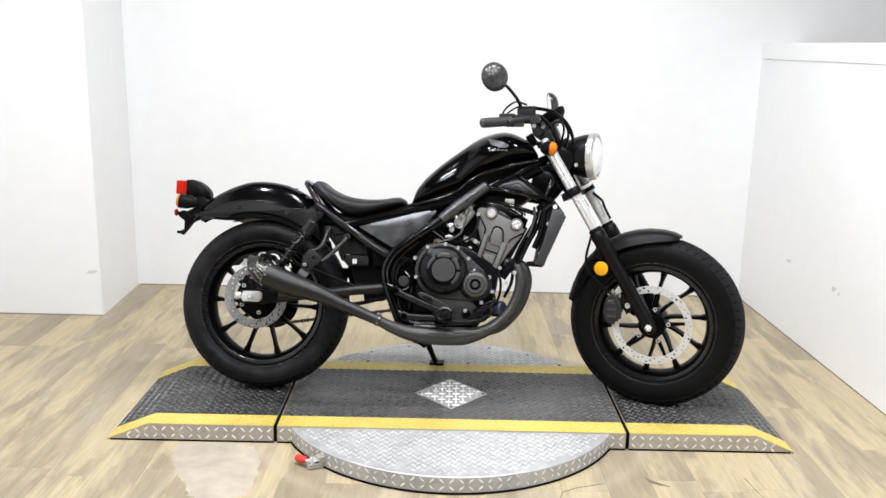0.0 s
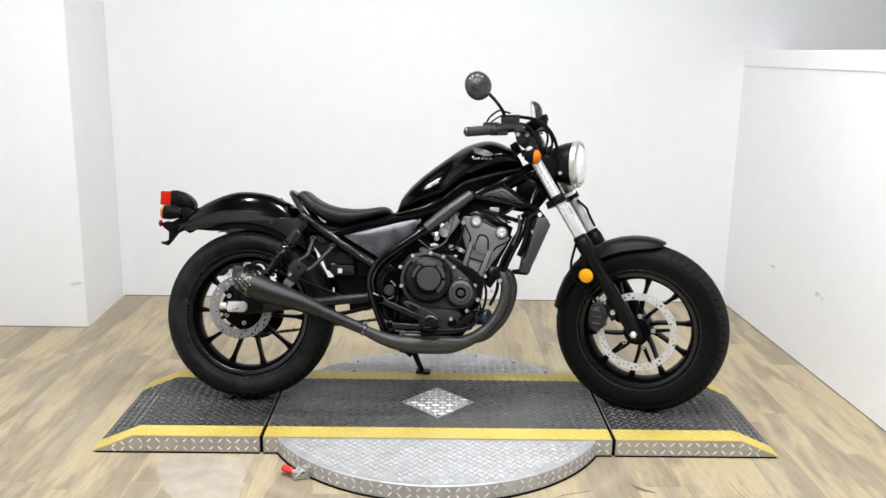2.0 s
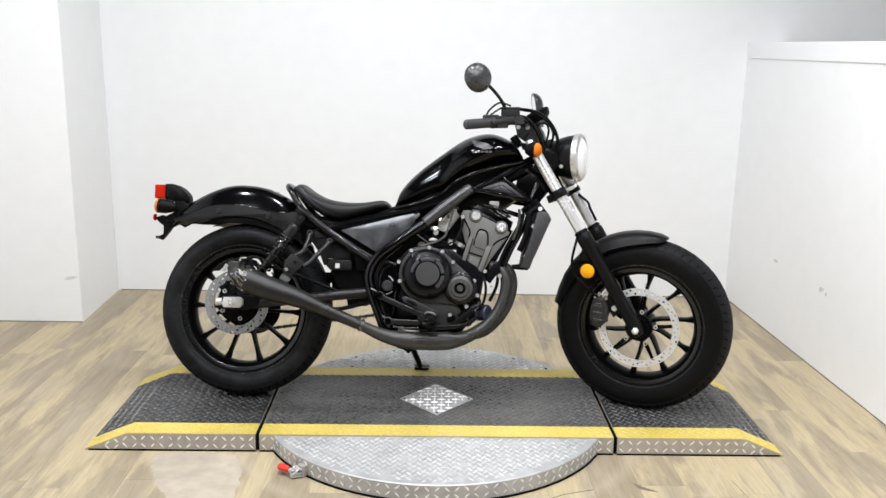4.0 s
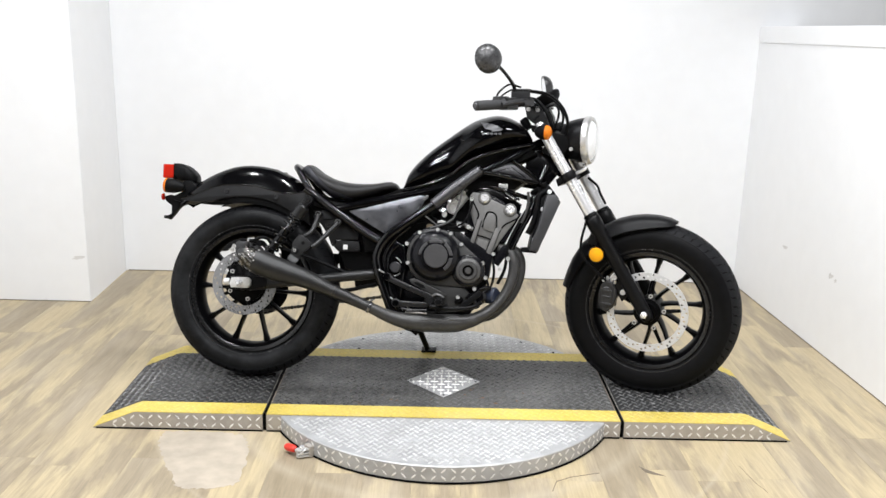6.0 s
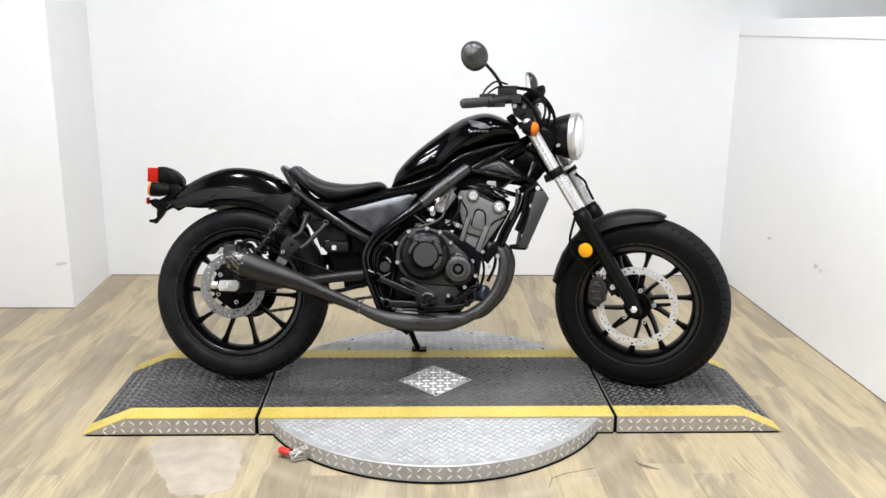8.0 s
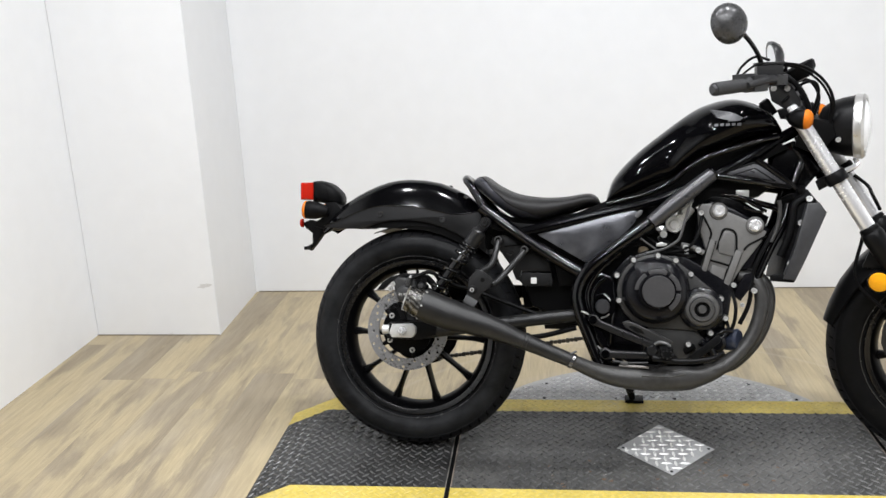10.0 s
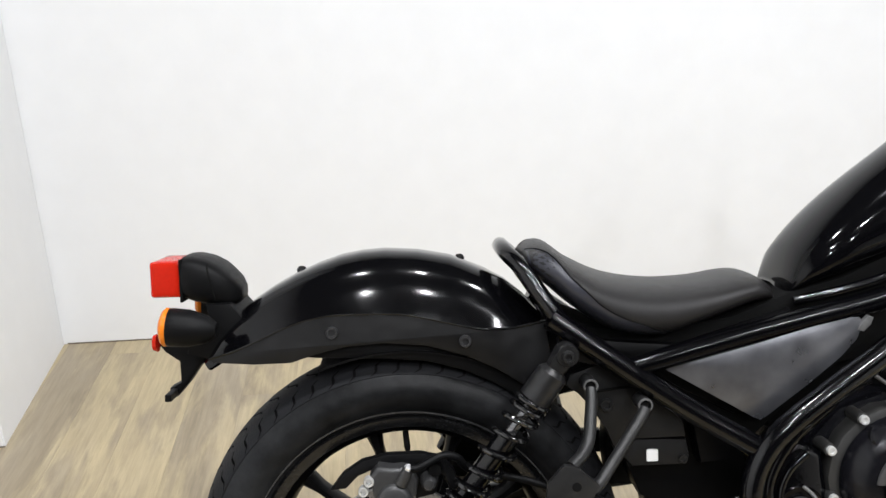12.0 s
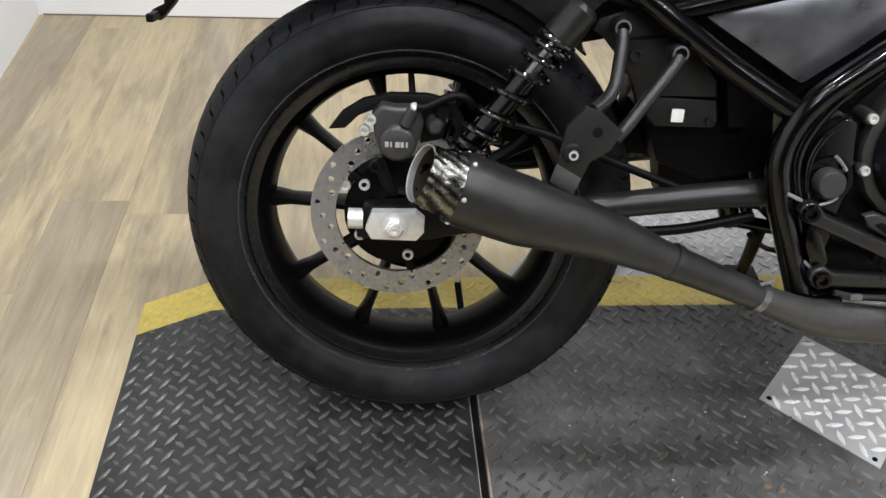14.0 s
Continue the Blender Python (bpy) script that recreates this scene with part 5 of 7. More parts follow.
for dl, dx in ((0.0, 0.004), (0.05, 0.030)):
    part("header_pipe", tube([(0.945 + dx, -0.075 + dl, 0.525), (0.985 + dx, -0.082 + dl, 0.512), (1.004 + dx, -0.088 + dl, 0.470), (0.999 + dx, -0.092 + dl, 0.412), (0.975 + dx, -0.098 + dl, 0.352), (0.938 + dx, -0.106 + dl, 0.305), (0.895 + dx, -0.116 + dl, 0.272), (0.855, -0.125 + dl * 0.6, 0.258)], 0.0195, 20), M_HEADER, bike, "grey heat-stained header pipe")
part("collector", tube([(0.938, -0.104, 0.302), (0.905, -0.110, 0.277), (0.872, -0.118, 0.258), (0.838, -0.128, 0.247), (0.803, -0.135, 0.241), (0.75, -0.145, 0.239), (0.69, -0.155, 0.239), (0.62, -0.168, 0.244), (0.56, -0.182, 0.259), (0.49, -0.200, 0.290)], [0.0198, 0.0215, 0.0240, 0.0275, 0.0335, 0.0345, 0.0335, 0.0290, 0.0230, 0.0185], 28, 6), M_HEADER, bike, "grey exhaust collector under the engine")
part("collector_seam", tube([(0.80, -0.166, 0.256), (0.75, -0.178, 0.250), (0.68, -0.188, 0.252)], 0.0022, 6), M_HEADER, bike)
part("stand_bracket", prism([(0.60, 0.25), (0.68, 0.245), (0.675, 0.205), (0.655, 0.185), (0.635, 0.20), (0.612, 0.205)], 0.06, 0.10, 0.005), M_PLASTIC, bike)
cl = part("exhaust_clamp", lathe([(0.0192, -0.006), (0.0218, -0.005), (0.0218, 0.005), (0.0192, 0.006)], (0.491, -0.2, 0.2895), (-0.90, -0.08, 0.42), 28, True), M_ROD, bike, "dull steel exhaust clamp")
part("clamp_bolt", tube([(0.487, -0.206, 0.309), (0.505, -0.206, 0.317)], 0.0030, 8), M_CALIPERLIP, cl)

# frame
def frame_tube(name, pts, r, mat=M_FRAME, mirror=True, label=""):
    for s in (1, -1) if mirror else (1,):
        part(name, tube([(x, -l * s, z) for x, l, z in pts], r, 16), mat, bike, label)


frame_tube("top_frame_rail", [(1.10, 0.04, 0.93), (1.04, 0.06, 0.898), (0.97, 0.080, 0.853), (0.875, 0.095, 0.800), (0.78, 0.10, 0.757), (0.70, 0.10, 0.728), (0.60, 0.10, 0.703), (0.463, 0.11, 0.672), (0.38, 0.118, 0.652), (0.335, 0.122, 0.641)], [0.0165] * 7 + [0.0160, 0.0150, 0.0140], M_RAIL)
frame_tube("tank_rail", [(1.05, 0.080, 0.912), (0.97, 0.100, 0.892), (0.889, 0.112, 0.866), (0.84, 0.114, 0.846), (0.795, 0.112, 0.815), (0.763, 0.104, 0.786), (0.709, 0.098, 0.760), (0.6485, 0.092, 0.741), (0.585, 0.080, 0.725)], 0.0075)
frame_tube("down_frame_tube", [(0.875, 0.112, 0.812), (0.80, 0.122, 0.752), (0.70, 0.137, 0.668), (0.60, 0.145, 0.596), (0.53, 0.148, 0.536), (0.503, 0.15, 0.475), (0.513, 0.15, 0.415), (0.537, 0.15, 0.352), (0.573, 0.15, 0.262)], 0.0175)
frame_tube("inner_frame_tube", [(0.62, 0.135, 0.59), (0.56, 0.138, 0.535), (0.53, 0.14, 0.475), (0.54, 0.14, 0.415), (0.563, 0.14, 0.352), (0.595, 0.14, 0.28)], 0.010)
frame_tube("guard_ridge", [(0.583, 0.144, 0.520), (0.557, 0.146, 0.495), (0.545, 0.147, 0.462), (0.550, 0.147, 0.420), (0.570, 0.147, 0.360), (0.593, 0.146, 0.300)], 0.0050)
frame_tube("rear_frame_tube", [(0.225, 0.12, 0.715), (0.325, 0.125, 0.645), (0.42, 0.13, 0.582), (0.525, 0.142, 0.522)], 0.0165)
frame_tube("front_frame_tube", [(1.115, 0.04, 0.84), (1.085, 0.06, 0.75), (1.064, 0.075, 0.672), (1.026, 0.082, 0.596), (0.985, 0.088, 0.50)], 0.0135)
frame_tube("side_bar", [(0.87, 0.108, 0.803), (0.969, 0.108, 0.788), (1.085, 0.07, 0.768)], 0.009)
frame_tube("upper_strut", [(0.99, 0.10, 0.848), (1.05, 0.095, 0.805), (1.10, 0.085, 0.765)], 0.008)
frame_tube("lower_frame_rail", [(0.575, 0.145, 0.27), (0.70, 0.12, 0.262), (0.85, 0.09, 0.28)], 0.012)
part("tube_cover", tube([(0.868, -0.130, 0.806), (0.81, -0.140, 0.760), (0.76, -0.147, 0.719), (0.705, -0.155, 0.672)], [0.019, 0.0215, 0.0225, 0.0195], 18), M_GREYPLASTIC, bike, "dark grey sleeve on the frame tube")
part("grab_loop", tube([(0.29, -0.118, 0.672), (0.245, -0.115, 0.705), (0.215, -0.105, 0.745), (0.190, -0.085, 0.782), (0.172, -0.05, 0.800), (0.168, 0, 0.805), (0.172, 0.05, 0.800), (0.190, 0.085, 0.782), (0.215, 0.105, 0.745), (0.245, 0.115, 0.705), (0.29, 0.118, 0.672)], 0.0125, 16), M_FRAME, bike, "gloss black loop behind the seat")
for s in (1, -1):
    part("side_panel", domed([(0.388, 0.638), (0.395, 0.645), (0.41, 0.650), (0.55, 0.683), (0.655, 0.706), (0.666, 0.705), (0.670, 0.695), (0.662, 0.674), (0.640, 0.649), (0.59, 0.607), (0.533, 0.563), (0.526, 0.560), (0.517, 0.564)], s * 0.085, s * 0.114, s * 0.0055), M_PANEL, bike, "dark grey triangular side panel", sharp=70)
    part("panel_tab", prism([(0.662, 0.688), (0.668, 0.702), (0.676, 0.709), (0.683, 0.706), (0.680, 0.696), (0.670, 0.686)], s * 0.112, s * 0.119, 0.002), M_TUBELIP, bike)
    cov = part("airbox_cover", prism([(0.876, 0.806), (0.982, 0.842), (1.0, 0.839), (1.087, 0.772), (1.08, 0.766), (0.97, 0.785)], s * 0.07, s * 0.100, 0.004), M_PLASTIC, bike)
    part("cover_plate", prism([(0.895, 0.806), (0.98, 0.834), (0.995, 0.832), (1.068, 0.779), (0.975, 0.790)], s * 0.098, s * 0.104, 0.002), M_GREYPLASTIC, cov)
    part("cover_recess", prism([(0.925, 0.806), (0.982, 0.825), (0.99, 0.823), (1.045, 0.785), (0.978, 0.795)], s * 0.103, s * 0.106, 0.001), M_SATIN, cov)
    part("cover_inset", prism([(0.938, 0.806), (0.982, 0.820), (0.988, 0.818), (1.03, 0.789), (0.98, 0.799)], s * 0.105, s * 0.1075, 0.001), M_GREYPLASTIC, cov)

# added black fillers stand in for the shade behind panel and rails
part("panel_gap_fill", prism([(0.34, 0.640), (0.55, 0.70), (0.70, 0.72), (0.69, 0.66), (0.60, 0.59), (0.53, 0.525), (0.50, 0.528), (0.42, 0.575)], -0.078, 0.080, 0.004), M_GAP, bike)
part("rail_gap_fill", prism([(0.235, 0.715), (0.30, 0.690), (0.40, 0.688), (0.50, 0.702), (0.58, 0.735), (0.66, 0.756), (0.76, 0.805), (0.80, 0.850), (0.90, 0.885), (1.03, 0.915), (1.08, 0.88), (1.0, 0.84), (0.85, 0.775), (0.70, 0.715), (0.55, 0.67), (0.40, 0.635), (0.30, 0.645)], -0.07, 0.07, 0.004), M_GAP, bike)
part("airbox", prism([(0.62, 0.70), (0.88, 0.80), (1.0, 0.83), (1.06, 0.79), (1.0, 0.745), (0.86, 0.735), (0.72, 0.64), (0.62, 0.62)], -0.075, 0.07, 0.01), M_PLASTIC, bike)

# engine
def ring_points(cx, cz, r, n=20):
    return [(cx + r * math.cos(2 * math.pi * k / n), cz + r * math.sin(2 * math.pi * k / n)) for k in range(n)]


def hull(points):
    points = sorted(set(points))
    def half(pts):
        out = []
        for p in pts:
            while len(out) > 1 and (out[-1][0] - out[-2][0]) * (p[1] - out[-2][1]) - (out[-1][1] - out[-2][1]) * (p[0] - out[-2][0]) <= 0:
                out.pop()
            out.append(p)
        return out[:-1]
    return half(points) + half(points[::-1])


part("crankcase", prism([(0.59, 0.47), (0.60, 0.53), (0.64, 0.575), (0.70, 0.595), (0.80, 0.58), (0.93, 0.50), (0.920, 0.42), (0.892, 0.32), (0.85, 0.275), (0.66, 0.268), (0.60, 0.30), (0.58, 0.38)], -0.15, 0.115, 0.012), M_ENGINEDARK, bike, "dark painted engine crankcase", sharp=50)
side = part("clutch_case", prism(hull(ring_points(0.716, 0.482, 0.104) + ring_points(0.843, 0.433, 0.060)), 0.11, 0.145, 0.008), M_CASE, bike, "dark grey clutch side case", sharp=50)
part("sump_side", prism([(0.70, 0.385), (0.82, 0.385), (0.86, 0.34), (0.83, 0.285), (0.74, 0.275), (0.68, 0.31)], 0.10, 0.135, 0.008), M_CASE, bike, "grey lower engine casting", sharp=50)
clutch = part("clutch_cover", lathe([(0, 0.046), (0.045, 0.046), (0.048, 0.043), (0.048, 0.037), (0.064, 0.036), (0.077, 0.030), (0.087, 0.018), (0.0915, 0.006), (0.0925, 0.0), (0, 0)], (0.718, -0.150, 0.484), seg=72), M_ENGINEDARK, bike, "round black clutch cover")
part("clutch_cap", lathe([(0, 0.006), (0.0415, 0.006), (0.0435, 0.003), (0.0435, 0.0), (0, 0.0)], (0.723, -0.196, 0.484), seg=56), M_CLUTCHCAP, clutch, "dark grey clutch cap disc")
for k in range(6):
    a0, a1 = 2 * math.pi * (k + 0.08) / 6, 2 * math.pi * (k + 0.92) / 6
    arc = [(0.722 + r * math.cos(a), 0.483 + r * math.sin(a)) for r, rng in ((0.062, np.linspace(a0, a1, 8)), (0.049, np.linspace(a1, a0, 8))) for a in rng]
    if k in (0, 1, 2, 5):
        part("clutch_segment", prism(arc, 0.184, 0.1905, 0.0015), M_CLUTCHCAP, clutch)
part("oil_cap", lathe([(0, 0.016), (0.015, 0.016), (0.018, 0.012), (0.018, 0.0), (0, 0)], (0.675, -0.160, 0.545), (0, -0.9, 0.3), 20), M_ENGINEDARK, bike)
for x, z in ((0.613, 0.525), (0.658, 0.568), (0.724, 0.581), (0.772, 0.568), (0.812, 0.530), (0.837, 0.487), (0.892, 0.464), (0.905, 0.411), (0.866, 0.369), (0.807, 0.337), (0.619, 0.455)):
    part("case_bolt", bolt(x, 0.149, z, 0.0068, 0.006), M_ALU, bike)
    part("case_boss", lathe([(0.0095, 0.0), (0.0088, 0.037), (0.0, 0.037), (0, 0)], (x, -0.112, z), seg=14), M_CASE, bike)
pulse = part("pulse_cover", lathe([(0, 0.020), (0.010, 0.020), (0.012, 0.017), (0.0125, 0.010), (0.0205, 0.010), (0.0215, 0.020), (0.031, 0.020), (0.033, 0.016), (0.041, 0.015), (0.044, 0.013), (0.047, 0.007), (0.047, 0), (0, 0)], (0.841, -0.152, 0.435), seg=56), M_PULSE, bike, "round grey ribbed engine cover")
part("pulse_surround", lathe([(0.046, 0.008), (0.056, 0.004), (0.060, -0.002), (0.046, -0.002)], (0.841, -0.152, 0.435), seg=48, closed=True), M_ENGINEDARK, pulse)
part("pulse_groove", lathe([(0.0120, 0.0125), (0.0210, 0.0125), (0.0210, 0.009), (0.0120, 0.009)], (0.841, -0.152, 0.435), seg=48, closed=True), M_GAP, pulse)
part("outer_groove", lathe([(0.0325, 0.0168), (0.0342, 0.0164), (0.0342, 0.014), (0.0325, 0.014)], (0.841, -0.152, 0.435), seg=48, closed=True), M_GAP, pulse)
part("cylinder_block", prism([(0.815, 0.54), (0.835, 0.69), (0.87, 0.735), (0.93, 0.715), (1.03, 0.655), (0.935, 0.47)], -0.13, 0.085, 0.01), M_ENGINEDARK, bike, sharp=50)
cover = part("cylinder_cover", prism([(0.834, 0.712), (0.838, 0.655), (0.856, 0.598), (0.842, 0.541), (0.824, 0.500), (0.840, 0.480), (0.890, 0.465), (0.906, 0.470), (0.927, 0.505), (0.955, 0.552), (1.004, 0.620), (1.018, 0.648), (0.979, 0.675), (0.93, 0.697), (0.868, 0.726), (0.845, 0.726)], 0.08, 0.105, 0.006), M_ENGINE, bike, "grey camshaft-drive cover", sharp=50)
for outline in (
    [(0.8666, 0.6257), (0.8816, 0.6216), (0.864, 0.558), (0.8440, 0.4961), (0.8290, 0.4908), (0.849, 0.562)],
    [(0.9357, 0.5978), (0.9520, 0.590), (0.931, 0.530), (0.9091, 0.4702), (0.8920, 0.4762), (0.914, 0.537)],
):
    part("cover_rib", prism(outline, 0.100, 0.114, 0.003), M_ENGINE, cover, sharp=25)
    for e in (outline[1:4], [outline[0], outline[5], outline[4]]):
        part("cover_groove", tube([(x, -0.1052, z) for x, z in e], 0.0024, 8), M_GAP, cover)
part("cover_ramp", prism([(0.905, 0.650), (0.920, 0.650), (0.932, 0.638), (0.933, 0.578), (0.889, 0.590), (0.890, 0.618)], 0.100, 0.110, 0.004), M_ENGINE, cover)
part("cover_panel", prism([(0.872, 0.556), (0.911, 0.544), (0.893, 0.480), (0.857, 0.492)], 0.100, 0.112, 0.004), M_ENGINE, cover)
for pts in (
    [(0.838, 0.708), (0.858, 0.672), (0.870, 0.645), (0.866, 0.627)],
    [(1.016, 0.636), (0.990, 0.622), (0.970, 0.611), (0.957, 0.597)],
    [(0.885, 0.598), (0.893, 0.625), (0.902, 0.652), (0.921, 0.654), (0.936, 0.640), (0.938, 0.598)],
    [(0.862, 0.570), (0.895, 0.561), (0.934, 0.549)],
    [(0.876, 0.550), (0.868, 0.52), (0.859, 0.485)],
    [(0.915, 0.545), (0.906, 0.51), (0.896, 0.476)],
):
    part("cover_groove", tube([(x, -0.1055, z) for x, z in pts], 0.0028, 8), M_GAP, cover)
for x, z in ((0.889, 0.705), (0.986, 0.665)):
    part("cover_boss", lathe([(0, 0.012), (0.022, 0.012), (0.0245, 0.008), (0.0245, 0), (0, 0)], (x, -0.098, z), seg=28), M_ENGINE, cover)
    part("head_bolt", lathe([(0, 0.010), (0.006, 0.010), (0.008, 0.013), (0.013, 0.013), (0.017, 0.009), (0.0175, 0), (0, 0)], (x, -0.109, z), seg=28), M_CHROME, cover, "chrome cap bolt")
for x, z in ((0.842, 0.700), (0.834, 0.493), (0.898, 0.466)):
    part("cover_bolt", bolt(x, 0.105, z, 0.0075, 0.008), M_ALU, cover)
part("head_cover", prism([(0.85, 0.725), (0.87, 0.755), (0.93, 0.752), (1.03, 0.69), (1.02, 0.655)], -0.12, 0.07, 0.01), M_FRAME, bike, sharp=50)
part("coolant_pipe", tube([(0.90, -0.05, 0.745), (0.95, -0.07, 0.742), (1.0, -0.07, 0.728), (1.05, -0.06, 0.715), (1.09, -0.06, 0.70)], 0.009, 14), M_FRAME, bike, "gloss black coolant pipe")
part("hose_fitting", lathe([(0, 0.015), (0.010, 0.015), (0.012, 0.0), (0.012, -0.03), (0, -0.03)], (1.085, -0.085, 0.742), (0.4, -0.6, 0.2), 20), M_PLASTIC, bike)
part("hose_fitting", box(0.94, 0.975, -0.075, -0.045, 0.745, 0.765, 0.004), M_ALU, bike)
part("intake_block", prism([(0.70, 0.60), (0.715, 0.655), (0.77, 0.70), (0.83, 0.73), (0.85, 0.70), (0.84, 0.60), (0.80, 0.58)], -0.06, 0.02, 0.008), M_PLASTIC, bike)
for x, l, z, r, h in ((0.742, 0.055, 0.651, 0.012, 0.02), (0.798, 0.06, 0.722, 0.009, 0.015), (0.822, 0.06, 0.733, 0.007, 0.012), (0.790, 0.07, 0.700, 0.008, 0.012), (0.760, 0.06, 0.690, 0.010, 0.014), (0.735, 0.065, 0.628, 0.007, 0.012)):
    part("injector_fitting", lathe([(0, h), (r * 0.7, h), (r, h * 0.7), (r, 0), (0, 0)], (x, -l, z), (-0.2, -0.9, 0.3), 12), M_CHROME, bike)
for pts, r, mt in (
    ([(0.848, -0.125, 0.785), (0.8125, -0.14, 0.7362), (0.8025, -0.14, 0.700), (0.793, -0.14, 0.667), (0.7815, -0.14, 0.630), (0.769, -0.14, 0.6165), (0.7405, -0.14, 0.600), (0.694, -0.14, 0.587)], 0.0036, M_CABLE),
    ([(0.668, -0.14, 0.634), (0.70, -0.135, 0.612), (0.722, -0.13, 0.596)], 0.0026, M_CABLE),
    ([(0.79, -0.10, 0.61), (0.82, -0.105, 0.603), (0.85, -0.105, 0.588)], 0.0085, M_ENGINE),
    ([(1.05, -0.10, 0.735), (1.052, -0.10, 0.70), (1.045, -0.10, 0.66), (1.03, -0.10, 0.62)], 0.0055, M_HEADER),
    ([(0.90, -0.07, 0.752), (0.95, -0.085, 0.745), (0.985, -0.085, 0.722), (1.02, -0.085, 0.705)], 0.0045, M_FRAME),
    ([(0.96, -0.09, 0.715), (0.985, -0.095, 0.705), (1.01, -0.095, 0.703)], 0.004, M_FRAME),
):
    part("engine_pipe", tube(pts, r, 10), mt, bike)
tb = part("throttle_body", tube([(0.76, -0.045, 0.655), (0.785, -0.05, 0.690), (0.815, -0.05, 0.722)], [0.024, 0.027, 0.022], 22), M_BRIGHTALU, bike, "bright aluminium throttle body")
part("throttle_pulley", lathe([(0, 0.012), (0.012, 0.012), (0.014, 0.006), (0.022, 0.006), (0.024, 0), (0, 0)], (0.772, -0.072, 0.668), seg=24), M_BRIGHTALU, tb)
for x, l, z, r in ((0.742, 0.085, 0.640, 0.010), (0.800, 0.085, 0.706, 0.009), (0.812, 0.085, 0.724, 0.007), (0.785, 0.09, 0.690, 0.006), (0.728, 0.09, 0.655, 0.006)):
    part("throttle_fitting", bolt(x, l, z, r, 0.012), M_BRIGHTALU, tb)
for pts, r in (
    ([(0.845, -0.08, 0.735), (0.842, -0.11, 0.68), (0.828, -0.125, 0.63), (0.80, -0.125, 0.60), (0.74, -0.12, 0.588)], 0.0045),
    ([(0.73, -0.10, 0.63), (0.77, -0.12, 0.605), (0.82, -0.11, 0.595)], 0.005),
    ([(0.69, -0.11, 0.64), (0.72, -0.12, 0.615), (0.78, -0.12, 0.585), (0.83, -0.10, 0.58)], 0.004),
    ([(1.06, -0.09, 0.69), (1.02, -0.10, 0.62), (0.985, -0.10, 0.54), (0.975, -0.09, 0.45), (0.95, -0.09, 0.39)], 0.006),
    ([(0.92, -0.10, 0.50), (0.935, -0.12, 0.44), (0.925, -0.12, 0.38), (0.89, -0.12, 0.35)], 0.005),
    ([(0.60, -0.12, 0.56), (0.63, -0.125, 0.60), (0.68, -0.12, 0.615)], 0.005),
):
    part("engine_hose", tube(pts, r, 10), M_PLASTIC, bike)
for x, l, z, r in ((0.80, 0.118, 0.602, 0.009), (0.835, 0.112, 0.596, 0.008), (0.93, 0.11, 0.50, 0.007), (0.985, 0.105, 0.485, 0.008), (0.955, 0.10, 0.445, 0.006)):
    part("fitting_bolt", bolt(x, l, z, r, 0.010), M_ALU, bike)
part("sensor_cap", lathe([(0, 0.012), (0.010, 0.011), (0.0140, 0.007), (0.0150, 0), (0, 0)], (0.688, -0.060, 0.590), (0, -0.75, 0.65), 20), M_BEIGECAP, bike, "beige sensor cap on the engine case")
part("pipe_flange", prism([(0.720, 0.606), (0.7205, 0.614), (0.735, 0.6185), (0.752, 0.613), (0.744, 0.607)], 0.115, 0.128, 0.002), M_ALU, bike)
# added black filler, the shade above the engine case put into its colour
part("case_gap_fill", prism([(0.560, 0.53), (0.585, 0.60), (0.66, 0.655), (0.77, 0.655), (0.77, 0.56), (0.62, 0.50)], -0.06, 0.055, 0.004), M_GAP, bike)
part("horn_bracket", prism([(0.93, 0.47), (0.96, 0.53), (0.985, 0.535), (0.975, 0.49), (0.95, 0.455)], 0.09, 0.105, 0.003), M_ENGINEDARK, bike)
part("oil_filter", lathe([(0, 0.05), (0.026, 0.05), (0.031, 0.044), (0.031, 0), (0, 0)], (0.905, -0.075, 0.347), (0.85, -0.5, 0), 28), M_BLUEBLACK, bike, "dark blue oil filter")
part("water_pump", lathe([(0, 0.03), (0.02, 0.03), (0.03, 0.022), (0.033, 0), (0, 0)], (0.88, -0.105, 0.34), seg=24), M_ENGINEDARK, bike)
rad = part("radiator", prism([(1.105, 0.765), (1.125, 0.765), (1.165, 0.715), (1.095, 0.515), (1.06, 0.515)], -0.15, 0.095, 0.004), M_PLASTIC, bike, "black radiator with grey side cover")
part("radiator_cover", prism([(1.118, 0.725), (1.150, 0.728), (1.169, 0.700), (1.115, 0.569), (1.090, 0.515), (1.058, 0.519), (1.089, 0.610)], 0.100, 0.126, 0.005), M_RADCOVER, rad, "dark grey radiator side cover")
part("radiator_foot", prism([(1.028, 0.528), (1.06, 0.532), (1.092, 0.520), (1.088, 0.509), (1.03, 0.512)], 0.09, 0.118, 0.003), M_PLASTIC, rad)
part("radiator_cap", lathe([(0, 0.022), (0.011, 0.022), (0.013, 0.018), (0.013, 0.009), (0.010, 0.0), (0, 0)], (1.112, -0.085, 0.752), (-0.35, -0.35, 0.9), 20), M_PLASTIC, rad, "black radiator filler cap")
part("filler_screw", bolt(1.128, 0.098, 0.738, 0.0085, 0.008), M_BRIGHTALU, rad)
for x, z in ((1.105, 0.672), (1.078, 0.560), (1.088, 0.575)):
    part("cover_screw", bolt(x, 0.108, z, 0.0085, 0.008), M_CHROME, rad)
part("radiator_hose", tube([(1.115, -0.095, 0.742), (1.09, -0.10, 0.722), (1.085, -0.098, 0.68), (1.075, -0.095, 0.63), (1.055, -0.09, 0.58)], 0.011, 12), M_PLASTIC, rad)
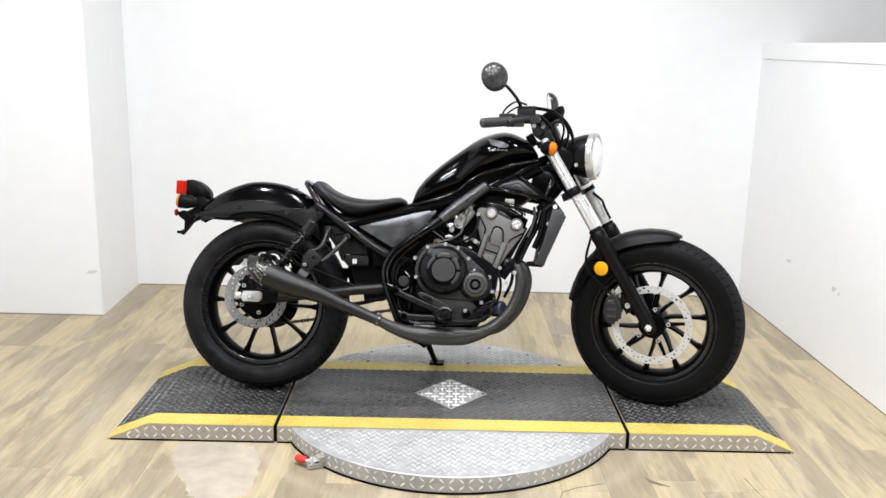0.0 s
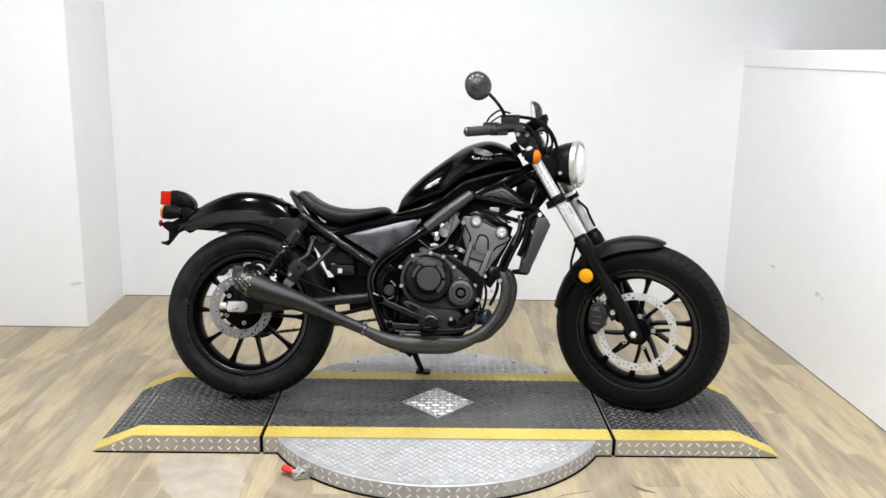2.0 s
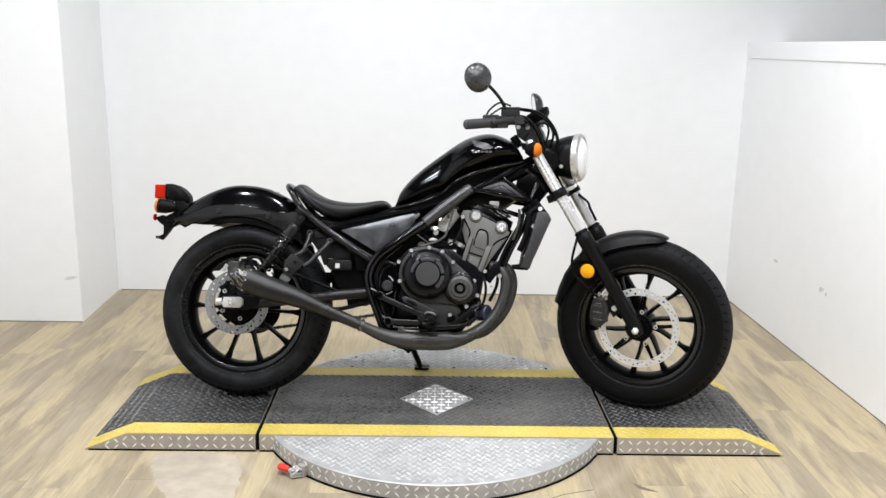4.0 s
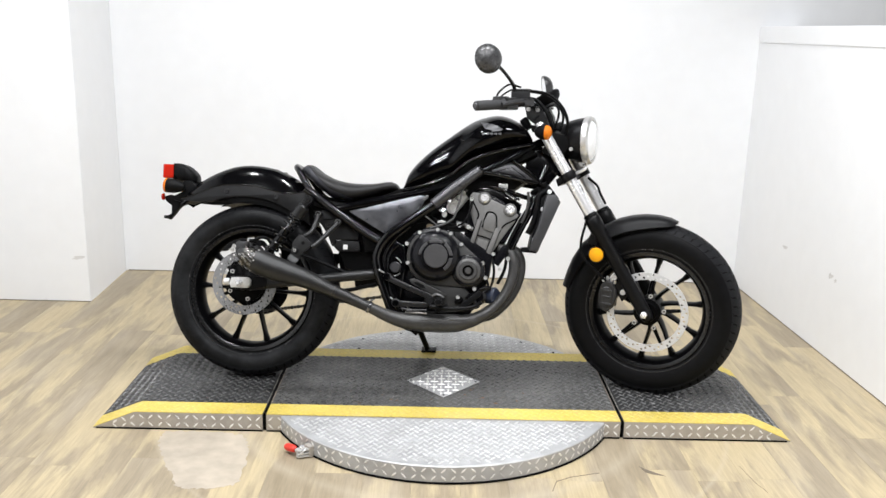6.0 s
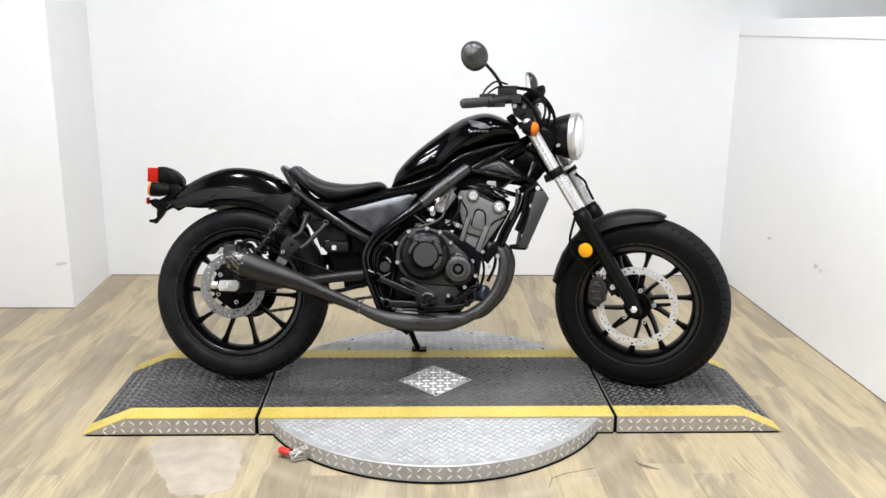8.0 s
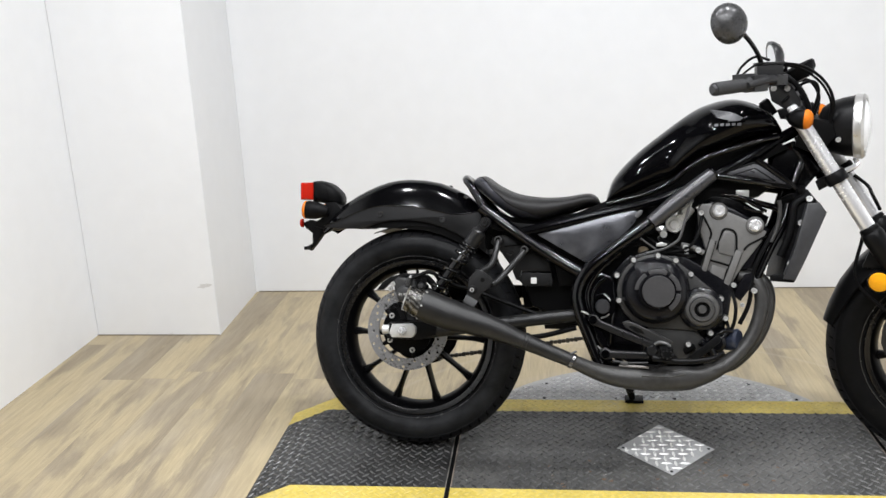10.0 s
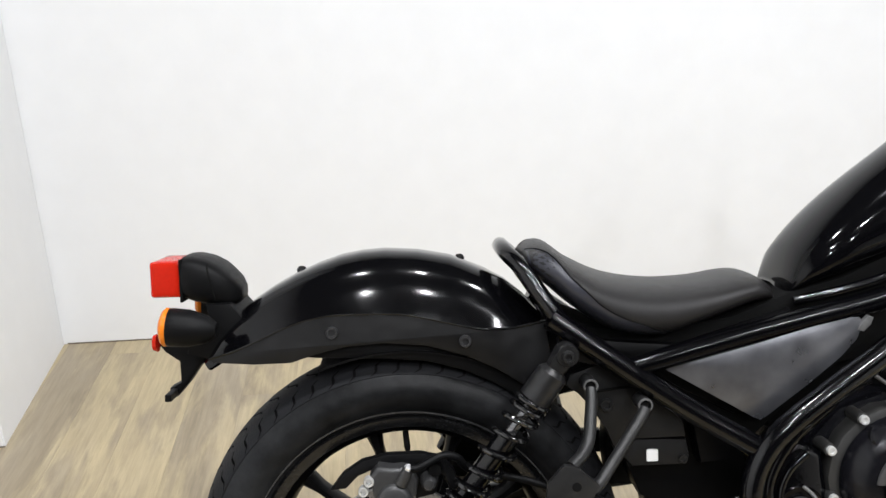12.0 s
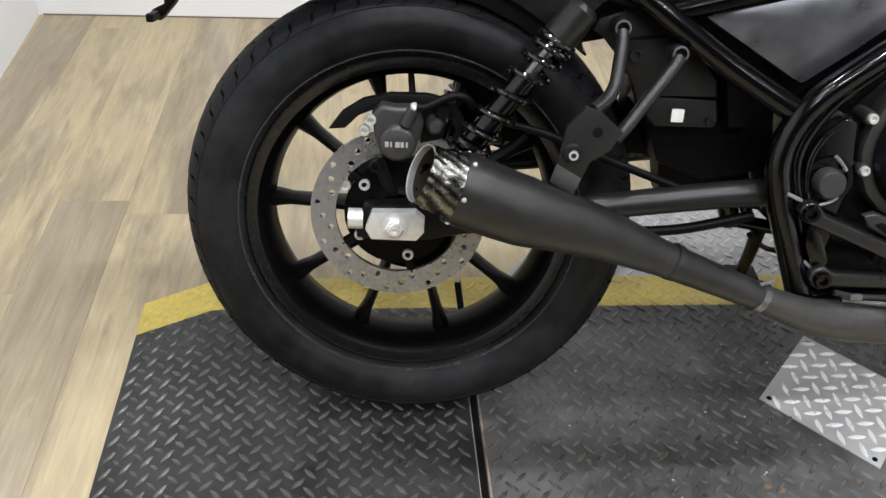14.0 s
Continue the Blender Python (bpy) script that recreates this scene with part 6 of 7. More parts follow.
part("engine_guard_bracket", prism([(0.955, 0.545), (0.975, 0.545), (1.02, 0.65), (1.0, 0.655)], 0.085, 0.098, 0.003), M_ENGINEDARK, bike)

# pivot, foot peg and pedal
part("pivot_plate", prism([(0.510, 0.466), (0.536, 0.515), (0.571, 0.535), (0.605, 0.52), (0.615, 0.45), (0.605, 0.385), (0.60, 0.30), (0.575, 0.285), (0.55, 0.35), (0.53, 0.402)], 0.11, 0.143, 0.010, 3), M_FRAME, bike, "gloss black pivot plate", sharp=50)
part("pivot_cap", lathe([(0, 0.020), (0.017, 0.020), (0.020, 0.016), (0.0205, 0), (0, 0)], (0.574, -0.145, 0.437), seg=28), M_GREYPLASTIC, bike)
part("pivot_ring", lathe([(0.028, 0.006), (0.034, 0.006), (0.036, 0.0), (0.028, 0.0)], (0.574, -0.142, 0.437), seg=32, closed=True), M_FRAME, bike)
for s in (1, -1):
    br = part("peg_bracket", prism([(0.5335, 0.402), (0.538, 0.413), (0.5477, 0.4165), (0.558, 0.413), (0.5694, 0.3995), (0.640, 0.372), (0.7123, 0.3435), (0.7174, 0.3322), (0.705, 0.3256), (0.690, 0.3304), (0.620, 0.358), (0.5566, 0.384), (0.541, 0.389)], s * 0.160, s * 0.177, 0.005, 3), M_BRACKET, bike, "dark cast foot peg bracket", sharp=50)
    part("bracket_bar", prism([(0.566, 0.308), (0.571, 0.320), (0.583, 0.3255), (0.5982, 0.3165), (0.6974, 0.315), (0.706, 0.306), (0.6975, 0.2953), (0.6009, 0.2951), (0.583, 0.290), (0.571, 0.296)], s * 0.160, s * 0.175, 0.005, 3), M_BRACKET, br, sharp=50)
    part("bracket_web", prism([(0.552, 0.385), (0.575, 0.368), (0.592, 0.330), (0.588, 0.318), (0.570, 0.322), (0.556, 0.350)], s * 0.150, s * 0.166, 0.004), M_FRAME, br)
    part("peg_hub", lathe([(0, 0.020), (0.012, 0.020), (0.016, 0.015), (0.0175, 0.0), (0, 0)], (0.708, -0.163 * s, 0.320), (0, -s, 0), 24), M_BRACKET, br)
    part("heel_plate", prism([(0.628, 0.395), (0.6438, 0.400), (0.672, 0.390), (0.720, 0.367), (0.765, 0.344), (0.760, 0.333), (0.718, 0.338), (0.636, 0.380)], s * 0.150, s * 0.161, 0.004, 3), M_CASE, br, sharp=50)
    part("plate_slot", prism([(0.644, 0.3835), (0.654, 0.387), (0.681, 0.3765), (0.690, 0.363), (0.668, 0.368)], s * 0.1605, s * 0.1618, 0.0006), M_GAP, br)
    for x, z in ((0.5477, 0.4023), (0.5828, 0.3079)):
        part("bracket_bolt", lathe([(0, 0.004), (0.0062, 0.004), (0.0066, 0.010), (0.0105, 0.010), (0.0118, 0.007), (0.0118, 0), (0, 0)], (x, -0.174 * s, z), (0, -s, 0), 20), M_FRAME, br)
    peg = part("foot_peg", box(0.729, 0.757, -0.258 if s > 0 else 0.185, -0.185 if s > 0 else 0.258, 0.310, 0.332, 0.006), M_PLASTIC, bike, "black rubber foot peg")
    for k in range(5):
        y = -s * (0.197 + 0.0135 * k)
        part("peg_rib", box(0.727, 0.759, y - 0.003, y + 0.003, 0.309, 0.335, 0.002), M_PLASTIC, peg)
    for a in range(8):
        w = 2 * math.pi * a / 8
        part("peg_tooth", lathe([(0, 0.004), (0.0022, 0.003), (0.0030, 0), (0, 0)], (0.743 + 0.0135 * math.cos(w), -0.256 * s, 0.321 + 0.0105 * math.sin(w)), (0, -s, 0), 8), M_HANGER, peg)
part("peg_spring", tube([(0.716, -0.178, 0.338), (0.728, -0.184, 0.345), (0.745, -0.186, 0.342), (0.756, -0.184, 0.334)], 0.0045, 8), M_CALIPERLIP, bike)
part("heel_guard", prism([(0.677, 0.284), (0.722, 0.283), (0.748, 0.301), (0.767, 0.3145), (0.776, 0.307), (0.762, 0.2885), (0.717, 0.2745)], 0.176, 0.188, 0.003), M_SATIN, bike, sharp=50)
for x, z, r in ((0.728, 0.300, 0.006),):
    part("peg_bolt", bolt(x, 0.186, z, r, 0.007), M_ALU, bike)
part("brake_link", tube([(0.603, -0.178, 0.2895), (0.640, -0.179, 0.2855), (0.697, -0.180, 0.2868)], [0.0045, 0.0035, 0.0035], 8), M_HANGER, bike)
part("link_clevis", box(0.624, 0.642, -0.184, -0.176, 0.281, 0.289, 0.002), M_TUBELIP, bike)
# short pale tubes paint glints along the pivot plate's edges
for pts in ([(0.515, -0.168, 0.425), (0.536, -0.168, 0.416)], [(0.577, -0.148, 0.473), (0.588, -0.149, 0.463), (0.595, -0.150, 0.4535)], [(0.5695, -0.149, 0.4045), (0.583, -0.149, 0.409), (0.5925, -0.149, 0.4166)], [(0.560, -0.160, 0.327), (0.575, -0.160, 0.315)]):
    part("pivot_glint", tube(pts, 0.0026, 8), M_GLINT, bike)
part("chain_slider", prism([(0.799, 0.2963), (0.840, 0.330), (0.8828, 0.3657), (0.892, 0.356), (0.8904, 0.3454), (0.855, 0.315), (0.819, 0.2866)], 0.150, 0.160, 0.003), M_SATIN, bike, sharp=50)
part("slider_slot", prism([(0.832, 0.306), (0.866, 0.336), (0.869, 0.330), (0.836, 0.301)], 0.1595, 0.1606, 0.0005), M_GAP, bike)
part("brake_switch", lathe([(0, 0.03), (0.008, 0.03), (0.010, 0.02), (0.010, 0.0), (0, 0)], (0.80, -0.13, 0.315), (0.6, -0.3, 0.4), 14), M_PLASTIC, bike)
for pts, r in (
    ([(0.905, -0.12, 0.415), (0.915, -0.125, 0.38), (0.895, -0.13, 0.352), (0.865, -0.13, 0.335), (0.845, -0.13, 0.310)], 0.0045),
    ([(0.885, -0.13, 0.365), (0.905, -0.13, 0.375), (0.925, -0.12, 0.372)], 0.006),
    ([(0.84, -0.14, 0.345), (0.865, -0.135, 0.325), (0.88, -0.13, 0.30)], 0.010),
):
    part("oil_line", tube(pts, r, 10), M_ENGINEDARK, bike)
part("brake_pedal", tube([(0.71, -0.19, 0.302), (0.78, -0.20, 0.296), (0.86, -0.205, 0.305), (0.895, -0.21, 0.325)], [0.009, 0.008, 0.007, 0.007], 12), M_SATIN, bike, "black brake pedal")
part("pedal_spring", tube([(0.62, -0.17, 0.275), (0.70, -0.178, 0.275)], 0.005, 8), M_CHAIN, bike)

# rear suspension and wheel carrier
for s in (1, -1):
    l = 0.150 * s
    a, b = Vector((0.243, -l, 0.671)), Vector((0.075, -l, 0.435))
    d = b - a
    side_v = d.normalized().cross(Vector((0, 1, 0)))
    body = part("shock_body", tube([a + d * 0.09, a + d * 0.115, a + d * 0.265, a + d * 0.28], [0.016, 0.0222, 0.0225, 0.019], 24, smooth=False), M_SHOCK, bike, "grey shock absorber body")
    part("shock_eye", lathe([(0.008, -0.014), (0.0145, -0.014), (0.016, -0.011), (0.016, 0.011), (0.0145, 0.014), (0.008, 0.014)], a, seg=28, closed=True), M_SHOCK, body)
    part("shock_bolt", bolt(a.x, 0.164 if s > 0 else -0.166, a.z, 0.0085, 0.009 * s), M_HANGER, body)
    part("shock_neck", prism([(a.x - 0.030, a.z - 0.022), (a.x - 0.014, a.z - 0.034), (a.x + 0.012, a.z - 0.008), (a.x - 0.012, a.z + 0.012)], 0.138 * s, 0.162 * s, 0.003), M_SHOCK, body)
    part("shock_rod", tube([a + d * 0.25, a + d * 0.62], 0.0085, 16), M_ROD, bike, "dark polished damper rod")
    part("damper_tube", tube([a + d * 0.46, a + d * 0.48, a + d * 0.93, a + d], [0.0100, 0.0165, 0.0165, 0.0125], 20, smooth=False), M_FRAME, bike, "black damper tube")
    pts = []
    turns = 9
    for k in range(turns * 14 + 1):
        f = k / (turns * 14)
        w = 2 * math.pi * turns * f
        pts.append(a + d * (0.270 + 0.66 * (f - 0.085 * math.sin(2 * math.pi * f))) + side_v * (0.0235 * math.cos(w)) + Vector((0, -0.0235 * math.sin(w), 0)))
    part("coil_spring", tube(pts, 0.0040, 10, smooth=False), M_SPRING, bike, "gloss black coil spring")
    part("swingarm", tube([(0.55, -0.115 * s, 0.412), (0.46, -0.118 * s, 0.404), (0.30, -0.122 * s, 0.383), (0.12, -0.130 * s, 0.358), (0.03, -0.135 * s, 0.345)], [0.019, 0.019, 0.018, 0.018, 0.018], 16), M_HANGER, bike, "black swingarm tube")
    end = part("swingarm_end", prism([(-0.05, 0.340), (-0.04, 0.378), (0.03, 0.384), (0.10, 0.380), (0.10, 0.345), (0.05, 0.332), (-0.04, 0.330)], s * 0.125, s * 0.152, 0.005), M_SATIN, bike)
    part("axle_adjuster", prism([(-0.036, 0.352), (-0.028, 0.376), (0.030, 0.378), (0.042, 0.368), (0.042, 0.350), (0.032, 0.338), (-0.028, 0.338)], s * 0.150, s * 0.170, 0.003), M_ALU, end, "silver axle adjuster block")
    part("axle_washer", lathe([(0, 0.003), (0.0165, 0.003), (0.0172, 0.002), (0.0172, 0.0), (0, 0)], (0.003, -0.170 * s, 0.358), (0, -s, 0), 32), M_ALU, end)
    part("axle_nut", lathe([(0, 0.012), (0.011, 0.012), (0.0128, 0.010), (0.0128, 0.003), (0, 0.003)], (0.003, -0.170 * s, 0.358), (0, -s, 0), 6), M_CHROME, end, "chrome axle nut")
    part("axle_end", lathe([(0, 0.014), (0.003, 0.014), (0.004, 0.019), (0.0068, 0.019), (0.0078, 0.017), (0.0078, 0.011), (0, 0.011)], (0.003, -0.170 * s, 0.358), (0, -s, 0), 24), M_CHROME, end)
    part("chain_adjuster", tube([(-0.06, -0.145 * s, 0.358), (-0.04, -0.145 * s, 0.358)], 0.014, 16), M_ALU, end)
part("swing_pivot", tube([(0.56, -0.14, 0.413), (0.56, 0.14, 0.413)], 0.02, 16), M_SATIN, bike)
part("sprocket", lathe([(0.03, -0.086), (0.103, -0.088), (0.103, -0.093), (0.03, -0.093)], (RX, 0, RZ), seg=56, closed=True), M_ENGINEDARK, rear_wheel)
part("chain_guard", prism([(-0.05, 0.43), (0.02, 0.435), (0.20, 0.425), (0.38, 0.415), (0.38, 0.40), (0.2, 0.408), (0.0, 0.418)], -0.082, -0.112, 0.003), M_PLASTIC, bike)
for z0, z1 in ((0.413, 0.39), (0.237, 0.325)):
    n = 44
    bm = bmesh.new()
    for k in range(n):
        f = k / n
        x, z = 0.0 + 0.55 * f, z0 + (z1 - z0) * f
        w = 0.007 if k % 2 else 0.0055
        add_box(bm, x, x + 0.0122, 0.090 - w, 0.090 + w, z - w, z + w, 0.0025, 1)
    tagged(part("drive_chain", bm, M_CHAIN, bike), kind="stuff")
part("rear_hub_cover", lathe([(0, 0.105), (0.03, 0.105), (0.062, 0.096), (0.066, 0.088), (0.066, 0.07), (0, 0.07)], (RX, 0, RZ), seg=36), M_RIM, rear_wheel)
arch = part("caliper_carrier", prism([(-0.090, 0.470), (-0.072, 0.494), (-0.045, 0.512), (-0.009, 0.521), (0.04, 0.522), (0.070, 0.515), (0.088, 0.495), (0.094, 0.465), (0.082, 0.462), (0.075, 0.486), (0.058, 0.500), (0.03, 0.506), (-0.02, 0.503), (-0.05, 0.490), (-0.068, 0.472)], 0.098, 0.112, 0.003), M_SATIN, bike, "black caliper carrier arch")
cal = part("rear_caliper", prism([(-0.032, 0.498), (-0.020, 0.512), (0.0, 0.509), (0.014, 0.510), (0.030, 0.505), (0.036, 0.488), (0.033, 0.470), (0.026, 0.462), (0.0155, 0.445), (-0.002, 0.437), (-0.019, 0.446), (-0.028, 0.470)], 0.080, 0.136, 0.007, 3), M_CALIPER, bike, "dark grey rear brake caliper", sharp=50)
part("caliper_bowl", lathe([(0, 0.020), (0.018, 0.020), (0.0225, 0.0175), (0.0255, 0.012), (0.0265, 0.0), (0, 0)], (0.0024, -0.124, 0.4625), seg=36), M_CALIPER, cal, sharp=60)
for k, w in enumerate((0.006, 0.003, 0.007, 0.005, 0.003)):
    part("caliper_marking", box(-0.0135 + 0.0068 * k, -0.0135 + 0.0068 * k + w * 0.8, -0.1452, -0.1438, 0.4585, 0.4655), M_GREYMARK, cal)
for x, z, r in ((-0.033, 0.491, 0.0075), (-0.041, 0.477, 0.0075), (-0.026, 0.428, 0.0085)):
    part("caliper_bolt", bolt(x, 0.128, z, r, 0.012), M_ALU if z > 0.45 else M_SATIN, cal)
nip = part("bleed_nipple", tube([(0.0125, -0.138, 0.488), (0.019, -0.142, 0.503), (0.0225, -0.144, 0.511)], [0.0085, 0.0080, 0.0070], 14, smooth=False), M_CALIPER, cal)
part("banjo_bolt", lathe([(0, 0.006), (0.0045, 0.006), (0.0062, 0.004), (0.0062, 0), (0, 0)], (0.0228, -0.1445, 0.5118), (0.35, -0.4, 0.85), 6), M_CHROME, nip)
part("slide_boss", lathe([(0, 0.030), (0.007, 0.029), (0.0105, 0.024), (0.0120, 0.012), (0.0135, 0), (0, 0)], (0.051, -0.112, 0.486), seg=24), M_CALIPER, cal)
part("boss_web", prism([(0.030, 0.505), (0.052, 0.500), (0.066, 0.484), (0.060, 0.462), (0.030, 0.455)], 0.09, 0.118, 0.004), M_PLASTIC, cal)
part("slide_pin", lathe([(0, 0.02), (0.009, 0.02), (0.011, 0.012), (0.011, 0), (0, 0)], (0.060, -0.115, 0.505), seg=16), M_PLASTIC, cal)
part("torque_arm", prism([(-0.032, 0.432), (-0.015, 0.440), (0.006, 0.385), (-0.010, 0.380)], 0.112, 0.124, 0.003), M_SATIN, bike)
part("carrier_plate", prism([(-0.045, 0.435), (0.03, 0.436), (0.05, 0.40), (0.045, 0.36), (-0.035, 0.36), (-0.055, 0.39)], 0.100, 0.112, 0.003), M_PLASTIC, bike)
for x, z in ((-0.068, 0.392), (0.075, 0.400)):
    part("carrier_bolt", bolt(x, 0.108, z, 0.0085, 0.006), M_ALU, arch)
part("rear_brake_hose", tube([(0.026, -0.146, 0.513), (0.038, -0.145, 0.5135), (0.070, -0.138, 0.527), (0.0915, -0.132, 0.522), (0.105, -0.125, 0.505), (0.14, -0.112, 0.49), (0.20, -0.11, 0.475), (0.30, -0.115, 0.44), (0.42, -0.115, 0.40), (0.50, -0.12, 0.39)], 0.0058, 12), M_PLASTIC, bike)
part("lower_hose", tube([(0.30, -0.10, 0.335), (0.40, -0.105, 0.345), (0.50, -0.11, 0.372)], 0.0075, 12), M_PLASTIC, bike)

# exhaust hanger, gusset, boxes under the seat
part("hanger_gusset", prism([(0.250, 0.612), (0.256, 0.628), (0.291, 0.640), (0.328, 0.634), (0.354, 0.609), (0.395, 0.585), (0.422, 0.553), (0.425, 0.532), (0.340, 0.530), (0.334, 0.504), (0.3255, 0.506), (0.3075, 0.549), (0.2825, 0.584), (0.268, 0.600)], 0.080, 0.098, 0.004), M_GUSSET, bike, "dark plastic cover behind the exhaust hanger")
# added black filler, standing in for the shaded space behind the gusset
part("gusset_gap_fill", prism([(0.218, 0.612), (0.240, 0.592), (0.275, 0.600), (0.285, 0.640), (0.228, 0.665)], 0.02, 0.078, 0.003), M_GAP, bike)
part("gusset_rib", tube([(0.292, -0.0985, 0.603), (0.325, -0.0985, 0.607), (0.352, -0.0985, 0.610)], 0.0022, 6), M_GAP, bike)
for pts in (
    [(0.278, 0.140, 0.618), (0.2775, 0.150, 0.606), (0.2735, 0.165, 0.585), (0.268, 0.182, 0.560), (0.256, 0.198, 0.545), (0.2385, 0.214, 0.535)],
    [(0.3525, 0.146, 0.591), (0.346, 0.152, 0.580), (0.325, 0.165, 0.555), (0.300, 0.180, 0.525), (0.283, 0.193, 0.507), (0.268, 0.206, 0.497)],
):
    part("hanger_tube", tube([(x, -l, z) for x, l, z in pts], 0.0085, 16), M_HANGER, bike, "grey-black exhaust hanger tube")
for x0, l0, z0 in ((0.278, 0.144, 0.6225), (0.353, 0.149, 0.595)):
    # open end of the tube, with a worn lip
    part("tube_end", lathe([(0.0070, -0.035), (0.0105, -0.035), (0.0105, -0.001), (0.0100, 0.0), (0.0080, 0.0), (0.0070, -0.004)], (x0, -l0, z0), seg=28, closed=True), M_HANGER, bike)
    part("tube_bore", lathe([(0, -0.004), (0.0072, -0.004), (0.0072, -0.010), (0, -0.010)], (x0, -l0, z0), seg=20), M_GAP, bike)
    part("tube_lip", lathe([(0.0076, -0.0008), (0.0080, 0.0008), (0.0098, 0.0008), (0.0106, -0.0012)], (x0, -l0, z0), seg=28, closed=True), M_TUBELIP, bike)
plate = part("hanger_plate", prism([(0.228, 0.5405), (0.244, 0.538), (0.276, 0.511), (0.263, 0.4885), (0.240, 0.473), (0.2315, 0.4505), (0.200, 0.468), (0.204, 0.492), (0.207, 0.516)], 0.216, 0.224, 0.002), M_HANGER, bike, "grey-black exhaust hanger plate")
part("hanger_bolt", lathe([(0, 0.012), (0.005, 0.012), (0.006, 0.006), (0.0100, 0.006), (0.0125, 0), (0, 0)], (0.2165, -0.2245, 0.484), seg=20), M_HANGER, plate)
part("bolt_socket", lathe([(0.0032, 0.0), (0.0036, 0.0012), (0.0056, 0.0012), (0.0060, 0.0)], (0.2165, -0.2362, 0.484), seg=20, closed=True), M_ALU, plate)
part("plate_hole", lathe([(0, 0.0006), (0.0062, 0.0006), (0.0062, 0), (0, 0)], (0.2445, -0.2241, 0.511), seg=20), M_GAP, plate)
tab = [[(x, -l, z) for x, z in q] for l, q in ((0.2235, [(0.2315, 0.4525), (0.200, 0.470), (0.1975, 0.466), (0.229, 0.448)]), (0.2345, [(0.2225, 0.4365), (0.1920, 0.4530), (0.1905, 0.4495), (0.2205, 0.4325)]))]
part("hanger_tab", loft(tab), M_HANGER, plate)
batt = part("battery_box", prism([(0.341, 0.529), (0.427, 0.527), (0.4325, 0.500), (0.429, 0.489), (0.349, 0.4875), (0.3345, 0.503)], -0.09, 0.093, 0.004), M_GUSSET, bike, "black plastic battery box")
part("box_label", box(0.3685, 0.3855, -0.0955, -0.0925, 0.4955, 0.5135, 0.003), M_WHITE, batt, "small white label")
part("box_screw", bolt(0.422, 0.093, 0.498, 0.0065, 0.004), M_HANGER, batt)
part("gusset_bolt", bolt(0.3088, 0.098, 0.583, 0.0095, 0.006), M_HANGER, bike)
part("rear_mudguard_flap", prism([(0.331, 0.478), (0.345, 0.600), (0.42, 0.60), (0.50, 0.54), (0.54, 0.38), (0.47, 0.352), (0.402, 0.352), (0.390, 0.414), (0.339, 0.416)], -0.07, -0.02, 0.006), M_PLASTIC, bike)
part("inner_guard", prism([(0.43, 0.585), (0.455, 0.575), (0.50, 0.53), (0.49, 0.492), (0.45, 0.488)], 0.05, 0.09, 0.006), M_PLASTIC, bike)
part("mudguard", prism([(0.40, 0.60), (0.52, 0.55), (0.54, 0.42), (0.44, 0.40), (0.37, 0.425), (0.345, 0.49)], -0.09, 0.05, 0.008), M_PLASTIC, bike)
part("under_seat_cover", prism([(0.255, 0.69), (0.30, 0.675), (0.42, 0.665), (0.58, 0.715), (0.56, 0.62), (0.50, 0.56), (0.42, 0.60), (0.33, 0.655)], -0.09, 0.085, 0.006), M_PLASTIC, bike)
part("seat_underframe", prism([(0.228, 0.700), (0.27, 0.690), (0.33, 0.655), (0.40, 0.612), (0.33, 0.612), (0.25, 0.632), (0.228, 0.66)], -0.08, 0.085, 0.004), M_PLASTIC, bike)
part("seat_bracket", prism([(0.235, 0.70), (0.30, 0.665), (0.36, 0.64), (0.28, 0.648), (0.238, 0.66)], 0.105, 0.12, 0.003), M_SATIN, bike)

part("chain_hugger", prism([(0.080, 0.490), (0.115, 0.555), (0.20, 0.605), (0.240, 0.585), (0.252, 0.547), (0.281, 0.505), (0.294, 0.479), (0.340, 0.479), (0.345, 0.440), (0.316, 0.438), (0.315, 0.392), (0.30, 0.385), (0.292, 0.362), (0.20, 0.378), (0.115, 0.405), (0.095, 0.44)], -0.118, -0.104, 0.004), M_PLASTIC, bike, "black chain-side wheel hugger")

# side stand
part("side_stand", tube([(0.62, 0.14, 0.262), (0.645, 0.22, 0.18), (0.672, 0.31, 0.10)], [0.013, 0.012, 0.011], 12), M_PLASTIC, bike, "black side stand, folded out")
part("stand_foot", moved(box(-0.03, 0.03, -0.022, 0.022, -0.006, 0.006, 0.004), Matrix.Translation((0.678, 0.322, 0.092)) @ Matrix.Rotation(radians(15), 4, "X")), M_PLASTIC, bike)
part("stand_spring", tube([(0.60, 0.13, 0.25), (0.66, 0.20, 0.20), (0.69, 0.21, 0.19)], 0.005, 8), M_PLASTIC, bike)

# tail
hous = part("tail_lamp_housing", loft([[(x, w * math.copysign(abs(math.cos(a)) ** 0.5, math.cos(a)), zc + hh * math.copysign(abs(math.sin(a)) ** 0.5, math.sin(a))) for a in (2 * math.pi * k / 24 for k in range(24))] for x, w, zc, hh in ((-0.307, 0.046, 0.772, 0.027), (-0.305, 0.051, 0.772, 0.031), (-0.29, 0.0535, 0.769, 0.0345), (-0.272, 0.053, 0.765, 0.034), (-0.255, 0.051, 0.759, 0.031), (-0.242, 0.046, 0.753, 0.026), (-0.230, 0.037, 0.748, 0.019), (-0.223, 0.024, 0.745, 0.010))]), M_PLASTIC, bike, "black tail lamp housing", sharp=60)
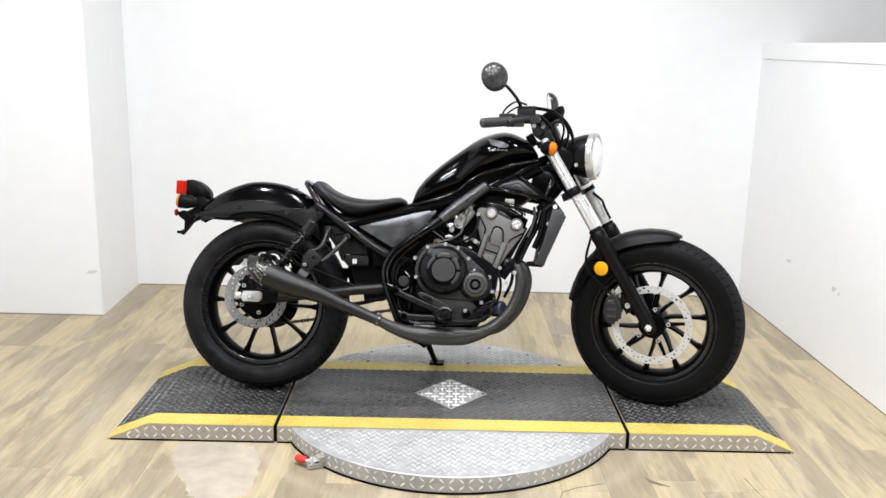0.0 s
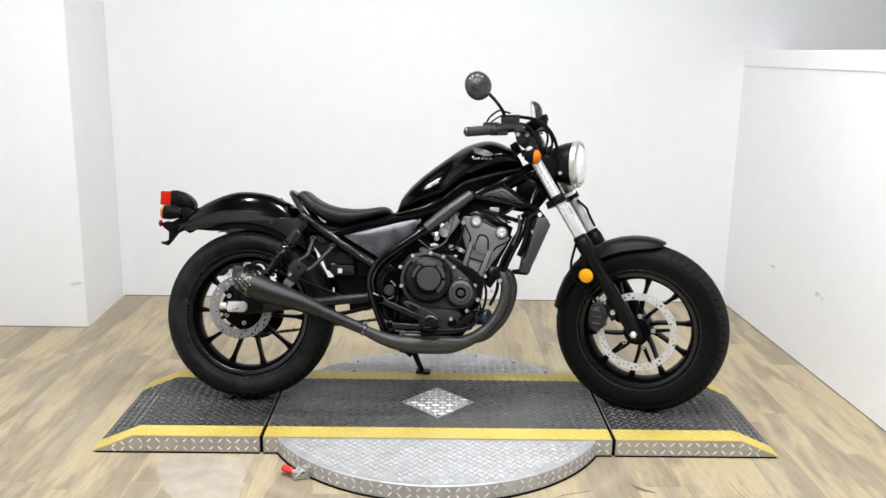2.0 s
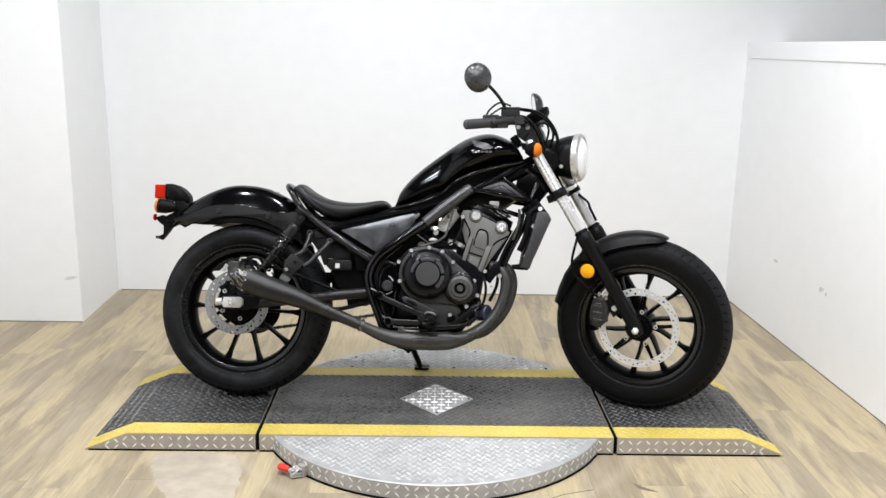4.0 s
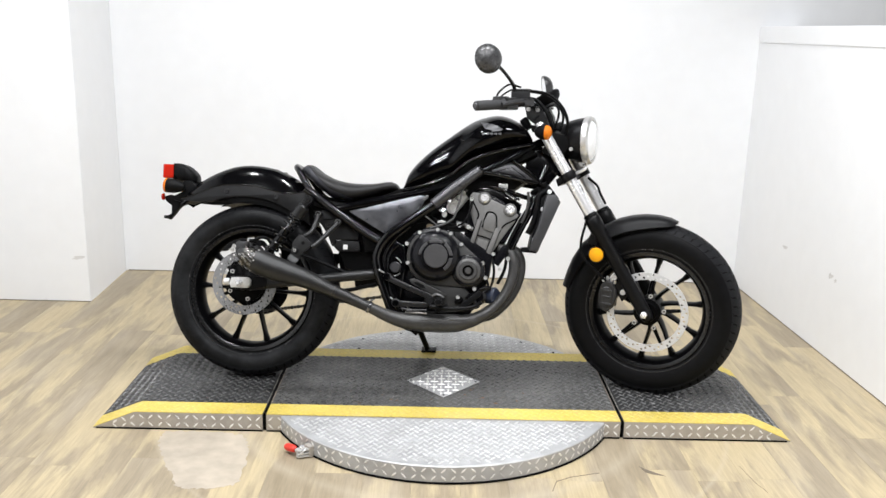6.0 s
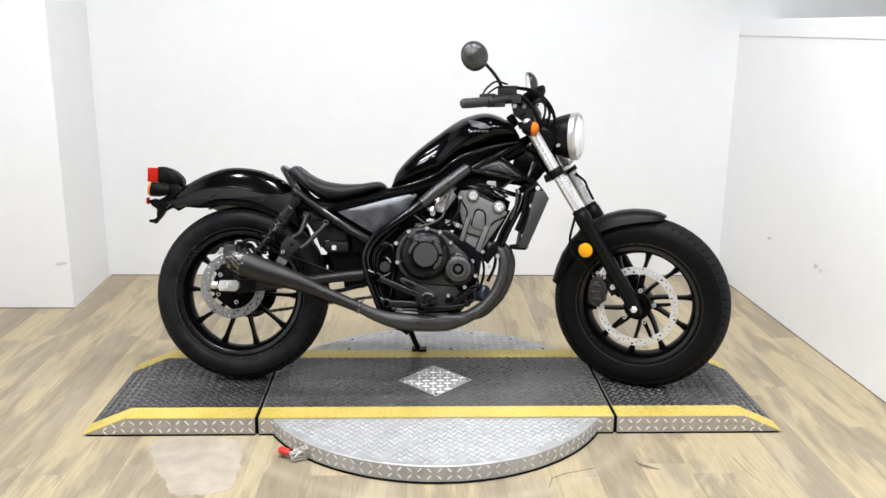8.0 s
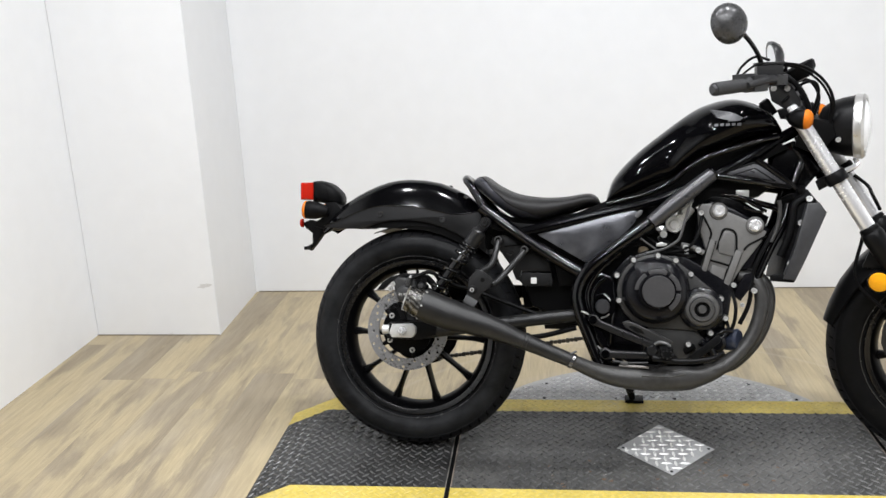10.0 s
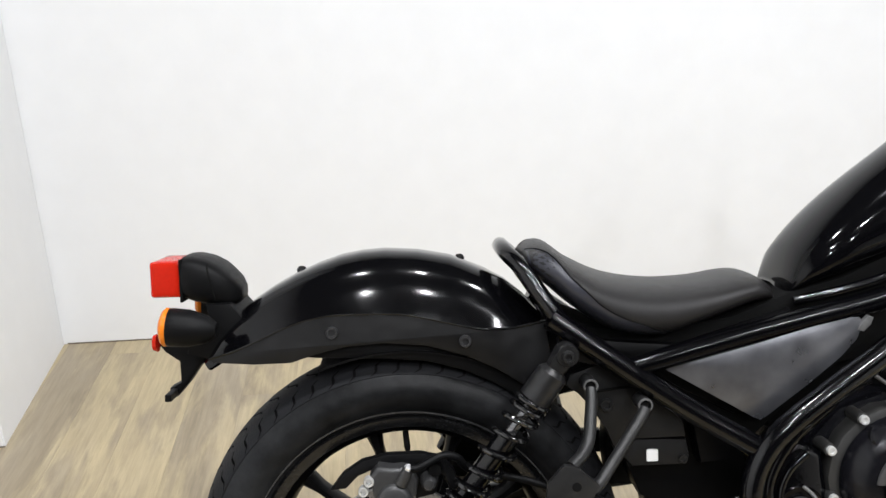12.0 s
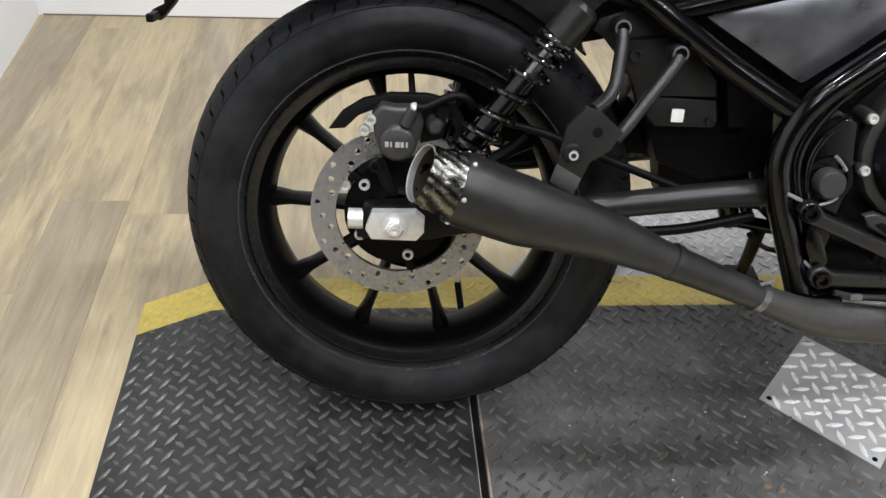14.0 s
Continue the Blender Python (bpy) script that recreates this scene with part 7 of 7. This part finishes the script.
part("tail_lamp_lens", box(-0.352, -0.304, -0.046, 0.046, 0.7435, 0.797, 0.011, 4), M_RED, hous, "red tail lamp lens")
part("lens_bezel", box(-0.3075, -0.3035, -0.0505, 0.0505, 0.737, 0.800, 0.0015), M_GAP, hous)
def squared(x, w, zc, hh, n=24):
    """A ring of rounded-square section across the bike."""
    return [(x, w * math.copysign(abs(math.cos(a)) ** 0.5, math.cos(a)), zc + hh * math.copysign(abs(math.sin(a)) ** 0.5, math.sin(a))) for a in (2 * math.pi * k / n for k in range(n))]


seam = [[(x + 0.22 * (0.765 - z), y, z) for x, y, z in squared(x0, w, 0.7625, hh)] for x0, w, hh in ((-0.2635, 0.052, 0.0335), (-0.2630, 0.0532, 0.0342), (-0.2610, 0.0530, 0.0340), (-0.2605, 0.0516, 0.0330))]
part("housing_seam", loft(seam, False), M_GAP, hous)
part("tail_bracket", prism([(-0.27, 0.735), (-0.235, 0.735), (-0.215, 0.712), (-0.215, 0.665), (-0.255, 0.648), (-0.30, 0.660), (-0.30, 0.676), (-0.265, 0.695)], -0.055, 0.055, 0.006), M_PLASTIC, bike)
lic = part("plate_holder", prism([(-0.357, 0.672), (-0.345, 0.655), (-0.324, 0.640), (-0.3235, 0.608), (-0.341, 0.599), (-0.340, 0.589), (-0.330, 0.585), (-0.3116, 0.606), (-0.290, 0.636), (-0.262, 0.650), (-0.285, 0.670), (-0.33, 0.682)], -0.012, 0.012, 0.003), M_PLASTIC, bike, "black plate holder with no plate")
part("plate_crossbar", box(-0.338, -0.328, -0.05, 0.02, 0.588, 0.599, 0.003), M_PLASTIC, lic)
part("rear_reflector", lathe([(0, 0.007), (0.012, 0.006), (0.014, 0), (0, 0)], (-0.352, -0.02, 0.672), (-1, 0, 0), 16), M_RED, lic, "small red reflector")
for s in (1, -1):
    sig = part("rear_signal", lathe([(0, 0.0), (0.0265, 0.0), (0.0275, -0.006), (0.0265, -0.03), (0.020, -0.055), (0.010, -0.068), (0, -0.07)], (-0.312, -0.10 * s, 0.711), (-1, 0, 0.08), 28), M_PLASTIC, bike, "black rear turn signal")
    part("signal_lens", lathe([(0.027, -0.002), (0.0275, 0.003), (0.024, 0.007), (0.014, 0.011), (0, 0.012), (0, -0.002)], (-0.312, -0.10 * s, 0.711), (-1, 0, 0.08), 28), M_AMBER, sig, "amber signal lens")
    part("signal_stalk", tube([(-0.275, -0.09 * s, 0.708), (-0.262, -0.05 * s, 0.70)], 0.010, 12), M_PLASTIC, bike)
for x, l, z in ((-0.142, -0.045, 0.764), (0.106, -0.045, 0.778)):
    part("fender_knob", lathe([(0, 0.010), (0.006, 0.010), (0.008, 0.006), (0.007, 0), (0, 0)], (x, -l, z), (0, 0.5, 0.85), 14), M_SATIN, bike)
part("fender_seam", tube([(x, -0.0985, z + 0.001) for x, z in TRIM_T], 0.0016, 6), M_FRAME, bike)

# tank badge: a plain swept wing over a bar of blocks


def tank_side(x, z):
    """How far the tank's right side stands out at a place on it."""
    zt, zb, w = eased(TX, TT, x), eased(TX, TB, x), tank_width(x, z)
    mid = zb + 0.42 * (zt - zb)
    s = min(1.0, max(0.0, (z - mid) / (zt - mid))) ** (1 / 1.05)
    return w * math.sqrt(max(0.0, 1 - s * s)) ** 0.90


def badge(outline, name):
    """A thin decal that follows the tank's side."""
    bm = bmesh.new()
    vs = [bm.verts.new((x, -tank_side(x, z) - 0.0012, z)) for x, z in outline]
    bm.faces.new(vs)
    bmesh.ops.triangulate(bm, faces=bm.faces[:])
    bmesh.ops.subdivide_edges(bm, edges=bm.edges[:], cuts=3, use_grid_fill=True)
    for v in bm.verts:
        v.co.y = -tank_side(v.co.x, v.co.z) - 0.0009
    return part(name, bm, M_DECAL, tank, "silver badge shape on the tank")


for k in range(5):
    f = k / 4
    badge([(0.862 + 0.012 * f, 0.992 - 0.006 * k - 0.002), (0.915 + 0.002 * k, 0.975 - 0.0052 * k), (0.930, 0.968 - 0.004 * k), (0.930, 0.9655 - 0.004 * k), (0.912, 0.9715 - 0.0052 * k), (0.872 + 0.012 * f, 0.984 - 0.006 * k - 0.001)], "badge_feather")
badge([(0.925, 0.970), (0.947, 0.958), (0.938, 0.950), (0.905, 0.948), (0.915, 0.955)], "badge_wing")
for k in range(5):
    x = 0.872 + 0.0148 * k
    badge([(x, 0.9435), (x + 0.0105, 0.9435 + 0.0003), (x + 0.0105, 0.9365), (x, 0.936)], "badge_block")

# ---- floor planks ----
floor = tagged(finish("floor", box(-2.43, 3.42, FRONT - 0.12, BACK + 0.12, -0.08, -0.006), M_SUB), "beige and grey-brown wood-look plank floor", "floor", kind="structure")
PW, PL = 0.152, 1.22
plank_mesh = {}


def plank(w, ln):
    key = (round(w, 3), round(ln, 3))
    if key not in plank_mesh:
        bm = box(0.00015, w - 0.00015, 0.00015, ln - 0.00015, -0.0058, 0.0, 0.0004, 1)
        ob = finish("plank", bm, M_PLANK, floor)
        plank_mesh[key] = ob.data
        return ob
    ob = new("plank", plank_mesh[key])
    ob.parent = floor
    return ob


random.seed(4)
x = -2.36
while x < 3.25:
    y = FRONT - random.choice((0.0, 0.31, 0.62, 0.93)) - 0.1 * random.random()
    while y < BACK:
        y0, y1 = max(y, FRONT), min(y + PL, BACK)
        if y1 - y0 > 0.01:
            plank(PW, y1 - y0).location = (x, y0, -0.0002 * random.random())
        y += PL
    x += PW

# worn patch, chip and cracks in the vinyl
def ragged(outline, steps=7, amount=0.007):
    """An outline whose edges wander as a worn edge does."""
    out = []
    for (x0, y0), (x1, y1) in zip(outline, outline[1:] + outline[:1]):
        for k in range(steps):
            f = k / steps
            out.append((x0 + (x1 - x0) * f + random.uniform(-amount, amount), y0 + (y1 - y0) * f + random.uniform(-amount, amount)))
    return out


def flat_mark(name, outline, mat, label, height=0.0006):
    bm = bmesh.new()
    a, b = [bm.verts.new((x, y, 0.0)) for x, y in outline], [bm.verts.new((x, y, height)) for x, y in outline]
    bm.faces.new(b)
    for i in range(len(a)):
        bm.faces.new((a[i], a[(i + 1) % len(a)], b[(i + 1) % len(a)], b[i]))
    return tagged(finish(name, bm, mat), label, "floor mark", kind="structure")


flat_mark("floor_patch", ragged([(-0.944, -0.333), (-0.945, -0.38), (-0.931, -0.428), (-0.90, -0.50), (-0.862, -0.57), (-0.818, -0.654), (-0.80, -0.70), (-0.74, -0.712), (-0.66, -0.700), (-0.6125, -0.672), (-0.617, -0.58), (-0.622, -0.50), (-0.6345, -0.4225), (-0.650, -0.385), (-0.678, -0.345), (-0.76, -0.328), (-0.86, -0.325)]), M_PATCH, "pale worn patch in the plank floor")
flat_mark("floor_chip", [(0.662, -0.510), (0.676, -0.528), (0.735, -0.574), (0.700, -0.566), (0.676, -0.552)], M_SUB, "dark chip torn out of a plank")
for pts in ([(0.357, -0.683), (0.377, -0.621), (0.427, -0.592), (0.523, -0.561)], [(0.999, -0.499), (1.012, -0.60), (1.031, -0.661)]):
    flat_mark("floor_crack", [(x, y) for x, y in pts] + [(x + 0.002, y - 0.0025) for x, y in pts[::-1]], M_SUB, "thin dark crack in the plank floor")
